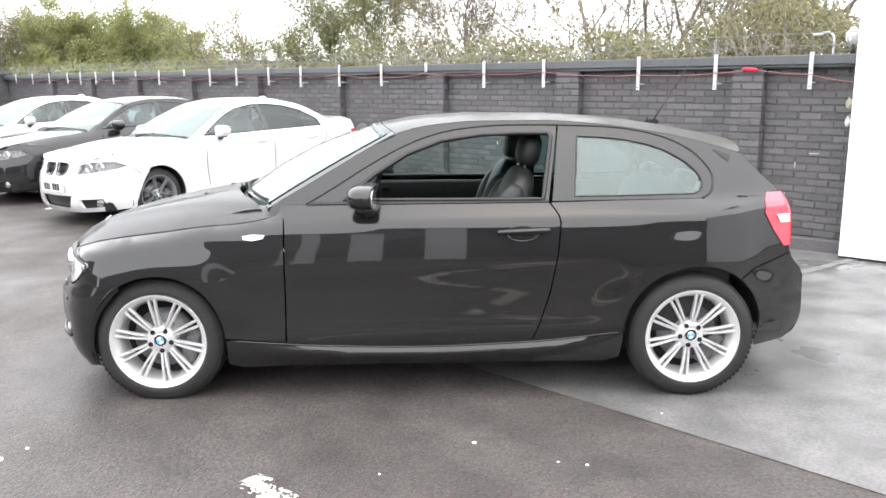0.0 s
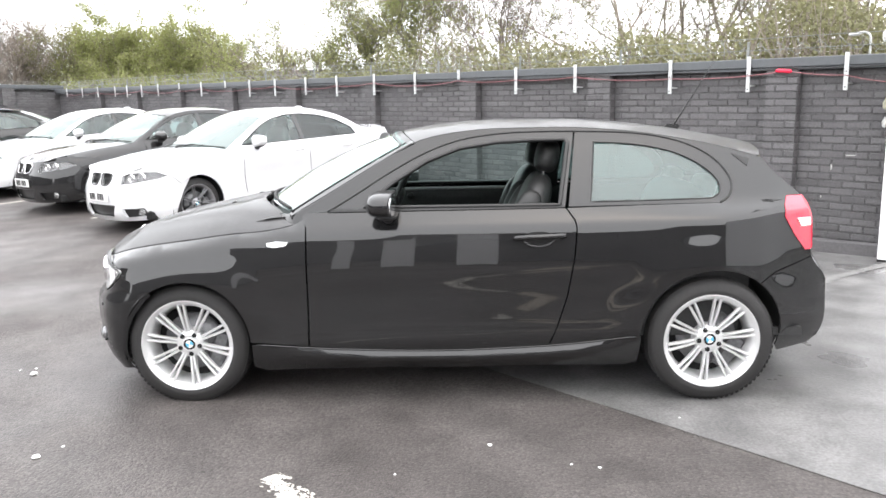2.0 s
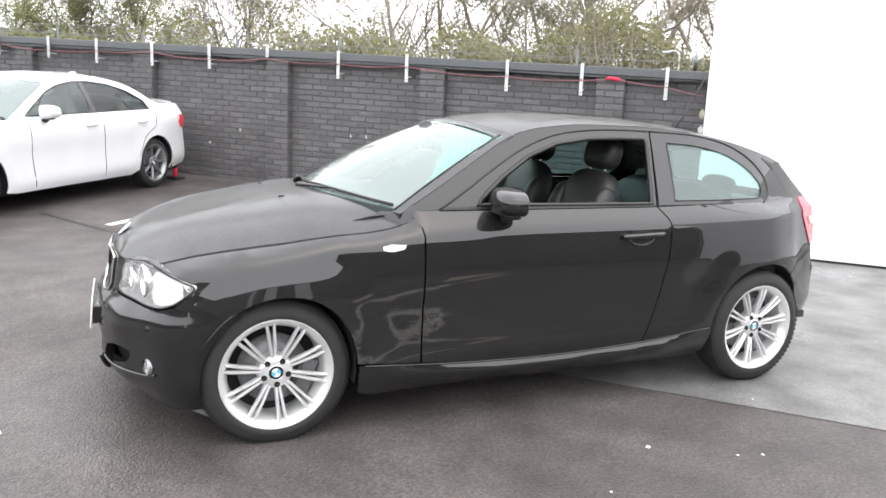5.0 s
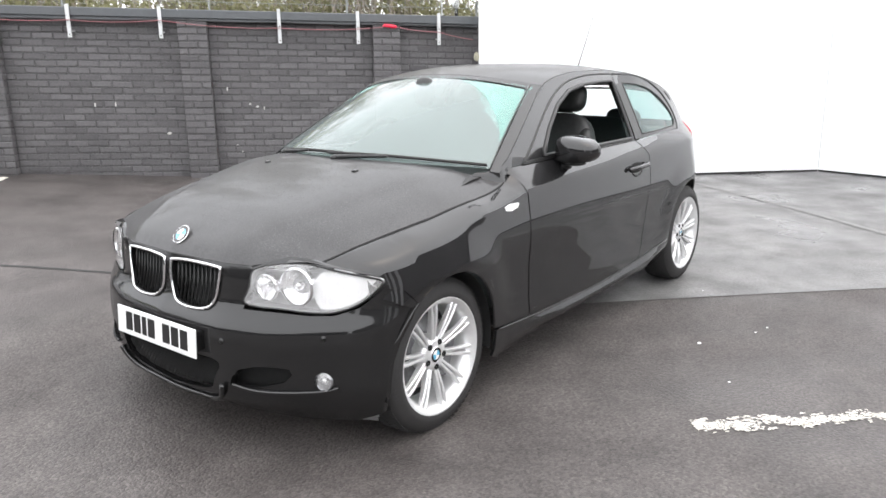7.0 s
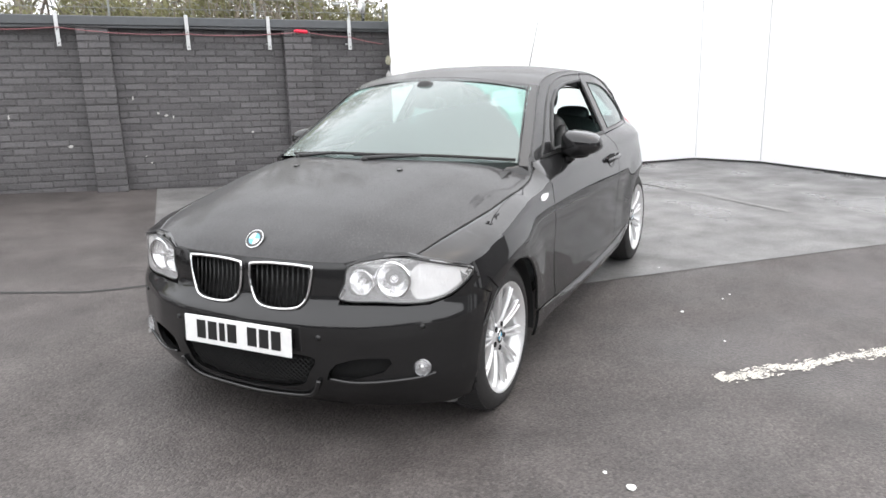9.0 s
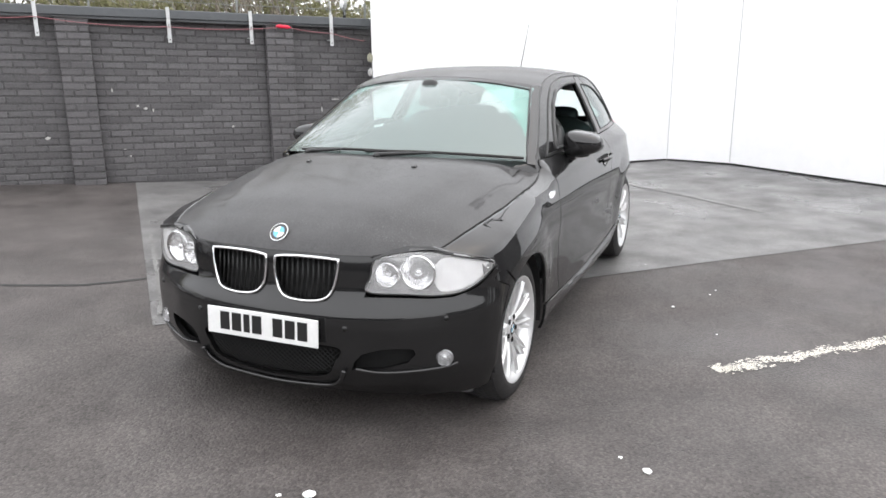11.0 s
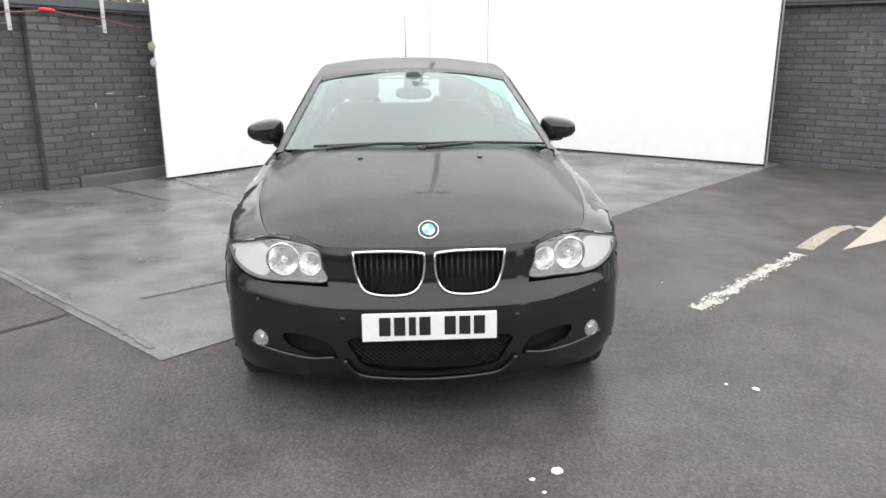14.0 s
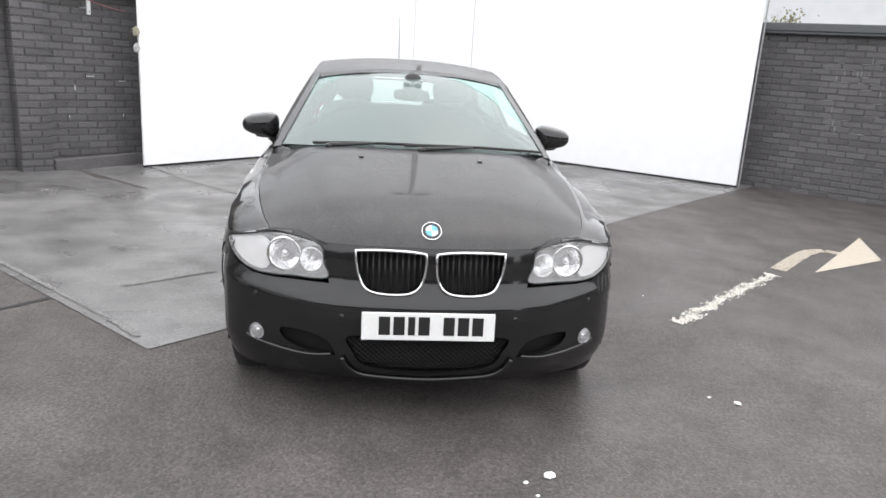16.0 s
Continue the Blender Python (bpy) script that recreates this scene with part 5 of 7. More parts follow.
    em = Vector(S.hood(-1.99, 0)) + Vector((-0.004, 0, 0.004))
    roundel(car, Matrix.Translation(em) @ pose(0, 0, 0, 0, 0, -90) @ pose(0, 0, 0, -42, 0, 0), 0.043)
    for y in (-0.3, 0.3):
        part("washer_jet", boxm((-1.19, y - 0.012, S.hood(-1.18, y)[2] - 0.003), (-1.165, y + 0.012, S.hood(-1.18, y)[2] + 0.007), 0.003), PLASTIC, car)
    droplets("drizzle", lambda r: (r.uniform(-1.93, -1.04), r.uniform(-0.7, 0.7) * (0.78 + 0.2 * r.random())), S.hood, 12000, 0.0009, 0.0026, DROPS, car, 5, "fine rain drops on the bonnet")
    droplets("drizzle", lambda r: (r.uniform(-0.08, 1.5), r.uniform(-0.56, 0.56)), S.roof, 6000, 0.0009, 0.0024, DROPS, car, 6, "fine rain drops on the roof")

    def unswept(r):
        s, t = r.uniform(-0.93, 0.93), r.uniform(0.03, 0.96)
        lim = 0.93 - 0.75 * max(0, -s - 0.45) ** 1.0 * 1.6 if s < -0.45 else (0.95 if s < 0.6 else 0.95 - 0.9 * (s - 0.6))
        return (s, t) if t > lim else (None, None)
    droplets("drizzle", unswept, lambda s, t: S.screen(s, t), 2200, 0.0014, 0.0038, SCREEN_DROPS, car, 7, "rain drops outside the wiped field")
    # cowl, wipers
    cowl = lambda s, t: S.screen(s, -0.09 + 0.1 * t) + Vector((0, 0, -0.016 - 0.035 * s ** 6))
    part("cowl", panel_mesh("cowl", [(-0.93, 0), (0.93, 0), (0.95, 1), (-0.95, 1)], cowl, PLASTIC, 0.09, (), (0, 0, -0.03)), None, car)
    wiper(car, S, (0.60, -0.02), (0.30, 0.02), (-0.22, 0.030), (0.72, 0.022))
    wiper(car, S, (-0.02, -0.02), (-0.38, 0.022), (-0.93, 0.028), (0.10, 0.03))
    # windscreen, its pillars and surround
    gl = [(-0.945, 0.015), (0.945, 0.015), (0.93, 0.5), (0.90, 0.90), (0.84, 0.922), (0.4, 0.932), (-0.4, 0.932), (-0.84, 0.922), (-0.90, 0.90), (-0.93, 0.5)]
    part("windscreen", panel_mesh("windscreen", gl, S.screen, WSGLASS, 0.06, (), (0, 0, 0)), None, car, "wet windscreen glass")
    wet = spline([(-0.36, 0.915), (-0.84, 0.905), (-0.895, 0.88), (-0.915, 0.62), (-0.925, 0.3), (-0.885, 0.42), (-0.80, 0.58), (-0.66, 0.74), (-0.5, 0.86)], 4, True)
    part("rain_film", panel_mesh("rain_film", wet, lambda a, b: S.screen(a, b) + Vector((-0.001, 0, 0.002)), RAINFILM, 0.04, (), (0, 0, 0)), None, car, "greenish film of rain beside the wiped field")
    for k in (1, -1):
        st = [(k * 0.95, -0.01), (k * 1.0, -0.02), (k * 1.0, 1.0), (k * 0.905, 1.0), (k * 0.907, 0.95), (k * 0.935, 0.5)]
        part("windscreen_pillar", panel_mesh("windscreen_pillar", st, S.screen, PAINT, 0.04, (), (0.0, 0, -0.02)), None, car)
        tube_part("screen_seal", [S.screen(k * (0.947 - 0.045 * t), t) + Vector((0, 0, 0.002)) for t in steps(0.01, 0.96, 14)], 0.004, PLASTIC, car, 6)
        low = [Vector((x, -k * y, S.hood(x, y)[2] - 0.002)) for x, y in ((-0.815, 0.68), (-0.785, 0.725), (-0.755, 0.765), (-0.722, 0.792))]
        low += [Vector((x, -k * S.flank(x, S.ze(x)), S.ze(x) - 0.003)) for x in (-0.69, -0.66)]
        high = [S.screen(-k * a, b) + Vector((0, 0, c)) for a, b, c in ((0.90, 0.0, -0.012), (0.935, 0.0, -0.006), (0.96, 0.0, -0.002), (0.985, 0.0, 0.0), (1.0, 0.02, 0.0), (1.0, 0.09, 0.0))]
        part("pillar_foot", loft("pillar_foot", low, high, 5, 0.006, PAINT), None, car)
        low = [S.nose(-k * s_of(y), z) + Vector((-0.003, 0, 0.009)) for y, z in ((0.58, 0.803), (0.66, 0.808), (0.74, 0.793), (0.80, 0.777), (0.845, 0.76), (0.874, 0.738))]
        high = [Vector(S.hood(-1.985 + S.sw(0.58), -k * 0.58)), Vector(S.hood(-1.865, -k * 0.66))]
        high += [Vector((x, -k * (S.flank(x, z) + 0.004), z + 0.007)) for x, z in ((-1.815, 0.797), (-1.765, 0.782), (-1.705, 0.764), (-1.655, 0.742))]
        part("lamp_shoulder", loft("lamp_shoulder", low, high, 4, 0.004, PAINT_WET_SHEEN), None, car)
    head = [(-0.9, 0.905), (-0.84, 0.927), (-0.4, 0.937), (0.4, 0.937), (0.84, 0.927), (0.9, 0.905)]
    part("screen_header", panel_mesh("screen_header", head + [(0.91, 1.0), (-0.91, 1.0)], S.screen, PAINT_WET_SHEEN, 0.04, (), (0, 0, 0)), None, car)
    tube_part("screen_seal", smooth3([S.screen(a, b - 0.003) + Vector((0, 0, 0.002)) for a, b in head]), 0.005, PLASTIC, car, 6)
    # roof with its spoiler
    front = [(-0.215 + 0.10 * s * s, S.top[2] * s) for s in steps(1, -1, 18)]
    lr = [(x, -S.rail(x)[0] + 0.002) for x in steps(-0.1, 1.545, 26)]
    outline = front + lr + [(1.575, -0.565), (1.608, -0.45), (1.63, -0.2), (1.63, 0.2), (1.608, 0.45), (1.575, 0.565)] + [(x, -y) for x, y in lr[::-1]]
    part("roof", panel_mesh("roof", outline, S.roof, PAINT_WET_SHEEN, 0.04, (), (0, 0, -0.014)), None, car)
    for k in (1, -1):
        tube_part("roof_gutter", [(x, k * (S.rail(x)[0] - 0.004), S.rail(x)[1] + 0.001) for x in steps(-0.7, 1.54, 40)], 0.0025, PLASTIC, car, 6)
    # tailgate with window, rear bumper
    edge = lambda z: S.flank(S.rear_edge(z), z)
    lz = (1.192, 1.12, 1.05, 1.0, 0.9, 0.8, 0.7, 0.6, 0.5, 0.4, 0.3, 0.215)
    outline = [(-edge(z), z) for z in lz] + [(edge(z), z) for z in lz[::-1]] + [(0.3, 1.225), (-0.3, 1.225)]
    rw = [(0.25, 1.212), (-0.25, 1.212), (-0.44, 1.192), (-0.56, 1.02), (-0.54, 0.995), (0.54, 0.995), (0.56, 1.02), (0.44, 1.192)]
    part("tailgate", panel_mesh("tailgate", outline, S.rear, PAINT, 0.05, [rw], (-0.02, 0, 0)), None, car)
    part("rear_window", panel_mesh("rear_window", rw, lambda y, z: Vector(S.rear(y, z)) + Vector((-0.006, 0, 0)), REARGLASS, 0.08, (), (0, 0, 0)), None, car, "rear window glass")
    for k in (1, -1):
        o = [(k * 0.46, 0.98), (k * 0.44, 0.80), (k * edge(0.74), 0.74), (k * edge(0.86), 0.86), (k * edge(1.0), 1.0)]
        part("tail_lamp_rear", panel_mesh("tail_lamp_rear", o, lambda y, z: Vector(S.rear(y, z)) + Vector((0.008, 0, 0)), REDLENS, 0.05, (), (-0.02, 0, 0)), None, car, "red tail lamp")
    # aerial
    b = Vector(S.roof(1.28, 0))
    part("aerial_base", boxm(b + Vector((-0.03, -0.02, -0.005)), b + Vector((0.05, 0.02, 0.022)), 0.008, 2), PLASTIC, car)
    tube_part("aerial", [b + Vector((0.02, 0, 0.015)), b + Vector((0.07, 0, 0.1)), b + Vector((0.15, 0, 0.24)), b + Vector((0.22, 0, 0.37))], [0.005, 0.0036, 0.0026, 0.0019], PLASTIC, car, 6)
    # underside and cabin
    part("floor_pan", boxm((-1.8, -0.64, 0.17), (1.55, 0.64, 0.30), 0.03), DARK, car)
    cabin(car, S)
    settle(car)
    return car


NOSE_X = curve([-2.2, -2.147, -2.06, -1.95, -1.80, -1.655, -1.45, -1.3, -0.65, 0, 0.65, 1.3, 1.675, 1.955, 2.1],
               [-2.048, -1.997, -1.915, -1.812, -1.716, -1.628, -1.452, -1.303, -0.682, -0.03, 0.632, 1.303, 1.71, 2.03, 2.19])
NOSE_DROP = curve([-2.2, -1.85, -1.6, -1.3, -1.0, 2.2], [0.172, 0.165, 0.122, 0.06, 0.0, 0.0])


def true_place(p):
    """From the drawn outline to the car's true proportions: a shorter, lower nose, a slimmer body, a longer tail."""
    slim = 0.93 - 0.02 * min(1, max(0, (p.z - 1.0) / 0.3))
    return Vector((NOSE_X(p.x), p.y * slim, p.z - NOSE_DROP(p.x) * min(0.35, max(0.0, p.z - 0.2))))


def settle(part_of, shrink=("fog_lamp", "roundel", "reflector", "reflector_ring", "bulb_shield", "door_mirror")):
    for ob in part_of.children:
        name = ob.name.split(".")[0]
        if name == "wheel":
            continue
        flat = ob.matrix_basis == Matrix.Identity(4)
        if not flat:
            m = ob.matrix_basis.copy()
            m.translation = true_place(m.translation)
            ob.matrix_basis = m @ Matrix.Scale(0.92, 4) if name in shrink else m
        elif ob.data:
            for q in ob.data.vertices:
                q.co = true_place(q.co)
        if flat:
            settle(ob)


def loft(name, low, high, rows, bulge, material):
    """A smooth skin stretched between two edges, slightly domed."""
    a, b = smooth3(low), smooth3(high)
    v = [p.lerp(q, t) + Vector((0, 0, bulge * math.sin(math.pi * t))) for t in steps(0, 1, rows) for p, q in zip(map(Vector, a), map(Vector, b))]
    n = len(a)
    f = [(i * n + j, i * n + j + 1, (i + 1) * n + j + 1, (i + 1) * n + j) for i in range(rows) for j in range(n - 1)]
    return mesh_of(name, v, f, material, True)


def droplets(name, area, surface, count, r0, r1, material, parent, seed, label=""):
    """Rain drops standing on a panel: many small flat domes in one mesh."""
    rnd = random.Random(seed)
    v, f = [], []
    while count:
        a, b = area(rnd)
        if a is None:
            continue
        p, q, s = Vector(surface(a, b)), Vector(surface(a + 0.004, b)), Vector(surface(a, b + 0.004))
        e, g = (q - p).normalized(), (s - p).normalized()
        n = e.cross(g).normalized()
        n = n if n.z > 0 else -n
        r = r0 + (r1 - r0) * rnd.random() ** 3
        k = len(v)
        for rr, h in ((1, 0.0), (0.72, 0.28)):
            v += [p + (e * math.cos(j * 1.0472) + n.cross(e) * math.sin(j * 1.0472)) * r * rr + n * (r * h + 0.0004) for j in range(6)]
        v.append(p + n * (r * 0.4 + 0.0004))
        f += [(k + j, k + (j + 1) % 6, k + 6 + (j + 1) % 6, k + 6 + j) for j in range(6)] + [(k + 6 + j, k + 6 + (j + 1) % 6, k + 12) for j in range(6)]
        count -= 1
    return tagged(part(name, mesh_of(name, v, f, material, True), None, parent, label), kind="stuff")


def blob(c, r, seg=20):
    v, f = [], []
    for i in range(11):
        t = math.pi * i / 10
        for k in range(seg):
            a = 2 * math.pi * k / seg
            v.append((c[0] + r[0] * math.sin(t) * math.cos(a), c[1] + r[1] * math.cos(t), c[2] + r[2] * math.sin(t) * math.sin(a)))
    f = [(i * seg + k, i * seg + (k + 1) % seg, (i + 1) * seg + (k + 1) % seg, (i + 1) * seg + k) for i in range(10) for k in range(seg)]
    return v, f


def smooth3(pts, k=5):
    p = [Vector(q) for q in pts]
    n = len(p)
    out = []
    for i in range(n - 1):
        a, b, c, d = (p[min(max(i + j - 1, 0), n - 1)] for j in range(4))
        for s in range(k):
            t = s / k
            out.append(0.5 * (2 * b + (c - a) * t + (2 * a - 5 * b + 4 * c - d) * t * t + (3 * b - a - 3 * c + d) * t ** 3))
    return out + [p[-1]]


def ellipsoid(c, r, power=2.6, n=20, cut=None):
    """A rounded box-like body."""
    v, f = [], []
    for i in range(n + 1):
        t = math.pi * i / n - math.pi / 2
        for k in range(2 * n):
            a = 2 * math.pi * k / (2 * n)
            e = 2 / power
            sg = lambda q: math.copysign(abs(q) ** e, q)
            v.append((c[0] + r[0] * sg(math.cos(t)) * sg(math.cos(a)), c[1] + r[1] * sg(math.cos(t)) * sg(math.sin(a)), c[2] + r[2] * sg(math.sin(t))))
    m = 2 * n
    f = [(i * m + k, i * m + (k + 1) % m, (i + 1) * m + (k + 1) % m, (i + 1) * m + k) for i in range(n) for k in range(m)]
    return v, f


def mirror(car, side, x0=-0.245, y0=0.915, z0=1.008, material=None):
    mr = empty("door_mirror")
    mr.parent = car
    mr.matrix_local = Matrix.Translation((x0, -side * y0, z0)) @ pose(0, 0, 0, 0, 0, -side * 8)
    v, f = ellipsoid((0, 0, 0), (0.1, 0.112, 0.074), 3.0, 24)
    # the shell tapers towards its outer end, droops a little there, and its back is cut flat for the glass
    out = lambda y: max(-1.0, min(1.0, -side * y / 0.112))
    v = [(x if x < 0.045 else 0.045 + (x - 0.045) * 0.1, y, z * (0.93 - 0.16 * out(y)) - 0.006 * out(y) + (0.012 if z < 0 else 0) * out(y)) for x, y, z in v]
    v = [(x * (1 - 0.18 * max(0, out(y))), y, z) for x, y, z in v]
    part("shell", mesh_of("shell", v, f, material or PAINT, True), None, mr)
    part("mirror_glass", mesh_of("mirror_glass", *ellipsoid((0.043, 0, -0.002), (0.0075, 0.09, 0.05), 3.0, 12), CHROME, True), None, mr, "mirror glass")
    v, f = ellipsoid((0.0, 0.035 * side, -0.066), (0.05, 0.07, 0.016), 2.4)
    part("lower_shell", mesh_of("lower_shell", v, f, PLASTIC, True), None, mr)
    pts = smooth3([(0, side * 0.06, -0.07), (-0.01, side * 0.09, -0.09), (-0.02, side * 0.12, -0.112), (-0.02, side * 0.15, -0.125)])
    tube_part("mirror_arm", pts, [0.03 - 0.0004 * i for i in range(len(pts))], PLASTIC, mr, 12)
    return mr


def headlamp(car, S, k):
    s_of = S.s_of
    pts = [(0.428, 0.66), (0.443, 0.72), (0.46, 0.783), (0.56, 0.806), (0.66, 0.808), (0.74, 0.793), (0.80, 0.777), (0.845, 0.76), (0.874, 0.738), (0.864, 0.708), (0.82, 0.668), (0.75, 0.645), (0.66, 0.642), (0.56, 0.65)]
    o = [(k * s_of(y), z) for y, z in spline(pts, 4, True)]
    lamp = empty("headlamp")
    lamp.parent = car
    lamp["label"] = "clear headlamp with twin round reflectors"
    fwd = lambda d, lift=0.0: (lambda s, z: S.nose(s, z) + Vector((d, 0, lift)))
    part("lens", panel_mesh("lens", o, fwd(-0.004), LAMPGLASS, 0.04, (), (0.02, 0, 0)), None, lamp, "clear lamp cover")
    part("housing", panel_mesh("housing", o, fwd(0.075), LAMPSHELL, 0.05, (), (-0.07, 0, 0)), None, lamp)
    for y, z, r in ((0.495, 0.72, 0.047), (0.612, 0.728, 0.066)):
        c = S.nose(k * s_of(y), z) + Vector((0.03, 0, 0))
        m = Matrix.Translation(c) @ pose(0, 0, 0, 0, 0, -90 - 10 * k)
        b = part("reflector", mesh_of("reflector", *lathe([(0.001, 0.045), (r * 0.4, 0.038), (r * 0.8, 0.012), (r, -0.012), (r * 1.06, -0.016), (r * 1.1, -0.01), (r * 1.1, 0.02)], 28), REFLECTOR, True), None, lamp)
        b.matrix_local = m
        g = part("bulb_shield", mesh_of("bulb_shield", *lathe([(0.001, -0.012), (r * 0.22, -0.008), (r * 0.26, 0.01), (r * 0.2, 0.04)], 16), CHROME, True), None, lamp)
        g.matrix_local = m
        g2 = part("reflector_ring", mesh_of("reflector_ring", *lathe([(r * 1.02, -0.018), (r * 1.12, -0.02), (r * 1.16, -0.01), (r * 1.16, 0.01)], 28), CHROME, True), None, lamp)
        g2.matrix_local = m
    ind = [(k * s_of(y), z) for y, z in spline([(0.695, 0.655), (0.672, 0.70), (0.674, 0.75), (0.71, 0.783), (0.79, 0.766), (0.84, 0.75), (0.862, 0.734), (0.85, 0.708), (0.81, 0.675), (0.755, 0.655)], 4, True)]
    part("indicator", panel_mesh("indicator", ind, fwd(0.022), INDICATOR, 0.02, (), (0.03, 0, 0)), None, lamp, "pale fluted indicator section")
    loop = [S.nose(*p) + Vector((-0.001, 0, 0)) for p in o]
    tube_part("lamp_seal", loop, 0.004, PLASTIC, lamp, 5, True)


def wiper(car, S, pivot, elbow, tip, heel):
    w = empty("wiper")
    w.parent = car
    lift = Vector((-0.012, 0, 0.02))
    p = [S.screen(*q) + lift for q in (pivot, elbow)]
    mid = [(pivot[0] * (1 - t) + elbow[0] * t, pivot[1] * (1 - t) + elbow[1] * t) for t in steps(0, 1, 6)]
    tube_part("wiper_arm", [S.screen(*q) + lift * (1.2 - 0.2 * i / 6) for i, q in enumerate(mid)], [0.012, 0.011, 0.009, 0.008, 0.007, 0.007, 0.006], PLASTIC, w, 8)
    bl = [(heel[0] * (1 - t) + tip[0] * t, heel[1] * (1 - t) + tip[1] * t + 0.012 * math.sin(math.pi * t)) for t in steps(0, 1, 14)]
    tube_part("wiper_blade", [S.screen(*q) + lift * 0.55 for q in bl], 0.0075, RUBBER, w, 6)
    part("pivot_cap", mesh_of("pivot_cap", *ellipsoid(tuple(p[0]), (0.022, 0.022, 0.014), 2.2, 8), PLASTIC, True), None, w)


def seat(car, x, y):
    st = empty("front_seat")
    st.parent = car
    st["label"] = "black leather front seat with headrest"
    def pad(name, c, r, rx=0.0, power=3.2, material=LEATHER):
        v, f = ellipsoid((0, 0, 0), r, power, 14)
        ob = part(name, mesh_of(name, v, f, material, True), None, st)
        ob.matrix_local = Matrix.Translation(c) @ pose(0, 0, 0, 0, rx, 0)
        return ob
    pad("cushion", (x - 0.22, y, 0.50), (0.27, 0.25, 0.10), 8)
    pad("backrest", (x + 0.085, y, 0.80), (0.085, 0.23, 0.33), 17)
    for s in (-1, 1):
        pad("side_bolster", (x + 0.045, y + s * 0.205, 0.78), (0.085, 0.055, 0.27), 17, 2.6)
        tube_part("headrest_post", [(x + 0.165, y + s * 0.07, 1.06), (x + 0.205, y + s * 0.07, 1.20)], 0.006, CHROME, st, 8)
    pad("headrest", (x + 0.205, y, 1.205), (0.062, 0.128, 0.088), 12, 3.0)


def cabin(car, S):
    for y in (-0.36, 0.36):
        seat(car, 0.36, y)
    # rear bench
    rb = empty("rear_bench")
    rb.parent = car
    rb["label"] = "black leather rear bench"
    for name, c, r, a in (("cushion", (0.95, 0, 0.48), (0.25, 0.55, 0.10), 6), ("backrest", (1.28, 0, 0.79), (0.09, 0.58, 0.26), 20)):
        ob = part(name, mesh_of(name, *ellipsoid((0, 0, 0), r, 3.6, 14), LEATHER, True), None, rb)
        ob.matrix_local = Matrix.Translation(c) @ pose(0, 0, 0, 0, a, 0)
    for y in (-0.34, 0.34):
        ob = part("headrest", mesh_of("headrest", *ellipsoid((0, 0, 0), (0.05, 0.12, 0.065), 3.0, 12), LEATHER, True), None, rb)
        ob.matrix_local = Matrix.Translation((1.38, y, 1.03)) @ pose(0, 0, 0, 0, 15, 0)
    # dashboard
    v, f = [], []
    prof = [(-0.98, 0.93), (-0.86, 0.955), (-0.70, 0.965), (-0.55, 0.955), (-0.46, 0.92), (-0.42, 0.84), (-0.47, 0.68), (-0.52, 0.5)]
    ys = steps(-0.72, 0.72, 24)
    for y in ys:
        hump = 0.035 * math.exp(-((y - 0.36) / 0.16) ** 2)
        for (x, z) in prof:
            v.append((x, y, z + (hump if x > -0.75 and z > 0.85 else 0) - 0.02 * (abs(y) / 0.7) ** 4))
    n = len(prof)
    f = [(i * n + j, i * n + j + 1, (i + 1) * n + j + 1, (i + 1) * n + j) for i in range(len(ys) - 1) for j in range(n - 1)]
    part("dashboard", mesh_of("dashboard", v, f, CABIN, True), None, car, "black dashboard")
    # steering wheel on the far side
    sw = empty("steering_wheel")
    sw.parent = car
    sw.matrix_local = Matrix.Translation((-0.30, 0.36, 0.93)) @ pose(0, 0, 0, 0, -66, 0)
    ring = [(0.185 * math.cos(a), 0.185 * math.sin(a), 0) for a in [2 * math.pi * i / 40 for i in range(40)]]
    tube_part("rim", ring, 0.0155, LEATHER, sw, 10, True)
    part("hub", mesh_of("hub", *ellipsoid((0, 0, -0.01), (0.07, 0.075, 0.03), 2.6, 10), CABIN, True), None, sw)
    for a in (0, 180, 270):
        q = radians(a + 90)
        part("spoke", mesh_of("spoke", *tube([(0.05 * math.cos(q), 0.05 * math.sin(q), -0.005), (0.18 * math.cos(q), 0.18 * math.sin(q), 0)], [0.02, 0.011], 8), CABIN, True), None, sw)
    # door linings, sills and sides of the cabin
    for s in (-1, 1):
        v, f = [], []
        xs = steps(-0.62, 1.5, 30)
        zs = (0.32, 0.55, 0.72, 0.86, 0.935, 0.955)
        ins = (0.10, 0.11, 0.075, 0.075, 0.07, 0.03)
        for x in xs:
            for z, i in zip(zs, ins):
                v.append((x, s * (S.flank(x, z) - i), z))
        n = len(zs)
        f = [(i * n + j, i * n + j + 1, (i + 1) * n + j + 1, (i + 1) * n + j) for i in range(len(xs) - 1) for j in range(n - 1)]
        part("door_lining", mesh_of("door_lining", v, f, CABIN, True), None, car, "black door lining")
        tube_part("belt_trim", [(x, s * (S.flank(x, 0.95) - 0.05), 0.945) for x in steps(-0.42, 0.60, 10)], 0.012, CABIN_L, car, 8, False, "grey belt trim")
        # inner pillar behind the door
        v, f = [], []
        for z in steps(0.95, 1.30, 8):
            for x in (0.66 + 0.02 * (z - 1), 0.74):
                v.append((x, s * (S.flank(x, z) - 0.03), z))
        f = [(2 * i, 2 * i + 1, 2 * i + 3, 2 * i + 2) for i in range(8)]
        part("pillar_lining", mesh_of("pillar_lining", v, f, CABIN, True), None, car)
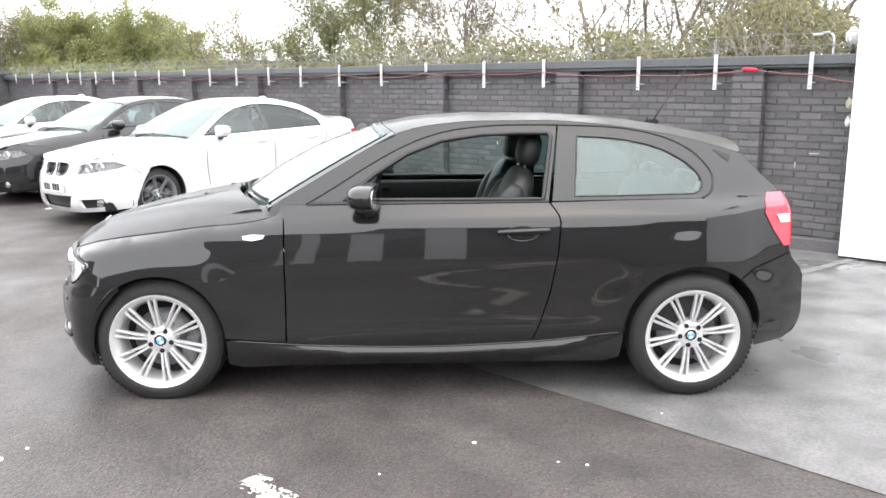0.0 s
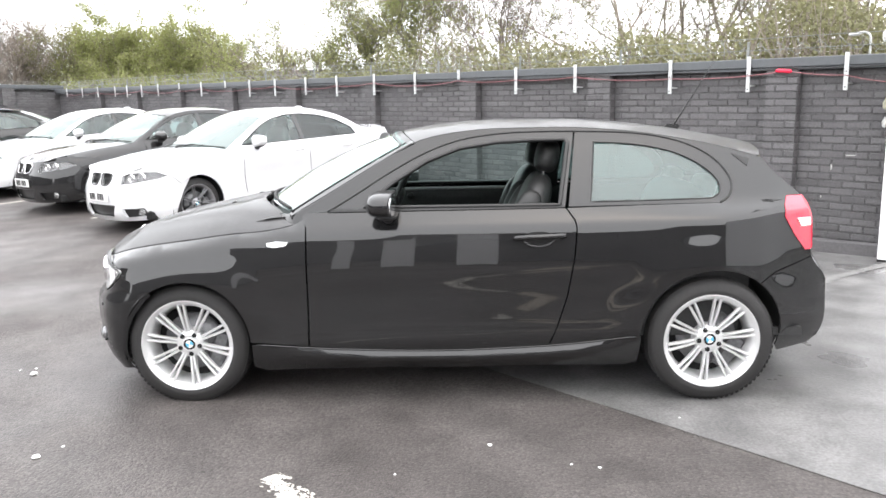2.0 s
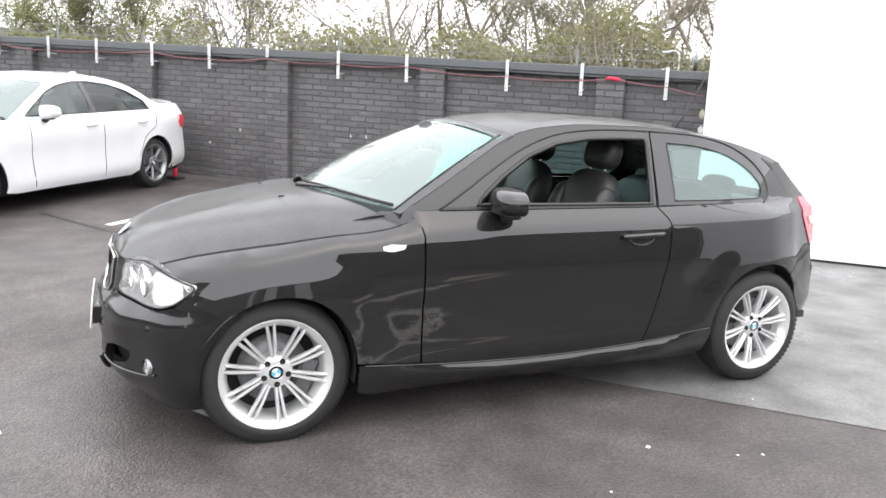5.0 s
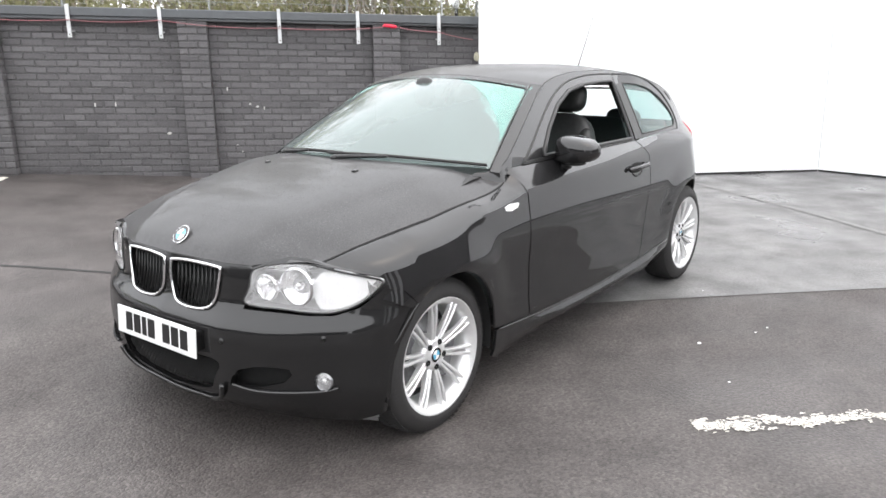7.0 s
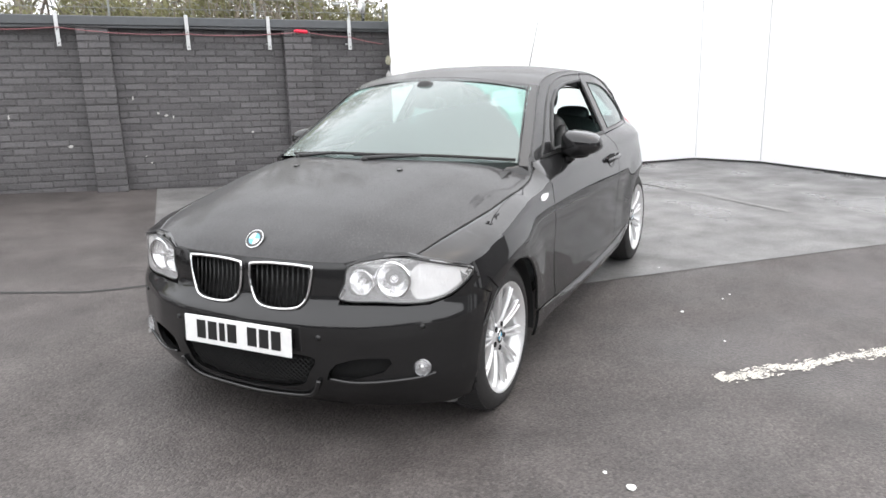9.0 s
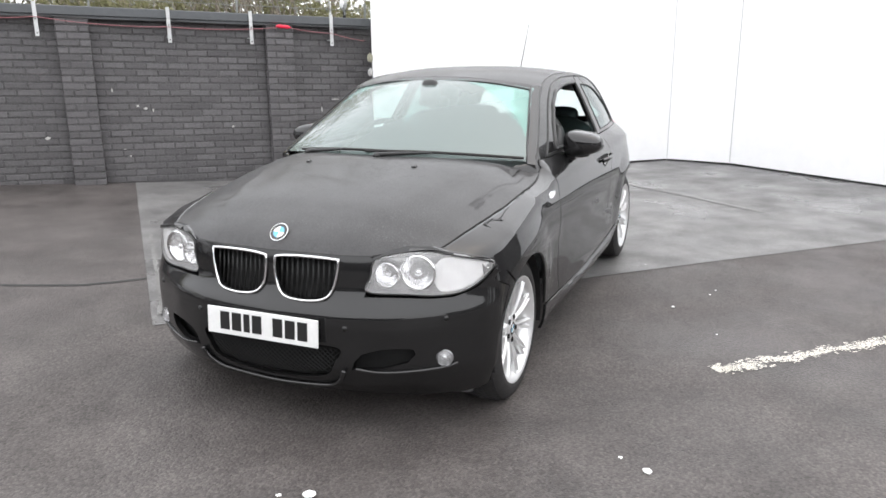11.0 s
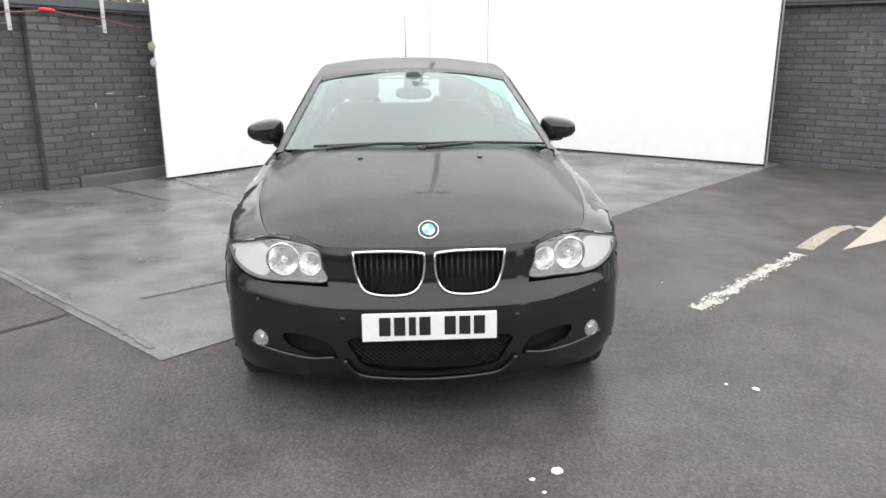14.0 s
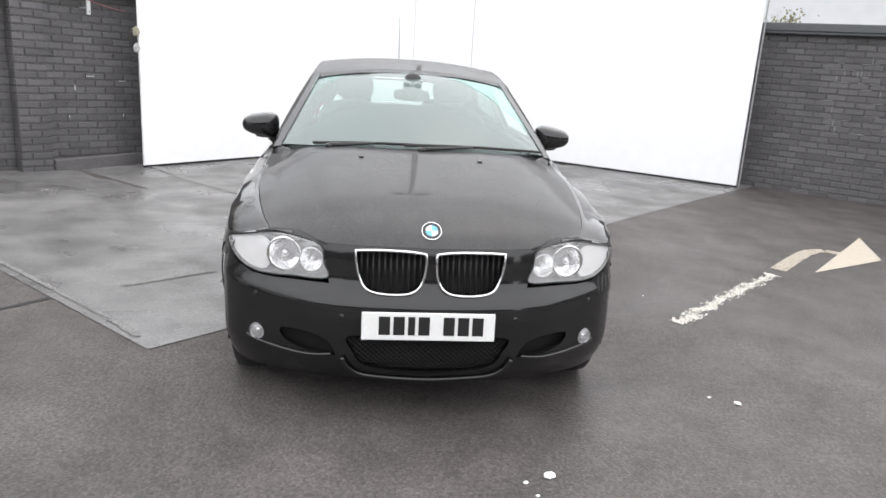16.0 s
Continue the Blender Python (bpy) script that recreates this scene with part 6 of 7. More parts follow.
    # roof lining
    v = [(x, y, S.roof(x, y)[2] - 0.03) for x in steps(-0.18, 1.6, 20) for y in steps(-0.56, 0.56, 12)]
    f = [(i * 13 + j, i * 13 + j + 1, (i + 1) * 13 + j + 1, (i + 1) * 13 + j) for i in range(20) for j in range(12)]
    part("roof_lining", mesh_of("roof_lining", v, f, CABIN_L, True), None, car)
    # rear-view mirror and its mount
    q = S.screen(0.0, 0.81)
    part("sensor_mount", mesh_of("sensor_mount", *ellipsoid((q.x + 0.05, 0, q.z - 0.035), (0.034, 0.06, 0.075), 2.8, 10), CABIN, True), None, car)
    ob = part("rear_view_mirror", mesh_of("rear_view_mirror", *ellipsoid((0, 0, 0), (0.02, 0.105, 0.034), 3.0, 12), CABIN, True), None, car, "black rear-view mirror")
    ob.matrix_local = Matrix.Translation((q.x + 0.10, 0.0, q.z - 0.085)) @ pose(0, 0, 0, 0, 8, -12)
    part("cabin_floor", boxm((-1.0, -0.74, 0.30), (1.75, 0.74, 0.34)), CABIN, car)
    part("parcel_shelf", boxm((1.32, -0.62, 0.93), (1.75, 0.62, 0.95)), CABIN, car)


hatchback()

# ---------------------------------------------------------------- parked cars
SALOON = Shape(
    crease=([-2.2, -1.5, -0.6, 0.7, 1.5, 2.3], [0.74, 0.80, 0.85, 0.88, 0.90, 0.92]),
    width=([-2.2, -2.0, -1.8, -1.5, -1.2, -0.6, 0.2, 0.9, 1.4, 1.8, 2.1, 2.3], [0.66, 0.78, 0.84, 0.885, 0.895, 0.89, 0.895, 0.90, 0.90, 0.87, 0.81, 0.72]),
    edge_y=([-2.2, -1.9, -1.5, -1.1, -0.8, 0.0, 0.8, 1.4, 1.9, 2.3], [0.58, 0.66, 0.72, 0.75, 0.765, 0.79, 0.795, 0.765, 0.72, 0.66]),
    edge_z=([-2.2, -1.9, -1.5, -1.1, -0.8, 0.6, 1.4, 1.9, 2.3], [0.74, 0.81, 0.865, 0.90, 0.925, 0.955, 1.0, 1.035, 1.04]),
    rail=([-0.80, -0.55, -0.3, -0.1, 0.1, 0.4, 0.7, 1.0, 1.25, 1.45, 1.6, 1.75], [0.915, 1.06, 1.20, 1.285, 1.33, 1.355, 1.35, 1.315, 1.24, 1.14, 1.062, 1.045]),
    roof=([-0.2, 0.0, 0.3, 0.6, 0.9, 1.2, 1.45, 1.62, 1.9], [1.34, 1.385, 1.41, 1.412, 1.395, 1.34, 1.215, 1.085, 1.06]),
    bonnet=([-2.12, -2.05, -1.9, -1.6, -1.3, -1.0, -0.7], [0.74, 0.80, 0.845, 0.90, 0.935, 0.955, 0.965]),
    nose=([0.12, 0.2, 0.3, 0.5, 0.58, 0.66, 0.74, 0.82], [-2.10, -2.20, -2.23, -2.22, -2.2, -2.16, -2.13, -2.06]),
    sweep=([0, 0.3, 0.5, 0.65, 0.74, 0.80, 0.85, 0.88, 0.895], [0, 0.02, 0.07, 0.15, 0.23, 0.32, 0.45, 0.62, 0.76]),
    tail=([0.12, 0.2, 0.4, 0.6, 0.8, 0.95, 1.02], [2.1, 2.22, 2.27, 2.26, 2.22, 2.24, 2.22]),
    base=(-1.07, 0.27, 0.765, 0.96, 0.045), top=(-0.22, 0.12, 0.62, 1.345, 0.06),
    offs=([-0.78, -0.68, -0.6, -0.53, -0.45, -0.3, -0.12, 0.0], [-0.12, -0.05, -0.01, 0.0, -0.008, -0.012, 0.0, -0.01]), hubs=(-1.38, 1.38))


def parked_car(m, paint, label, alloy, estate=False, indicator=LENSWHITE):
    S = SALOON
    car = empty("estate_car" if estate else "saloon_car", m)
    tagged(car, label, "car", group="parked cars")
    H = 0.07
    zf = 0.31
    win = [(-0.62, 0.955), (-0.42, 1.075), (-0.2, 1.195), (0.0, 1.265), (0.25, 1.305), (0.5, 1.31), (0.8, 1.28), (1.1, 1.205), (1.36, 1.08), (1.40, 0.985)]
    if estate:
        win = win[:6] + [(0.9, 1.295), (1.4, 1.26), (1.7, 1.22), (1.78, 1.0)]
    for side in (1, -1):
        mir = side < 0

        def sp(name, outline, material, holes=(), out=0.0, parent=car, h=H, lab="", rim=0.012):
            return part(name, panel_mesh(name, outline, lambda x, z: S.left(x, z, out), material, h, holes, (0, rim, 0), mir), None, parent, lab)
        edge = [(x, S.ze(x)) for x in (-0.85, -1.0, -1.2, -1.4, -1.6, -1.8)]
        rail = [(x, S.zr(x)) for x in steps(-0.79, 1.75, 26)]
        if estate:
            rail = [(x, S.zr(x)) for x in steps(-0.79, 0.4, 14)] + [(0.9, 1.345), (1.5, 1.315), (1.95, 1.27), (2.05, 1.15), (2.12, 1.0)]
        re = [(S.rear_edge(z), z) for z in (1.03, 0.8, 0.6, 0.4, 0.25)]
        body = rail + [(1.95, 1.045), (2.08, 1.04)] * (not estate) + re + [(1.75, 0.2)] + arc(1.38, zf, 0.35, -15, 190, 20) + [(0.9, 0.2), (-0.9, 0.2)]
        body += arc(-1.38, zf, 0.35, -15, 130, 16) + [(-1.68, 0.66), (-1.85, 0.73)] + edge[::-1]
        sp("body_side", body, paint, [win])
        split = 0.36
        front = [p for p in win if p[0] < split] + [(split, 1.31), (split, 0.965)]
        rear = [(split + 0.06, 0.966), (split + 0.06, 1.312)] + [p for p in win if p[0] > split + 0.1]
        sp("side_window", front, SIDEGLASS, (), -0.004, car, 0.09, "", 0)
        sp("side_window", rear, TINTGLASS, (), -0.004, car, 0.09, "", 0)
        sp("window_post", [(split - 0.005, 0.965), (split - 0.005, 1.315), (split + 0.065, 1.316), (split + 0.065, 0.966)], GLOSSBLACK, (), 0.002, car, 0.09)
        tube_part("window_trim", [Vector(S.left(x, z, 0.003)) * 1 if not mir else Vector((x, S.flank(x, z) + 0.003, z)) for x, z in [(p.x, p.y) for p in resample(win, 0.08)]], 0.007, GLOSSBLACK, car, 5, True)
        for cut in ([(-0.66, 0.24), (-0.68, 0.6), (-0.67, 0.9)], [(0.40, 0.24), (0.42, 0.6), (0.41, 0.96)], [(1.02, 0.42), (1.16, 0.66), (1.36, 0.78), (1.42, 0.95)]):
            pts = [(x, -side * (S.flank(x, z) + 0.001), z) for x, z in spline(cut, 5)]
            tube_part("door_gap", pts, 0.0035, DARK, car, 4)
        for hx in (0.22, 1.12):
            y = S.flank(hx, 0.84)
            tube_part("door_handle", smooth3([(hx - 0.09, -side * (y + 0.005), 0.835), (hx, -side * (y + 0.03), 0.84), (hx + 0.09, -side * (y + 0.005), 0.845)]), 0.012, paint, car, 6)
        for hx in (-1.38, 1.38):
            v, f = [], []
            for i in range(17):
                q = radians(-15 + 210 * i / 16)
                for y in (-0.86, -0.5):
                    v.append((hx + 0.355 * math.cos(q), y * side, zf + 0.355 * math.sin(q)))
            part("arch_liner", mesh_of("arch_liner", v, [(2 * i, 2 * i + 1, 2 * i + 3, 2 * i + 2) for i in range(16)], DARK, True), None, car)
            part("arch_liner", boxm((hx - 0.36, min(-0.5 * side, -0.47 * side), 0.16), (hx + 0.36, max(-0.5 * side, -0.47 * side), 0.68)), DARK, car)
            if side > 0 or hx < 0:
                wheel(car, Matrix.Translation((hx, -side * 0.76, zf)) @ pose(0, 0, 0, 0, 13, 0 if side > 0 else 180), 0.315, 0.225, 7 if not estate else 5, True, alloy)
        mirror(car, side, -0.42, 0.92, 1.0, paint)
    s_of = S.s_of
    out = [(s_of(0.86), 0.2), (s_of(0.885), 0.60), (s_of(0.885), 0.775), (s_of(0.80), 0.81), (s_of(0.66), 0.806), (s_of(0.56), 0.778), (s_of(0.40), 0.75), (0.2, 0.742)]
    hl = lambda k: [(k * s_of(y), z) for y, z in ((0.43, 0.60), (0.43, 0.70), (0.52, 0.728), (0.70, 0.74), (0.80, 0.735), (0.85, 0.70), (0.80, 0.655), (0.60, 0.615))]
    out = out + [(-s, z) for s, z in out[::-1]] + [(-0.5, 0.17), (0, 0.16), (0.5, 0.17)]
    low = [(-0.36, 0.36), (0.36, 0.36), (0.30, 0.22), (-0.30, 0.22)]
    side_in = lambda k: [(k * s_of(y), z) for y, z in ((0.46, 0.32), (0.72, 0.33), (0.76, 0.24), (0.50, 0.22))]
    kid = lambda k: [(k * y, z) for y, z in spline([(0.03, 0.715), (0.10, 0.727), (0.22, 0.722), (0.25, 0.69), (0.22, 0.61), (0.13, 0.59), (0.05, 0.605)], 4, True)]
    part("front_bumper", panel_mesh("front_bumper", out, S.nose, paint, 0.06, [low, side_in(1), side_in(-1), kid(1), kid(-1), hl(1), hl(-1)], (0.03, 0, 0)), None, car)
    part("bumper_void", panel_mesh("bumper_void", [(-0.8, 0.18), (0.8, 0.18), (0.8, 0.45), (0.3, 0.55), (0.3, 0.73), (-0.3, 0.73), (-0.3, 0.55), (-0.8, 0.45)],
                                   lambda s, z: S.nose(s, z) + Vector((0.045, 0, 0)), PLASTIC, 0.1, (), (0, 0, 0)), None, car)
    for k in (1, -1):
        tube_part("kidney_frame", [S.nose(*p) + Vector((-0.005, 0, 0)) for p in kid(k)], 0.008, CHROME if paint is not WHITEPAINT else GLOSSBLACK, car, 6, True)
        for j in range(6):
            tube_part("grille_slat", [S.nose(k * (0.06 + 0.032 * j), 0.605) + Vector((0.01, 0, 0)), S.nose(k * (0.06 + 0.032 * j), 0.715) + Vector((0.01, 0, 0))], 0.005, PLASTIC, car, 4)
        lamp = empty("headlamp")
        lamp.parent = car
        part("housing", panel_mesh("housing", hl(k), lambda s, z: S.nose(s, z) + Vector((0.05, 0, 0)), LAMP_DARK, 0.08, (), (-0.05, 0, 0)), None, lamp)
        part("lens", panel_mesh("lens", hl(k), lambda s, z: S.nose(s, z), CLEARLENS, 0.08, (), (0, 0, 0)), None, lamp)
        for y, r in ((0.53, 0.045), (0.65, 0.05)):
            b = part("reflector", mesh_of("reflector", *lathe([(0.001, 0.04), (r * 0.7, 0.02), (r, -0.01), (r * 1.1, -0.01), (r * 1.1, 0.02)], 20), REFLECTOR, True), None, lamp)
            b.matrix_local = Matrix.Translation(S.nose(k * s_of(y), 0.675) + Vector((0.03, 0, 0))) @ pose(0, 0, 0, 0, 0, -90 - 10 * k)
        fl = part("fog_lamp", mesh_of("fog_lamp", *lathe([(0.001, -0.01), (0.04, -0.004), (0.045, 0.01)], 18), LAMPGLASS, True), None, car)
        fl.matrix_local = Matrix.Translation(S.nose(k * s_of(0.68), 0.28) + Vector((0.02, 0, 0))) @ pose(0, 0, 0, 0, 0, -90 - 20 * k)
    plate = empty("number_plate")
    plate.parent = car
    plate.matrix_local = Matrix.Translation((-2.235, 0, 0.455))
    part("plate_base", boxm((-0.004, -0.26, -0.056), (0.004, 0.26, 0.056), 0.003), PLATE, plate)
    x = 0.19
    for w in (0.045, 0.045, 0.025, None, 0.045, 0.045, 0.045):
        if w:
            part("plate_bar", boxm((-0.006, x - w, -0.038), (-0.003, x, 0.04)), PLATE_INK, plate)
        x -= (w or 0.03) + 0.013
    sl = [(x, -S.ye(x) + 0.004) for x in (-1.8, -1.6, -1.4, -1.2, -1.0, -0.87)]
    rear = [(-1.10 + 0.27 * s * s, 0.76 * s) for s in steps(-0.85, 0.85, 10)]
    lead = [(-2.125 + S.sw(abs(y)) * 0.95, y) for y in steps(0.64, -0.64, 16)]
    part("bonnet", panel_mesh("bonnet", sl + rear + [(x, -y) for x, y in sl[::-1]] + lead, S.hood, paint, H, (), (0, 0, -0.012)), None, car)
    roundel(car, Matrix.Translation(Vector(S.hood(-2.05, 0)) + Vector((-0.004, 0, 0.004))) @ pose(0, 0, 0, 0, 0, -90) @ pose(0, 0, 0, -40, 0, 0), 0.04)
    part("windscreen", panel_mesh("windscreen", [(-0.95, 0.01), (0.95, 0.01), (0.92, 0.97), (-0.92, 0.97)], S.screen, WSGLASS, 0.12, (), (0, 0, 0)), None, car)
    part("cowl", panel_mesh("cowl", [(-0.97, 0), (0.97, 0), (0.97, 1), (-0.97, 1)], lambda s, t: S.screen(s, -0.08 + 0.09 * t) + Vector((0, 0, -0.015)), PLASTIC, 0.12, (), (0, 0, -0.02)), None, car)
    wiper(car, S, (0.60, -0.02), (0.30, 0.035), (-0.22, 0.030), (0.72, 0.022))
    wiper(car, S, (-0.02, -0.02), (-0.38, 0.045), (-0.93, 0.028), (0.10, 0.03))
    for k in (1, -1):
        part("windscreen_pillar", panel_mesh("windscreen_pillar", [(k * 0.955, 0), (k, 0), (k, 1), (k * 0.925, 1)], S.screen, paint, 0.06, (), (0, 0, -0.02)), None, car)
    fr = [(-0.215 + 0.12 * s * s, S.top[2] * s) for s in steps(1, -1, 12)]
    if estate:
        est = curve([-0.2, 0.2, 0.6, 1.2, 1.8, 2.05], [1.34, 1.405, 1.42, 1.40, 1.35, 1.30])
        lr = [(x, -0.63 + 0.03 * max(0, x - 1)) for x in steps(-0.08, 2.0, 16)]
        roofm = panel_mesh("roof", fr + lr + [(x, -y) for x, y in lr[::-1]], lambda x, y: (x, y, est(x) - 0.05 * (abs(y) / 0.62) ** 2.4), paint, 0.08, (), (0, 0, -0.012))
        part("roof", roofm, None, car)
        for k in (1, -1):
            tube_part("roof_rail", [(x, k * 0.58, est(x) + 0.01 + 0.03 * math.sin(math.pi * min(1, max(0, (x - 0.1) / 1.8))) ** 0.3) for x in steps(0.1, 1.9, 14)], 0.014, PLASTIC, car, 6)
        part("tailgate", panel_mesh("tailgate", [(-0.78, 0.25), (0.78, 0.25), (0.72, 1.0), (0.6, 1.25), (-0.6, 1.25), (-0.72, 1.0)], lambda y, z: (2.2 - 0.2 * max(0, z - 0.95) - 0.1 * (abs(y) / 0.75) ** 3, y, z), paint, 0.12, (), (-0.01, 0, 0)), None, car)
    else:
        lr = [(x, -S.rail(x)[0] + 0.002) for x in steps(-0.08, 1.22, 16)]
        part("roof", panel_mesh("roof", fr + lr + [(x, -y) for x, y in lr[::-1]], S.roof, paint, 0.08, (), (0, 0, -0.012)), None, car)
        lr2 = [(x, -S.rail(x)[0] + 0.03) for x in steps(1.23, 1.63, 8)]
        part("rear_window", panel_mesh("rear_window", lr2 + [(x, -y) for x, y in lr2[::-1]], S.roof, TINTGLASS, 0.09, (), (0, 0, 0)), None, car)
        bl = [(1.635, -0.71), (1.77, -0.70), (2.0, -0.68), (2.15, -0.60), (2.22, -0.3)]
        part("boot_lid", panel_mesh("boot_lid", bl + [(x, -y) for x, y in bl[::-1]], lambda x, y: (x, y, 1.068 - 0.03 * (abs(y) / 0.7) ** 3 + 0.012 * max(0, x - 2.05) / 0.15), paint, 0.08, (), (0, 0, -0.012)), None, car)
        edge = lambda z: S.flank(S.rear_edge(z), z)
        lz = (1.04, 0.8, 0.6, 0.4, 0.25)
        part("tail_panel", panel_mesh("tail_panel", [(-edge(z), z) for z in lz] + [(edge(z), z) for z in lz[::-1]], S.rear, paint, 0.12, (), (-0.01, 0, 0)), None, car)
        for k in (1, -1):
            tl = [(2.0, 0.90), (1.93, 0.80), (2.02, 0.72), (2.1, 0.74), (2.12, 0.9)]
            part("tail_lamp", panel_mesh("tail_lamp", tl, lambda x, z: S.left(x, z, 0.006), REDLENS, 0.05, (), (0, 0.01, 0), k < 0), None, car, "red tail lamp")
        part("aerial_fin", mesh_of("aerial_fin", *ellipsoid((1.0, 0, 1.385), (0.08, 0.025, 0.03), 2.0, 8), paint, True), None, car)
    part("floor_pan", boxm((-2.0, -0.78, 0.17), (2.0, 0.78, 0.30), 0.03), DARK, car)
    part("engine_bay_void", boxm((-2.0, -0.62, 0.25), (-1.05, 0.62, 0.66)), DARK, car)
    part("cabin_tub", boxm((-0.75, -0.70, 0.30), (1.7, 0.70, 0.62)), CABIN, car)
    part("dashboard", boxm((-1.02, -0.70, 0.6), (-0.55, 0.70, 0.93), 0.06, 2), CABIN, car)
    for y in (-0.36, 0.36):
        st = empty("front_seat")
        st.parent = car
        for name, c, r in (("backrest", (0.30, y, 0.85), (0.09, 0.23, 0.32)), ("headrest", (0.38, y, 1.2), (0.05, 0.12, 0.08))):
            part(name, mesh_of(name, *ellipsoid(c, r, 3, 10), LEATHER, True), None, st)
    part("rear_bench", mesh_of("rear_bench", *ellipsoid((1.25, 0, 0.85), (0.10, 0.58, 0.30), 3.5, 10), LEATHER, True), None, car)
    return car


def park(u, v, turn, scale=1.0):
    p, f = at(u, v), at(u, v + 1.3)
    tilt = math.degrees(math.atan2(ground_z(f.x, f.y) - ground_z(p.x, p.y), 1.3)) * (1 if turn < 0 else -1)
    return SITE @ Matrix.Translation((u, v, ground_z(p.x, p.y))) @ pose(0, 0, 0, 0, 0, turn) @ pose(0, 0, 0, 0, tilt, 0) @ Matrix.Diagonal((0.97 * scale, scale, scale, 1))


parked_car(park(6.75, 2.6, -87, 0.97), WHITEPAINT, "white saloon car with dark grey wheels parked by the wall", ALLOY_D)
parked_car(park(9.45, 2.55, -88, 0.98), PAINT, "black saloon car parked between white cars", ALLOY)
parked_car(park(12.5, 2.6, -88, 0.98), WHITEPAINT, "white saloon car parked beyond the black one", ALLOY)
parked_car(park(16.0, 2.8, 88, 1.05), PAINT, "dark estate car with roof rails at the end of the row", ALLOY, True)

# ---------------------------------------------------------------- trees and surroundings
def tree(name, x, y, height, spread, leaf, bark, leaves, label, seed, bare=0.0, lean=0.0, stems=3, low=0.15, size=0.06):
    """Several tapering stems that fork into limbs and twigs, with many small separate leaves along the twigs."""
    rnd = random.Random(seed)
    thing = empty(name, Matrix.Translation((x, y, ground_z(x, y) - 0.05)))
    tv, tf, twigs = [], [], []

    def limb(p, d, length, r, depth):
        pts, rs = [p], [r]
        n = 4
        for i in range(n):
            d = (d + Vector((rnd.uniform(-1, 1), rnd.uniform(-1, 1), rnd.uniform(-0.45, 0.75))) * 0.26).normalized()
            p = p + d * (length / n)
            pts.append(p)
            rs.append(max(0.0035, r * (1 - 0.55 * (i + 1) / n)))
        k = len(tv)
        v, f = tube(pts, rs, 6 if depth < 2 else 4)
        tv.extend(v)
        tf.extend(tuple(k + i for i in q) for q in f)
        if depth >= 2:
            twigs.append(pts)
        if depth < 4:
            for _ in range(rnd.choice((2, 3, 3)) + (2 if depth == 0 else 0)):
                i = rnd.randint(1, n)
                side = Vector((rnd.uniform(-1, 1), rnd.uniform(-1, 1), rnd.uniform(-0.2, 0.9))).normalized()
                nd = (d * 0.55 + side * (0.75 + 0.2 * spread)).normalized()
                limb(pts[i], nd, length * rnd.uniform(0.5, 0.75), rs[i] * 0.62, depth + 1)

    for s in range(stems):
        a = 2 * math.pi * s / stems + rnd.random()
        start = Vector((0.25 * math.cos(a), 0.25 * math.sin(a), 0)) * (stems > 1)
        limb(start, Vector((0.3 * math.cos(a) * spread + lean, 0.3 * math.sin(a) * spread, 1)).normalized(), height * rnd.uniform(0.4, 0.5), 0.022 + 0.005 * height, 0)
    for t in list(twigs):
        for _ in range(4):
            i = rnd.randrange(len(t) - 1)
            p = t[i].lerp(t[i + 1], rnd.random())
            d = (t[i + 1] - t[i]).normalized() + Vector((rnd.uniform(-1, 1), rnd.uniform(-1, 1), rnd.uniform(-0.4, 1))) * 0.8
            q = p + d.normalized() * rnd.uniform(0.15, 0.45) * min(1.0, height / 5)
            k = len(tv)
            v, f = tube([p, p.lerp(q, 0.5) + Vector((rnd.uniform(-1, 1), rnd.uniform(-1, 1), 0.3)) * 0.03, q], [0.005, 0.004, 0.002], 3)
            tv.extend(v)
            tf.extend(tuple(k + j for j in g) for g in f)
            twigs.append([p, q])
    part("trunk", mesh_of("trunk", tv, tf, bark, True), None, thing)
    lv, lf = [], []
    for _ in range(int(leaves * (1 - bare))):
        t = rnd.choice(twigs)
        i = rnd.randrange(len(t) - 1)
        p = t[i].lerp(t[i + 1], rnd.random()) + Vector((rnd.gauss(0, 1), rnd.gauss(0, 1), rnd.gauss(0, 1))) * 0.09
        if p.z < height * low:
            continue
        a = Vector((rnd.uniform(-1, 1), rnd.uniform(-1, 1), rnd.uniform(-1, 1))).normalized()
        b = a.orthogonal().normalized()
        l = size * rnd.uniform(0.6, 1.4)
        w = l * 0.45
        k = len(lv)
        c = a.cross(b) * l * 0.2
        lv.extend((p, p + a * l * 0.5 + b * w + c, p + a * l, p + a * l * 0.5 - b * w + c))
        lf.extend(((k, k + 1, k + 2), (k, k + 2, k + 3)))
    crown = part("crown", mesh_of("crown", lv, lf, leaf), None, thing)
    return tagged(thing, label, "tree", group="trees behind the wall")


tree("tree", -2.22, 15.61, 6.1, 1.2, LEAF_B, BARK_D, 37400, "spreading tree in fresh yellow-green leaf behind the wall", 1, stems=4, size=0.037)
tree("tree", -0.26, 15.72, 5.7, 1.1, LEAF, BARK_D, 15300, "young tree in green leaf behind the wall", 12, stems=3, size=0.037)
tree("tree", -3.92, 16.07, 5.7, 1.25, LEAF_B, BARK_D, 22000, "low spreading tree in fresh yellow-green leaf behind the wall", 21, stems=4, size=0.037)
tree("tree", 0.87, 14.46, 7.0, 0.8, BUD, BARK_D, 4420, "nearly bare tree with brown buds behind the wall", 2, stems=3, size=0.048)
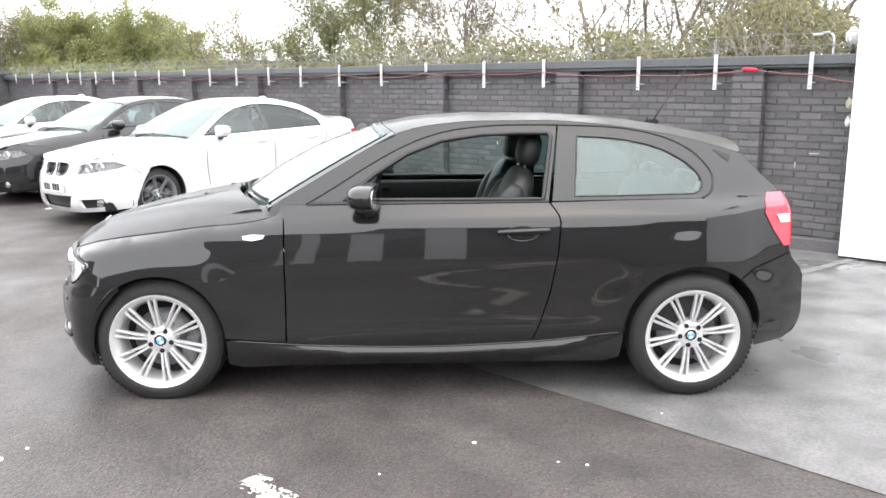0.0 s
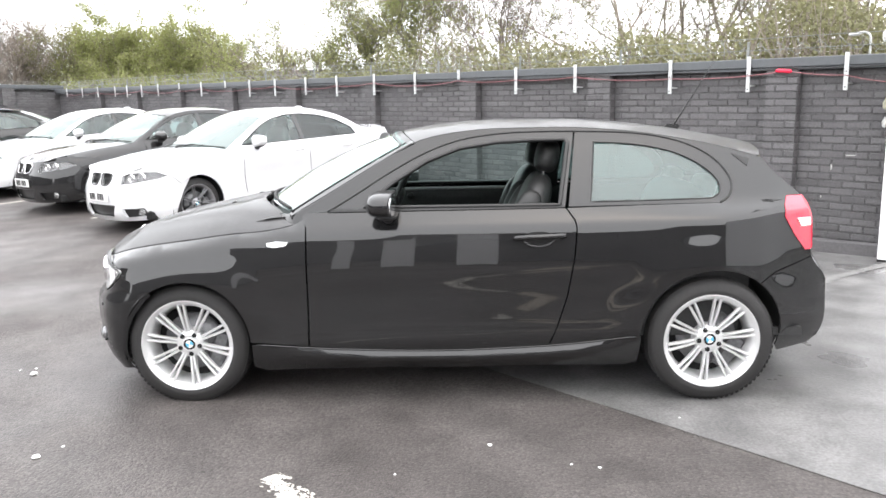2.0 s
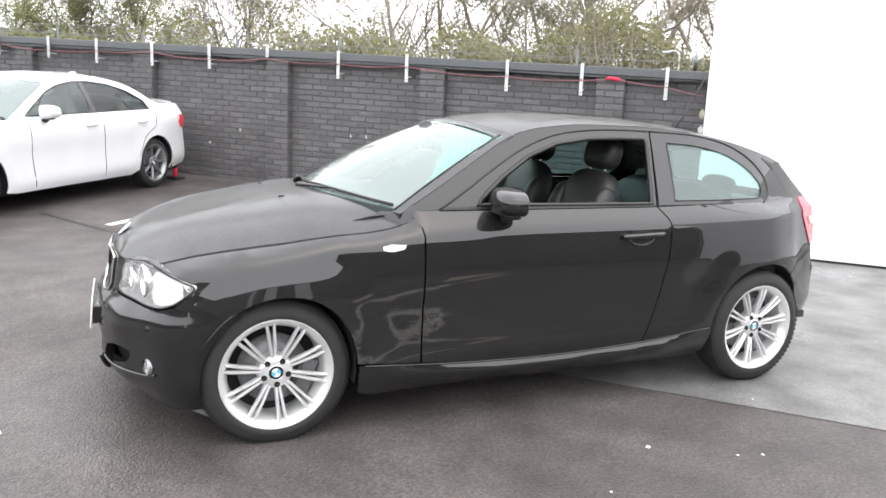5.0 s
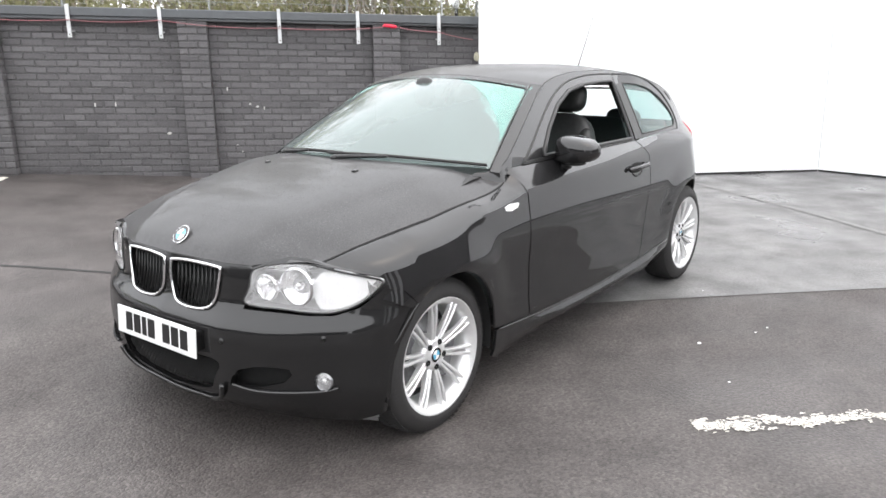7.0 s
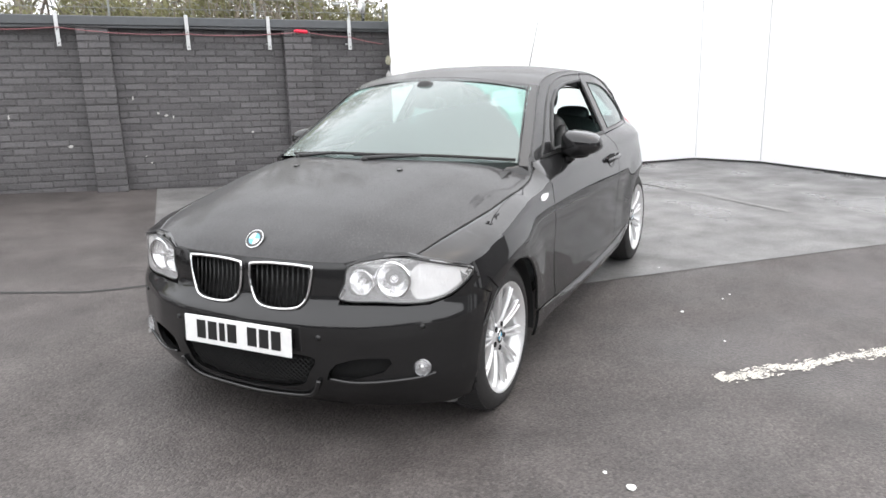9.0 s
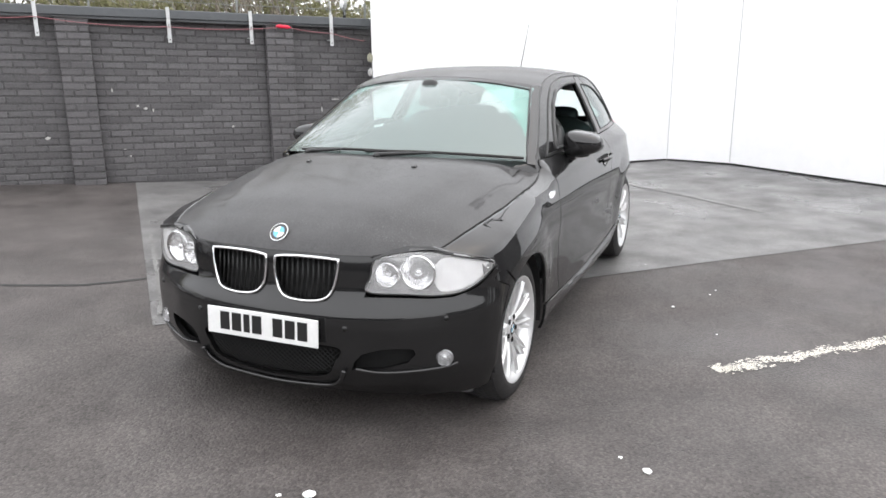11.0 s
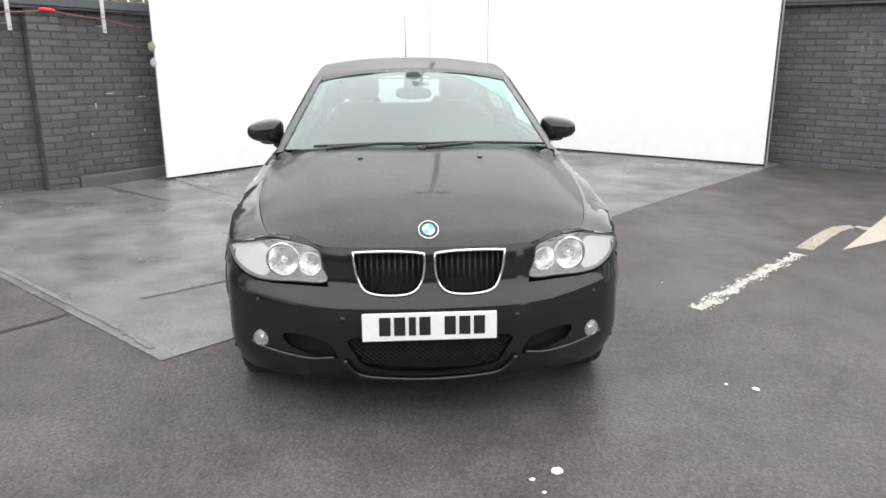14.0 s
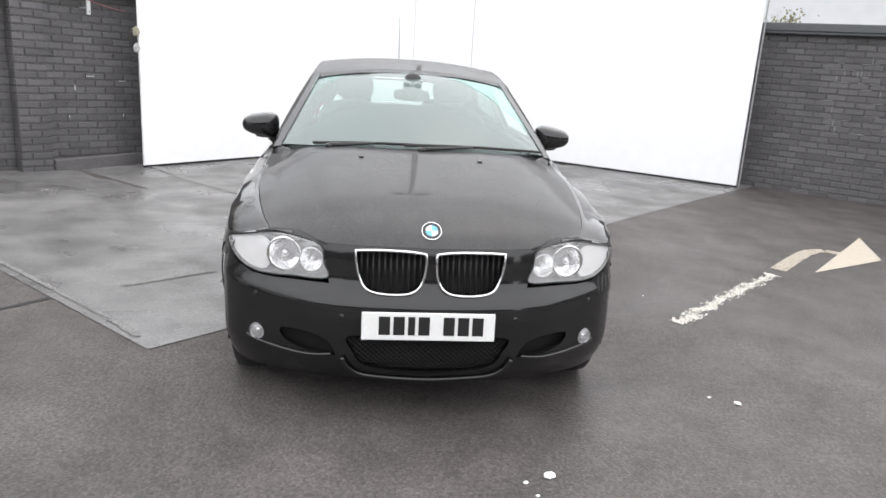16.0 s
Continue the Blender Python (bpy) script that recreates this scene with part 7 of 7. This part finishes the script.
tree("tree", 4.1, 11.4, 8.3, 1.1, LEAF_G, BARK, 15300, "tall tree with sparse dull green leaves behind the wall", 3, stems=4, size=0.041)
tree("tree", 5.7, 9.9, 9.0, 1.0, LEAF, BARK, 20400, "tall tree with many thin stems and young leaves", 4, stems=5, size=0.041)
tree("tree", 7.3, 8.9, 9.2, 1.1, LEAF_G, BARK, 20400, "tall tree with many thin stems and dull leaves", 5, stems=5, size=0.041)
tree("tree", 9.7, 7.6, 9.0, 1.2, LEAF, BARK, 15300, "tall tree in young leaf behind the boards", 6, stems=4, size=0.041)
tree("tree", -12.1, 23.6, 5.5, 1.9, LEAF_B, BARK, 90000, "broad rounded willow in yellow-green leaf", 7, stems=8, low=0.1, size=0.052)
tree("tree", -9.94, 23.0, 5.0, 1.9, LEAF_B, BARK, 80000, "broad rounded willow in yellow-green leaf", 8, stems=8, low=0.1, size=0.052)
tree("tree", -14.5, 24.1, 5.1, 1.7, LEAF, BARK, 37400, "broad rounded willow in young leaf", 9, stems=8, low=0.1, size=0.052)
tree("tree", -6.8, 21.6, 4.3, 1.2, BUD, BARK_D, 5100, "low bare shrub with brown buds", 10, stems=5, low=0.1, size=0.054)
for k, (x, y) in enumerate(((-15.9, 21.8), (-17.8, 20.4), (-16.3, 23.5), (-19.5, 20.9), (-18.4, 22.9))):
    tree("tree", x, y, 5.6, 0.5, BUD, BARK, 2600, "bare greyish poplar thicket at the far end", 30 + k, stems=7, low=0.1, size=0.068)
tree("tree", 9.2, -7.4, 2.6, 1.1, LEAF_G, BARK_D, 10200, "dark leafy shrub behind the side wall", 44, stems=4, low=0.1, size=0.054)


def hedge(name, u0, u1, v, depth, top, count, material, label, seed):
    """Scrub behind the wall: twigs and small leaves with an uneven top."""
    rnd = random.Random(seed)
    thing = empty(name, SITE)
    lv, lf, tv, tf = [], [], [], []
    for _ in range(count):
        u = rnd.uniform(u0, u1)
        h = RISE * u + top * (0.72 + 0.3 * noise.noise(Vector((u * 0.7, seed, 0))) + 0.16 * noise.noise(Vector((u * 2.9, seed, 3))))
        z = h * (1 - rnd.random() ** 2 * 0.6)
        p = Vector((u, v - rnd.uniform(0, depth), z + rnd.gauss(0, 0.08)))
        a = Vector((rnd.uniform(-1, 1), rnd.uniform(-1, 1), rnd.uniform(-0.6, 1))).normalized()
        b = a.orthogonal().normalized()
        l = rnd.uniform(0.03, 0.075)
        k = len(lv)
        lv.extend((p, p + a * l * 0.5 + b * l * 0.4, p + a * l, p + a * l * 0.5 - b * l * 0.4))
        lf.extend(((k, k + 1, k + 2), (k, k + 2, k + 3)))
        if rnd.random() < 0.035:
            k = len(tv)
            q = Vector((u + rnd.uniform(-0.4, 0.4), p.y, z - rnd.uniform(0.5, 1.2)))
            vv, ff = tube([q, q.lerp(p, 0.5) + Vector((rnd.uniform(-0.1, 0.1), 0, 0.05)), p + Vector((0, 0, 0.15))], [0.012, 0.008, 0.004], 4)
            tv.extend(vv)
            tf.extend(tuple(k + i for i in qq) for qq in ff)
    tagged(part("foliage", mesh_of("foliage", lv, lf, material), None, thing), kind="stuff")
    part("twigs", mesh_of("twigs", tv, tf, BARK), None, thing)
    return tagged(thing, label, "hedge", kind="stuff")


hedge("hedge", -3.0, 6.0, -0.5, 2.0, 3.1, 40000, LEAF_G, "tangled scrub and ivy behind the brick wall", 5)
hedge("hedge", 5.0, 14.0, -0.8, 2.0, 2.65, 16000, LEAF, "low green scrub behind the brick wall", 6)
hedge("hedge", 14.0, 30.0, -1.0, 2.5, 2.95, 14000, LEAF_B, "low yellow-green scrub behind the far wall", 7)

# low flat-roofed shed far behind the wall
shed = empty("warehouse", Matrix.Translation((-12, 47, 0.0)) @ pose(0, 0, 0, 0, 0, 12))
part("wall", boxm((-9, 0, -0.2), (9, 12, 4.5)), mat("shed_cladding", (0.3, 0.31, 0.32), 0.6, grain=0.1, stain=0.3), shed)
part("roof", boxm((-9.3, -0.3, 4.5), (9.3, 12.3, 4.9), 0.03), mat("dark_felt_roof", (0.09, 0.09, 0.1), 0.8, grain=0.2), shed)
tagged(shed, "low grey warehouse with a dark flat roof", "building")
# pale building beyond the side wall
hall = empty("pale_hall", Matrix.Translation((21.5, -15.0, 0)) @ pose(0, 0, 0, 0, 0, -30))
part("wall", boxm((0, -9, 0), (10, 5, 5.0)), mat("pale_render", (0.62, 0.63, 0.65), 0.7, grain=0.05, stain=0.2), hall)
part("roof", boxm((-0.2, -9.2, 5.0), (10.2, 5.2, 5.25), 0.02), mat("grey_roof_sheet", (0.4, 0.41, 0.42), 0.6, grain=0.1), hall)
part("downpipe", boxm((-0.06, 4.6, 0), (0.0, 4.7, 5.0)), BOARD_EDGE, hall)
tagged(hall, "plain pale rendered hall beyond the yard wall", "building")

# twin-headed lamp post standing beyond the boards
post = empty("street_lamp", Matrix.Translation((8.6, -0.8, 0.0)))
tube_part("column", [(0, 0, 0), (0, 0, 5), (0, 0, 10.3)], [0.085, 0.065, 0.045], CABLE_D, post, 12)
tube_part("cross_arm", [(0, -0.3, 10.25), (0, 0.3, 10.25)], 0.04, CABLE_D, post, 8)
for y in (-0.3, 0.3):
    part("lamp_head", boxm((-0.22, y - 0.18, 9.75), (0.22, y + 0.18, 10.4), 0.06, 2), CABLE_D, post)
tube_part("side_arm", [(0, 0, 9.2), (0, -0.2, 9.25), (0, -0.38, 9.2)], 0.03, CABLE_D, post, 8)
part("small_head", boxm((-0.12, -0.55, 9.1), (0.12, -0.3, 9.2), 0.03, 2), CABLE_D, post)
tagged(post, "tall dark twin-headed lamp post beyond the boards", "street lamp")

# fittings on top of the long wall beside the boards
neck = [(-0.10, -0.2, WALL_TOP + 0.09), (-0.10, -0.2, WALL_TOP + 0.24), (-0.085, -0.2, WALL_TOP + 0.30), (-0.04, -0.2, WALL_TOP + 0.325), (0.03, -0.2, WALL_TOP + 0.32)]
lamp = empty("wall_lamp", SITE)
tube_part("swan_neck", smooth3(neck), 0.011, GALV, lamp, 8)
part("head", mesh_of("head", *ellipsoid((0.05, -0.2, WALL_TOP + 0.312), (0.05, 0.03, 0.018), 2.2, 10), GALV, True), None, lamp)
tagged(lamp, "small grey swan-neck lamp standing on the wall", "lamp")
flood = empty("floodlight", SITE)
tube_part("stub", [(-0.28, -0.2, WALL_TOP + 0.09), (-0.28, -0.2, WALL_TOP + 0.2)], 0.02, CABLE_D, flood, 8)
part("lamp_body", mesh_of("lamp_body", *ellipsoid((-0.27, -0.2, WALL_TOP + 0.28), (0.045, 0.05, 0.085), 2.4, 10), GALV, True), None, flood)
part("lamp_glass", mesh_of("lamp_glass", *ellipsoid((-0.24, -0.17, WALL_TOP + 0.27), (0.03, 0.03, 0.06), 2.2, 8), LENSWHITE, True), None, flood)
tagged(flood, "grey floodlight on a short black stub on the wall", "lamp")

# ---------------------------------------------------------------- brick walls, last
brick_wall("wall_1", -1.2, FAR_U, WALL_TOP, SITE, PIERS, (-0.4, 2.9), "long black-painted brick yard wall with piers and grey coping", 1, RISE)
brick_wall("wall_2", -0.1, 12.0, WALL_TOP + RISE * FAR_U + 0.12, far_wall_mat, [(2.3 * i + 1.2, 2.3 * i + 1.53) for i in range(4)], (50, 51), "black-painted brick wall closing the far end of the yard", 2)
W3 = Matrix(((0.70, -0.714, 0, 5.2), (0.714, 0.70, 0, -4.08), (0, 0, 1, 0), (0, 0, 0, 1)))
brick_wall("wall_3", -9.0, 0.3, WALL_TOP + 0.10, W3, [], (50, 51), "black-painted brick wall beside the white boards", 3)

# bared pale joints on the wall beside the boards
SCUFF = mat("worn_grey_joint", (0.27, 0.265, 0.26), 0.9, grain=0.3)
r = random.Random(8)
for k in range(34):
    course = r.randint(15, 26)
    x, z = -1.8 - abs(r.gauss(0.25, 0.4)), -0.3 + course * COURSE - 0.0055
    if k % 3 == 0:
        bm = boxm((x, -0.004, z), (x + 0.008, 0.0045, z + COURSE), 0.001)
    else:
        bm = boxm((x, -0.004, z - 0.004), (x + r.uniform(0.06, 0.2), 0.0045, z + 0.004), 0.001)
    ob = part("paint_chip", bm, SCUFF)
    ob.matrix_world = W3
    tagged(ob, "pale mortar joint bared in the black wall paint", "paint chip", group="chips in the wall paint")
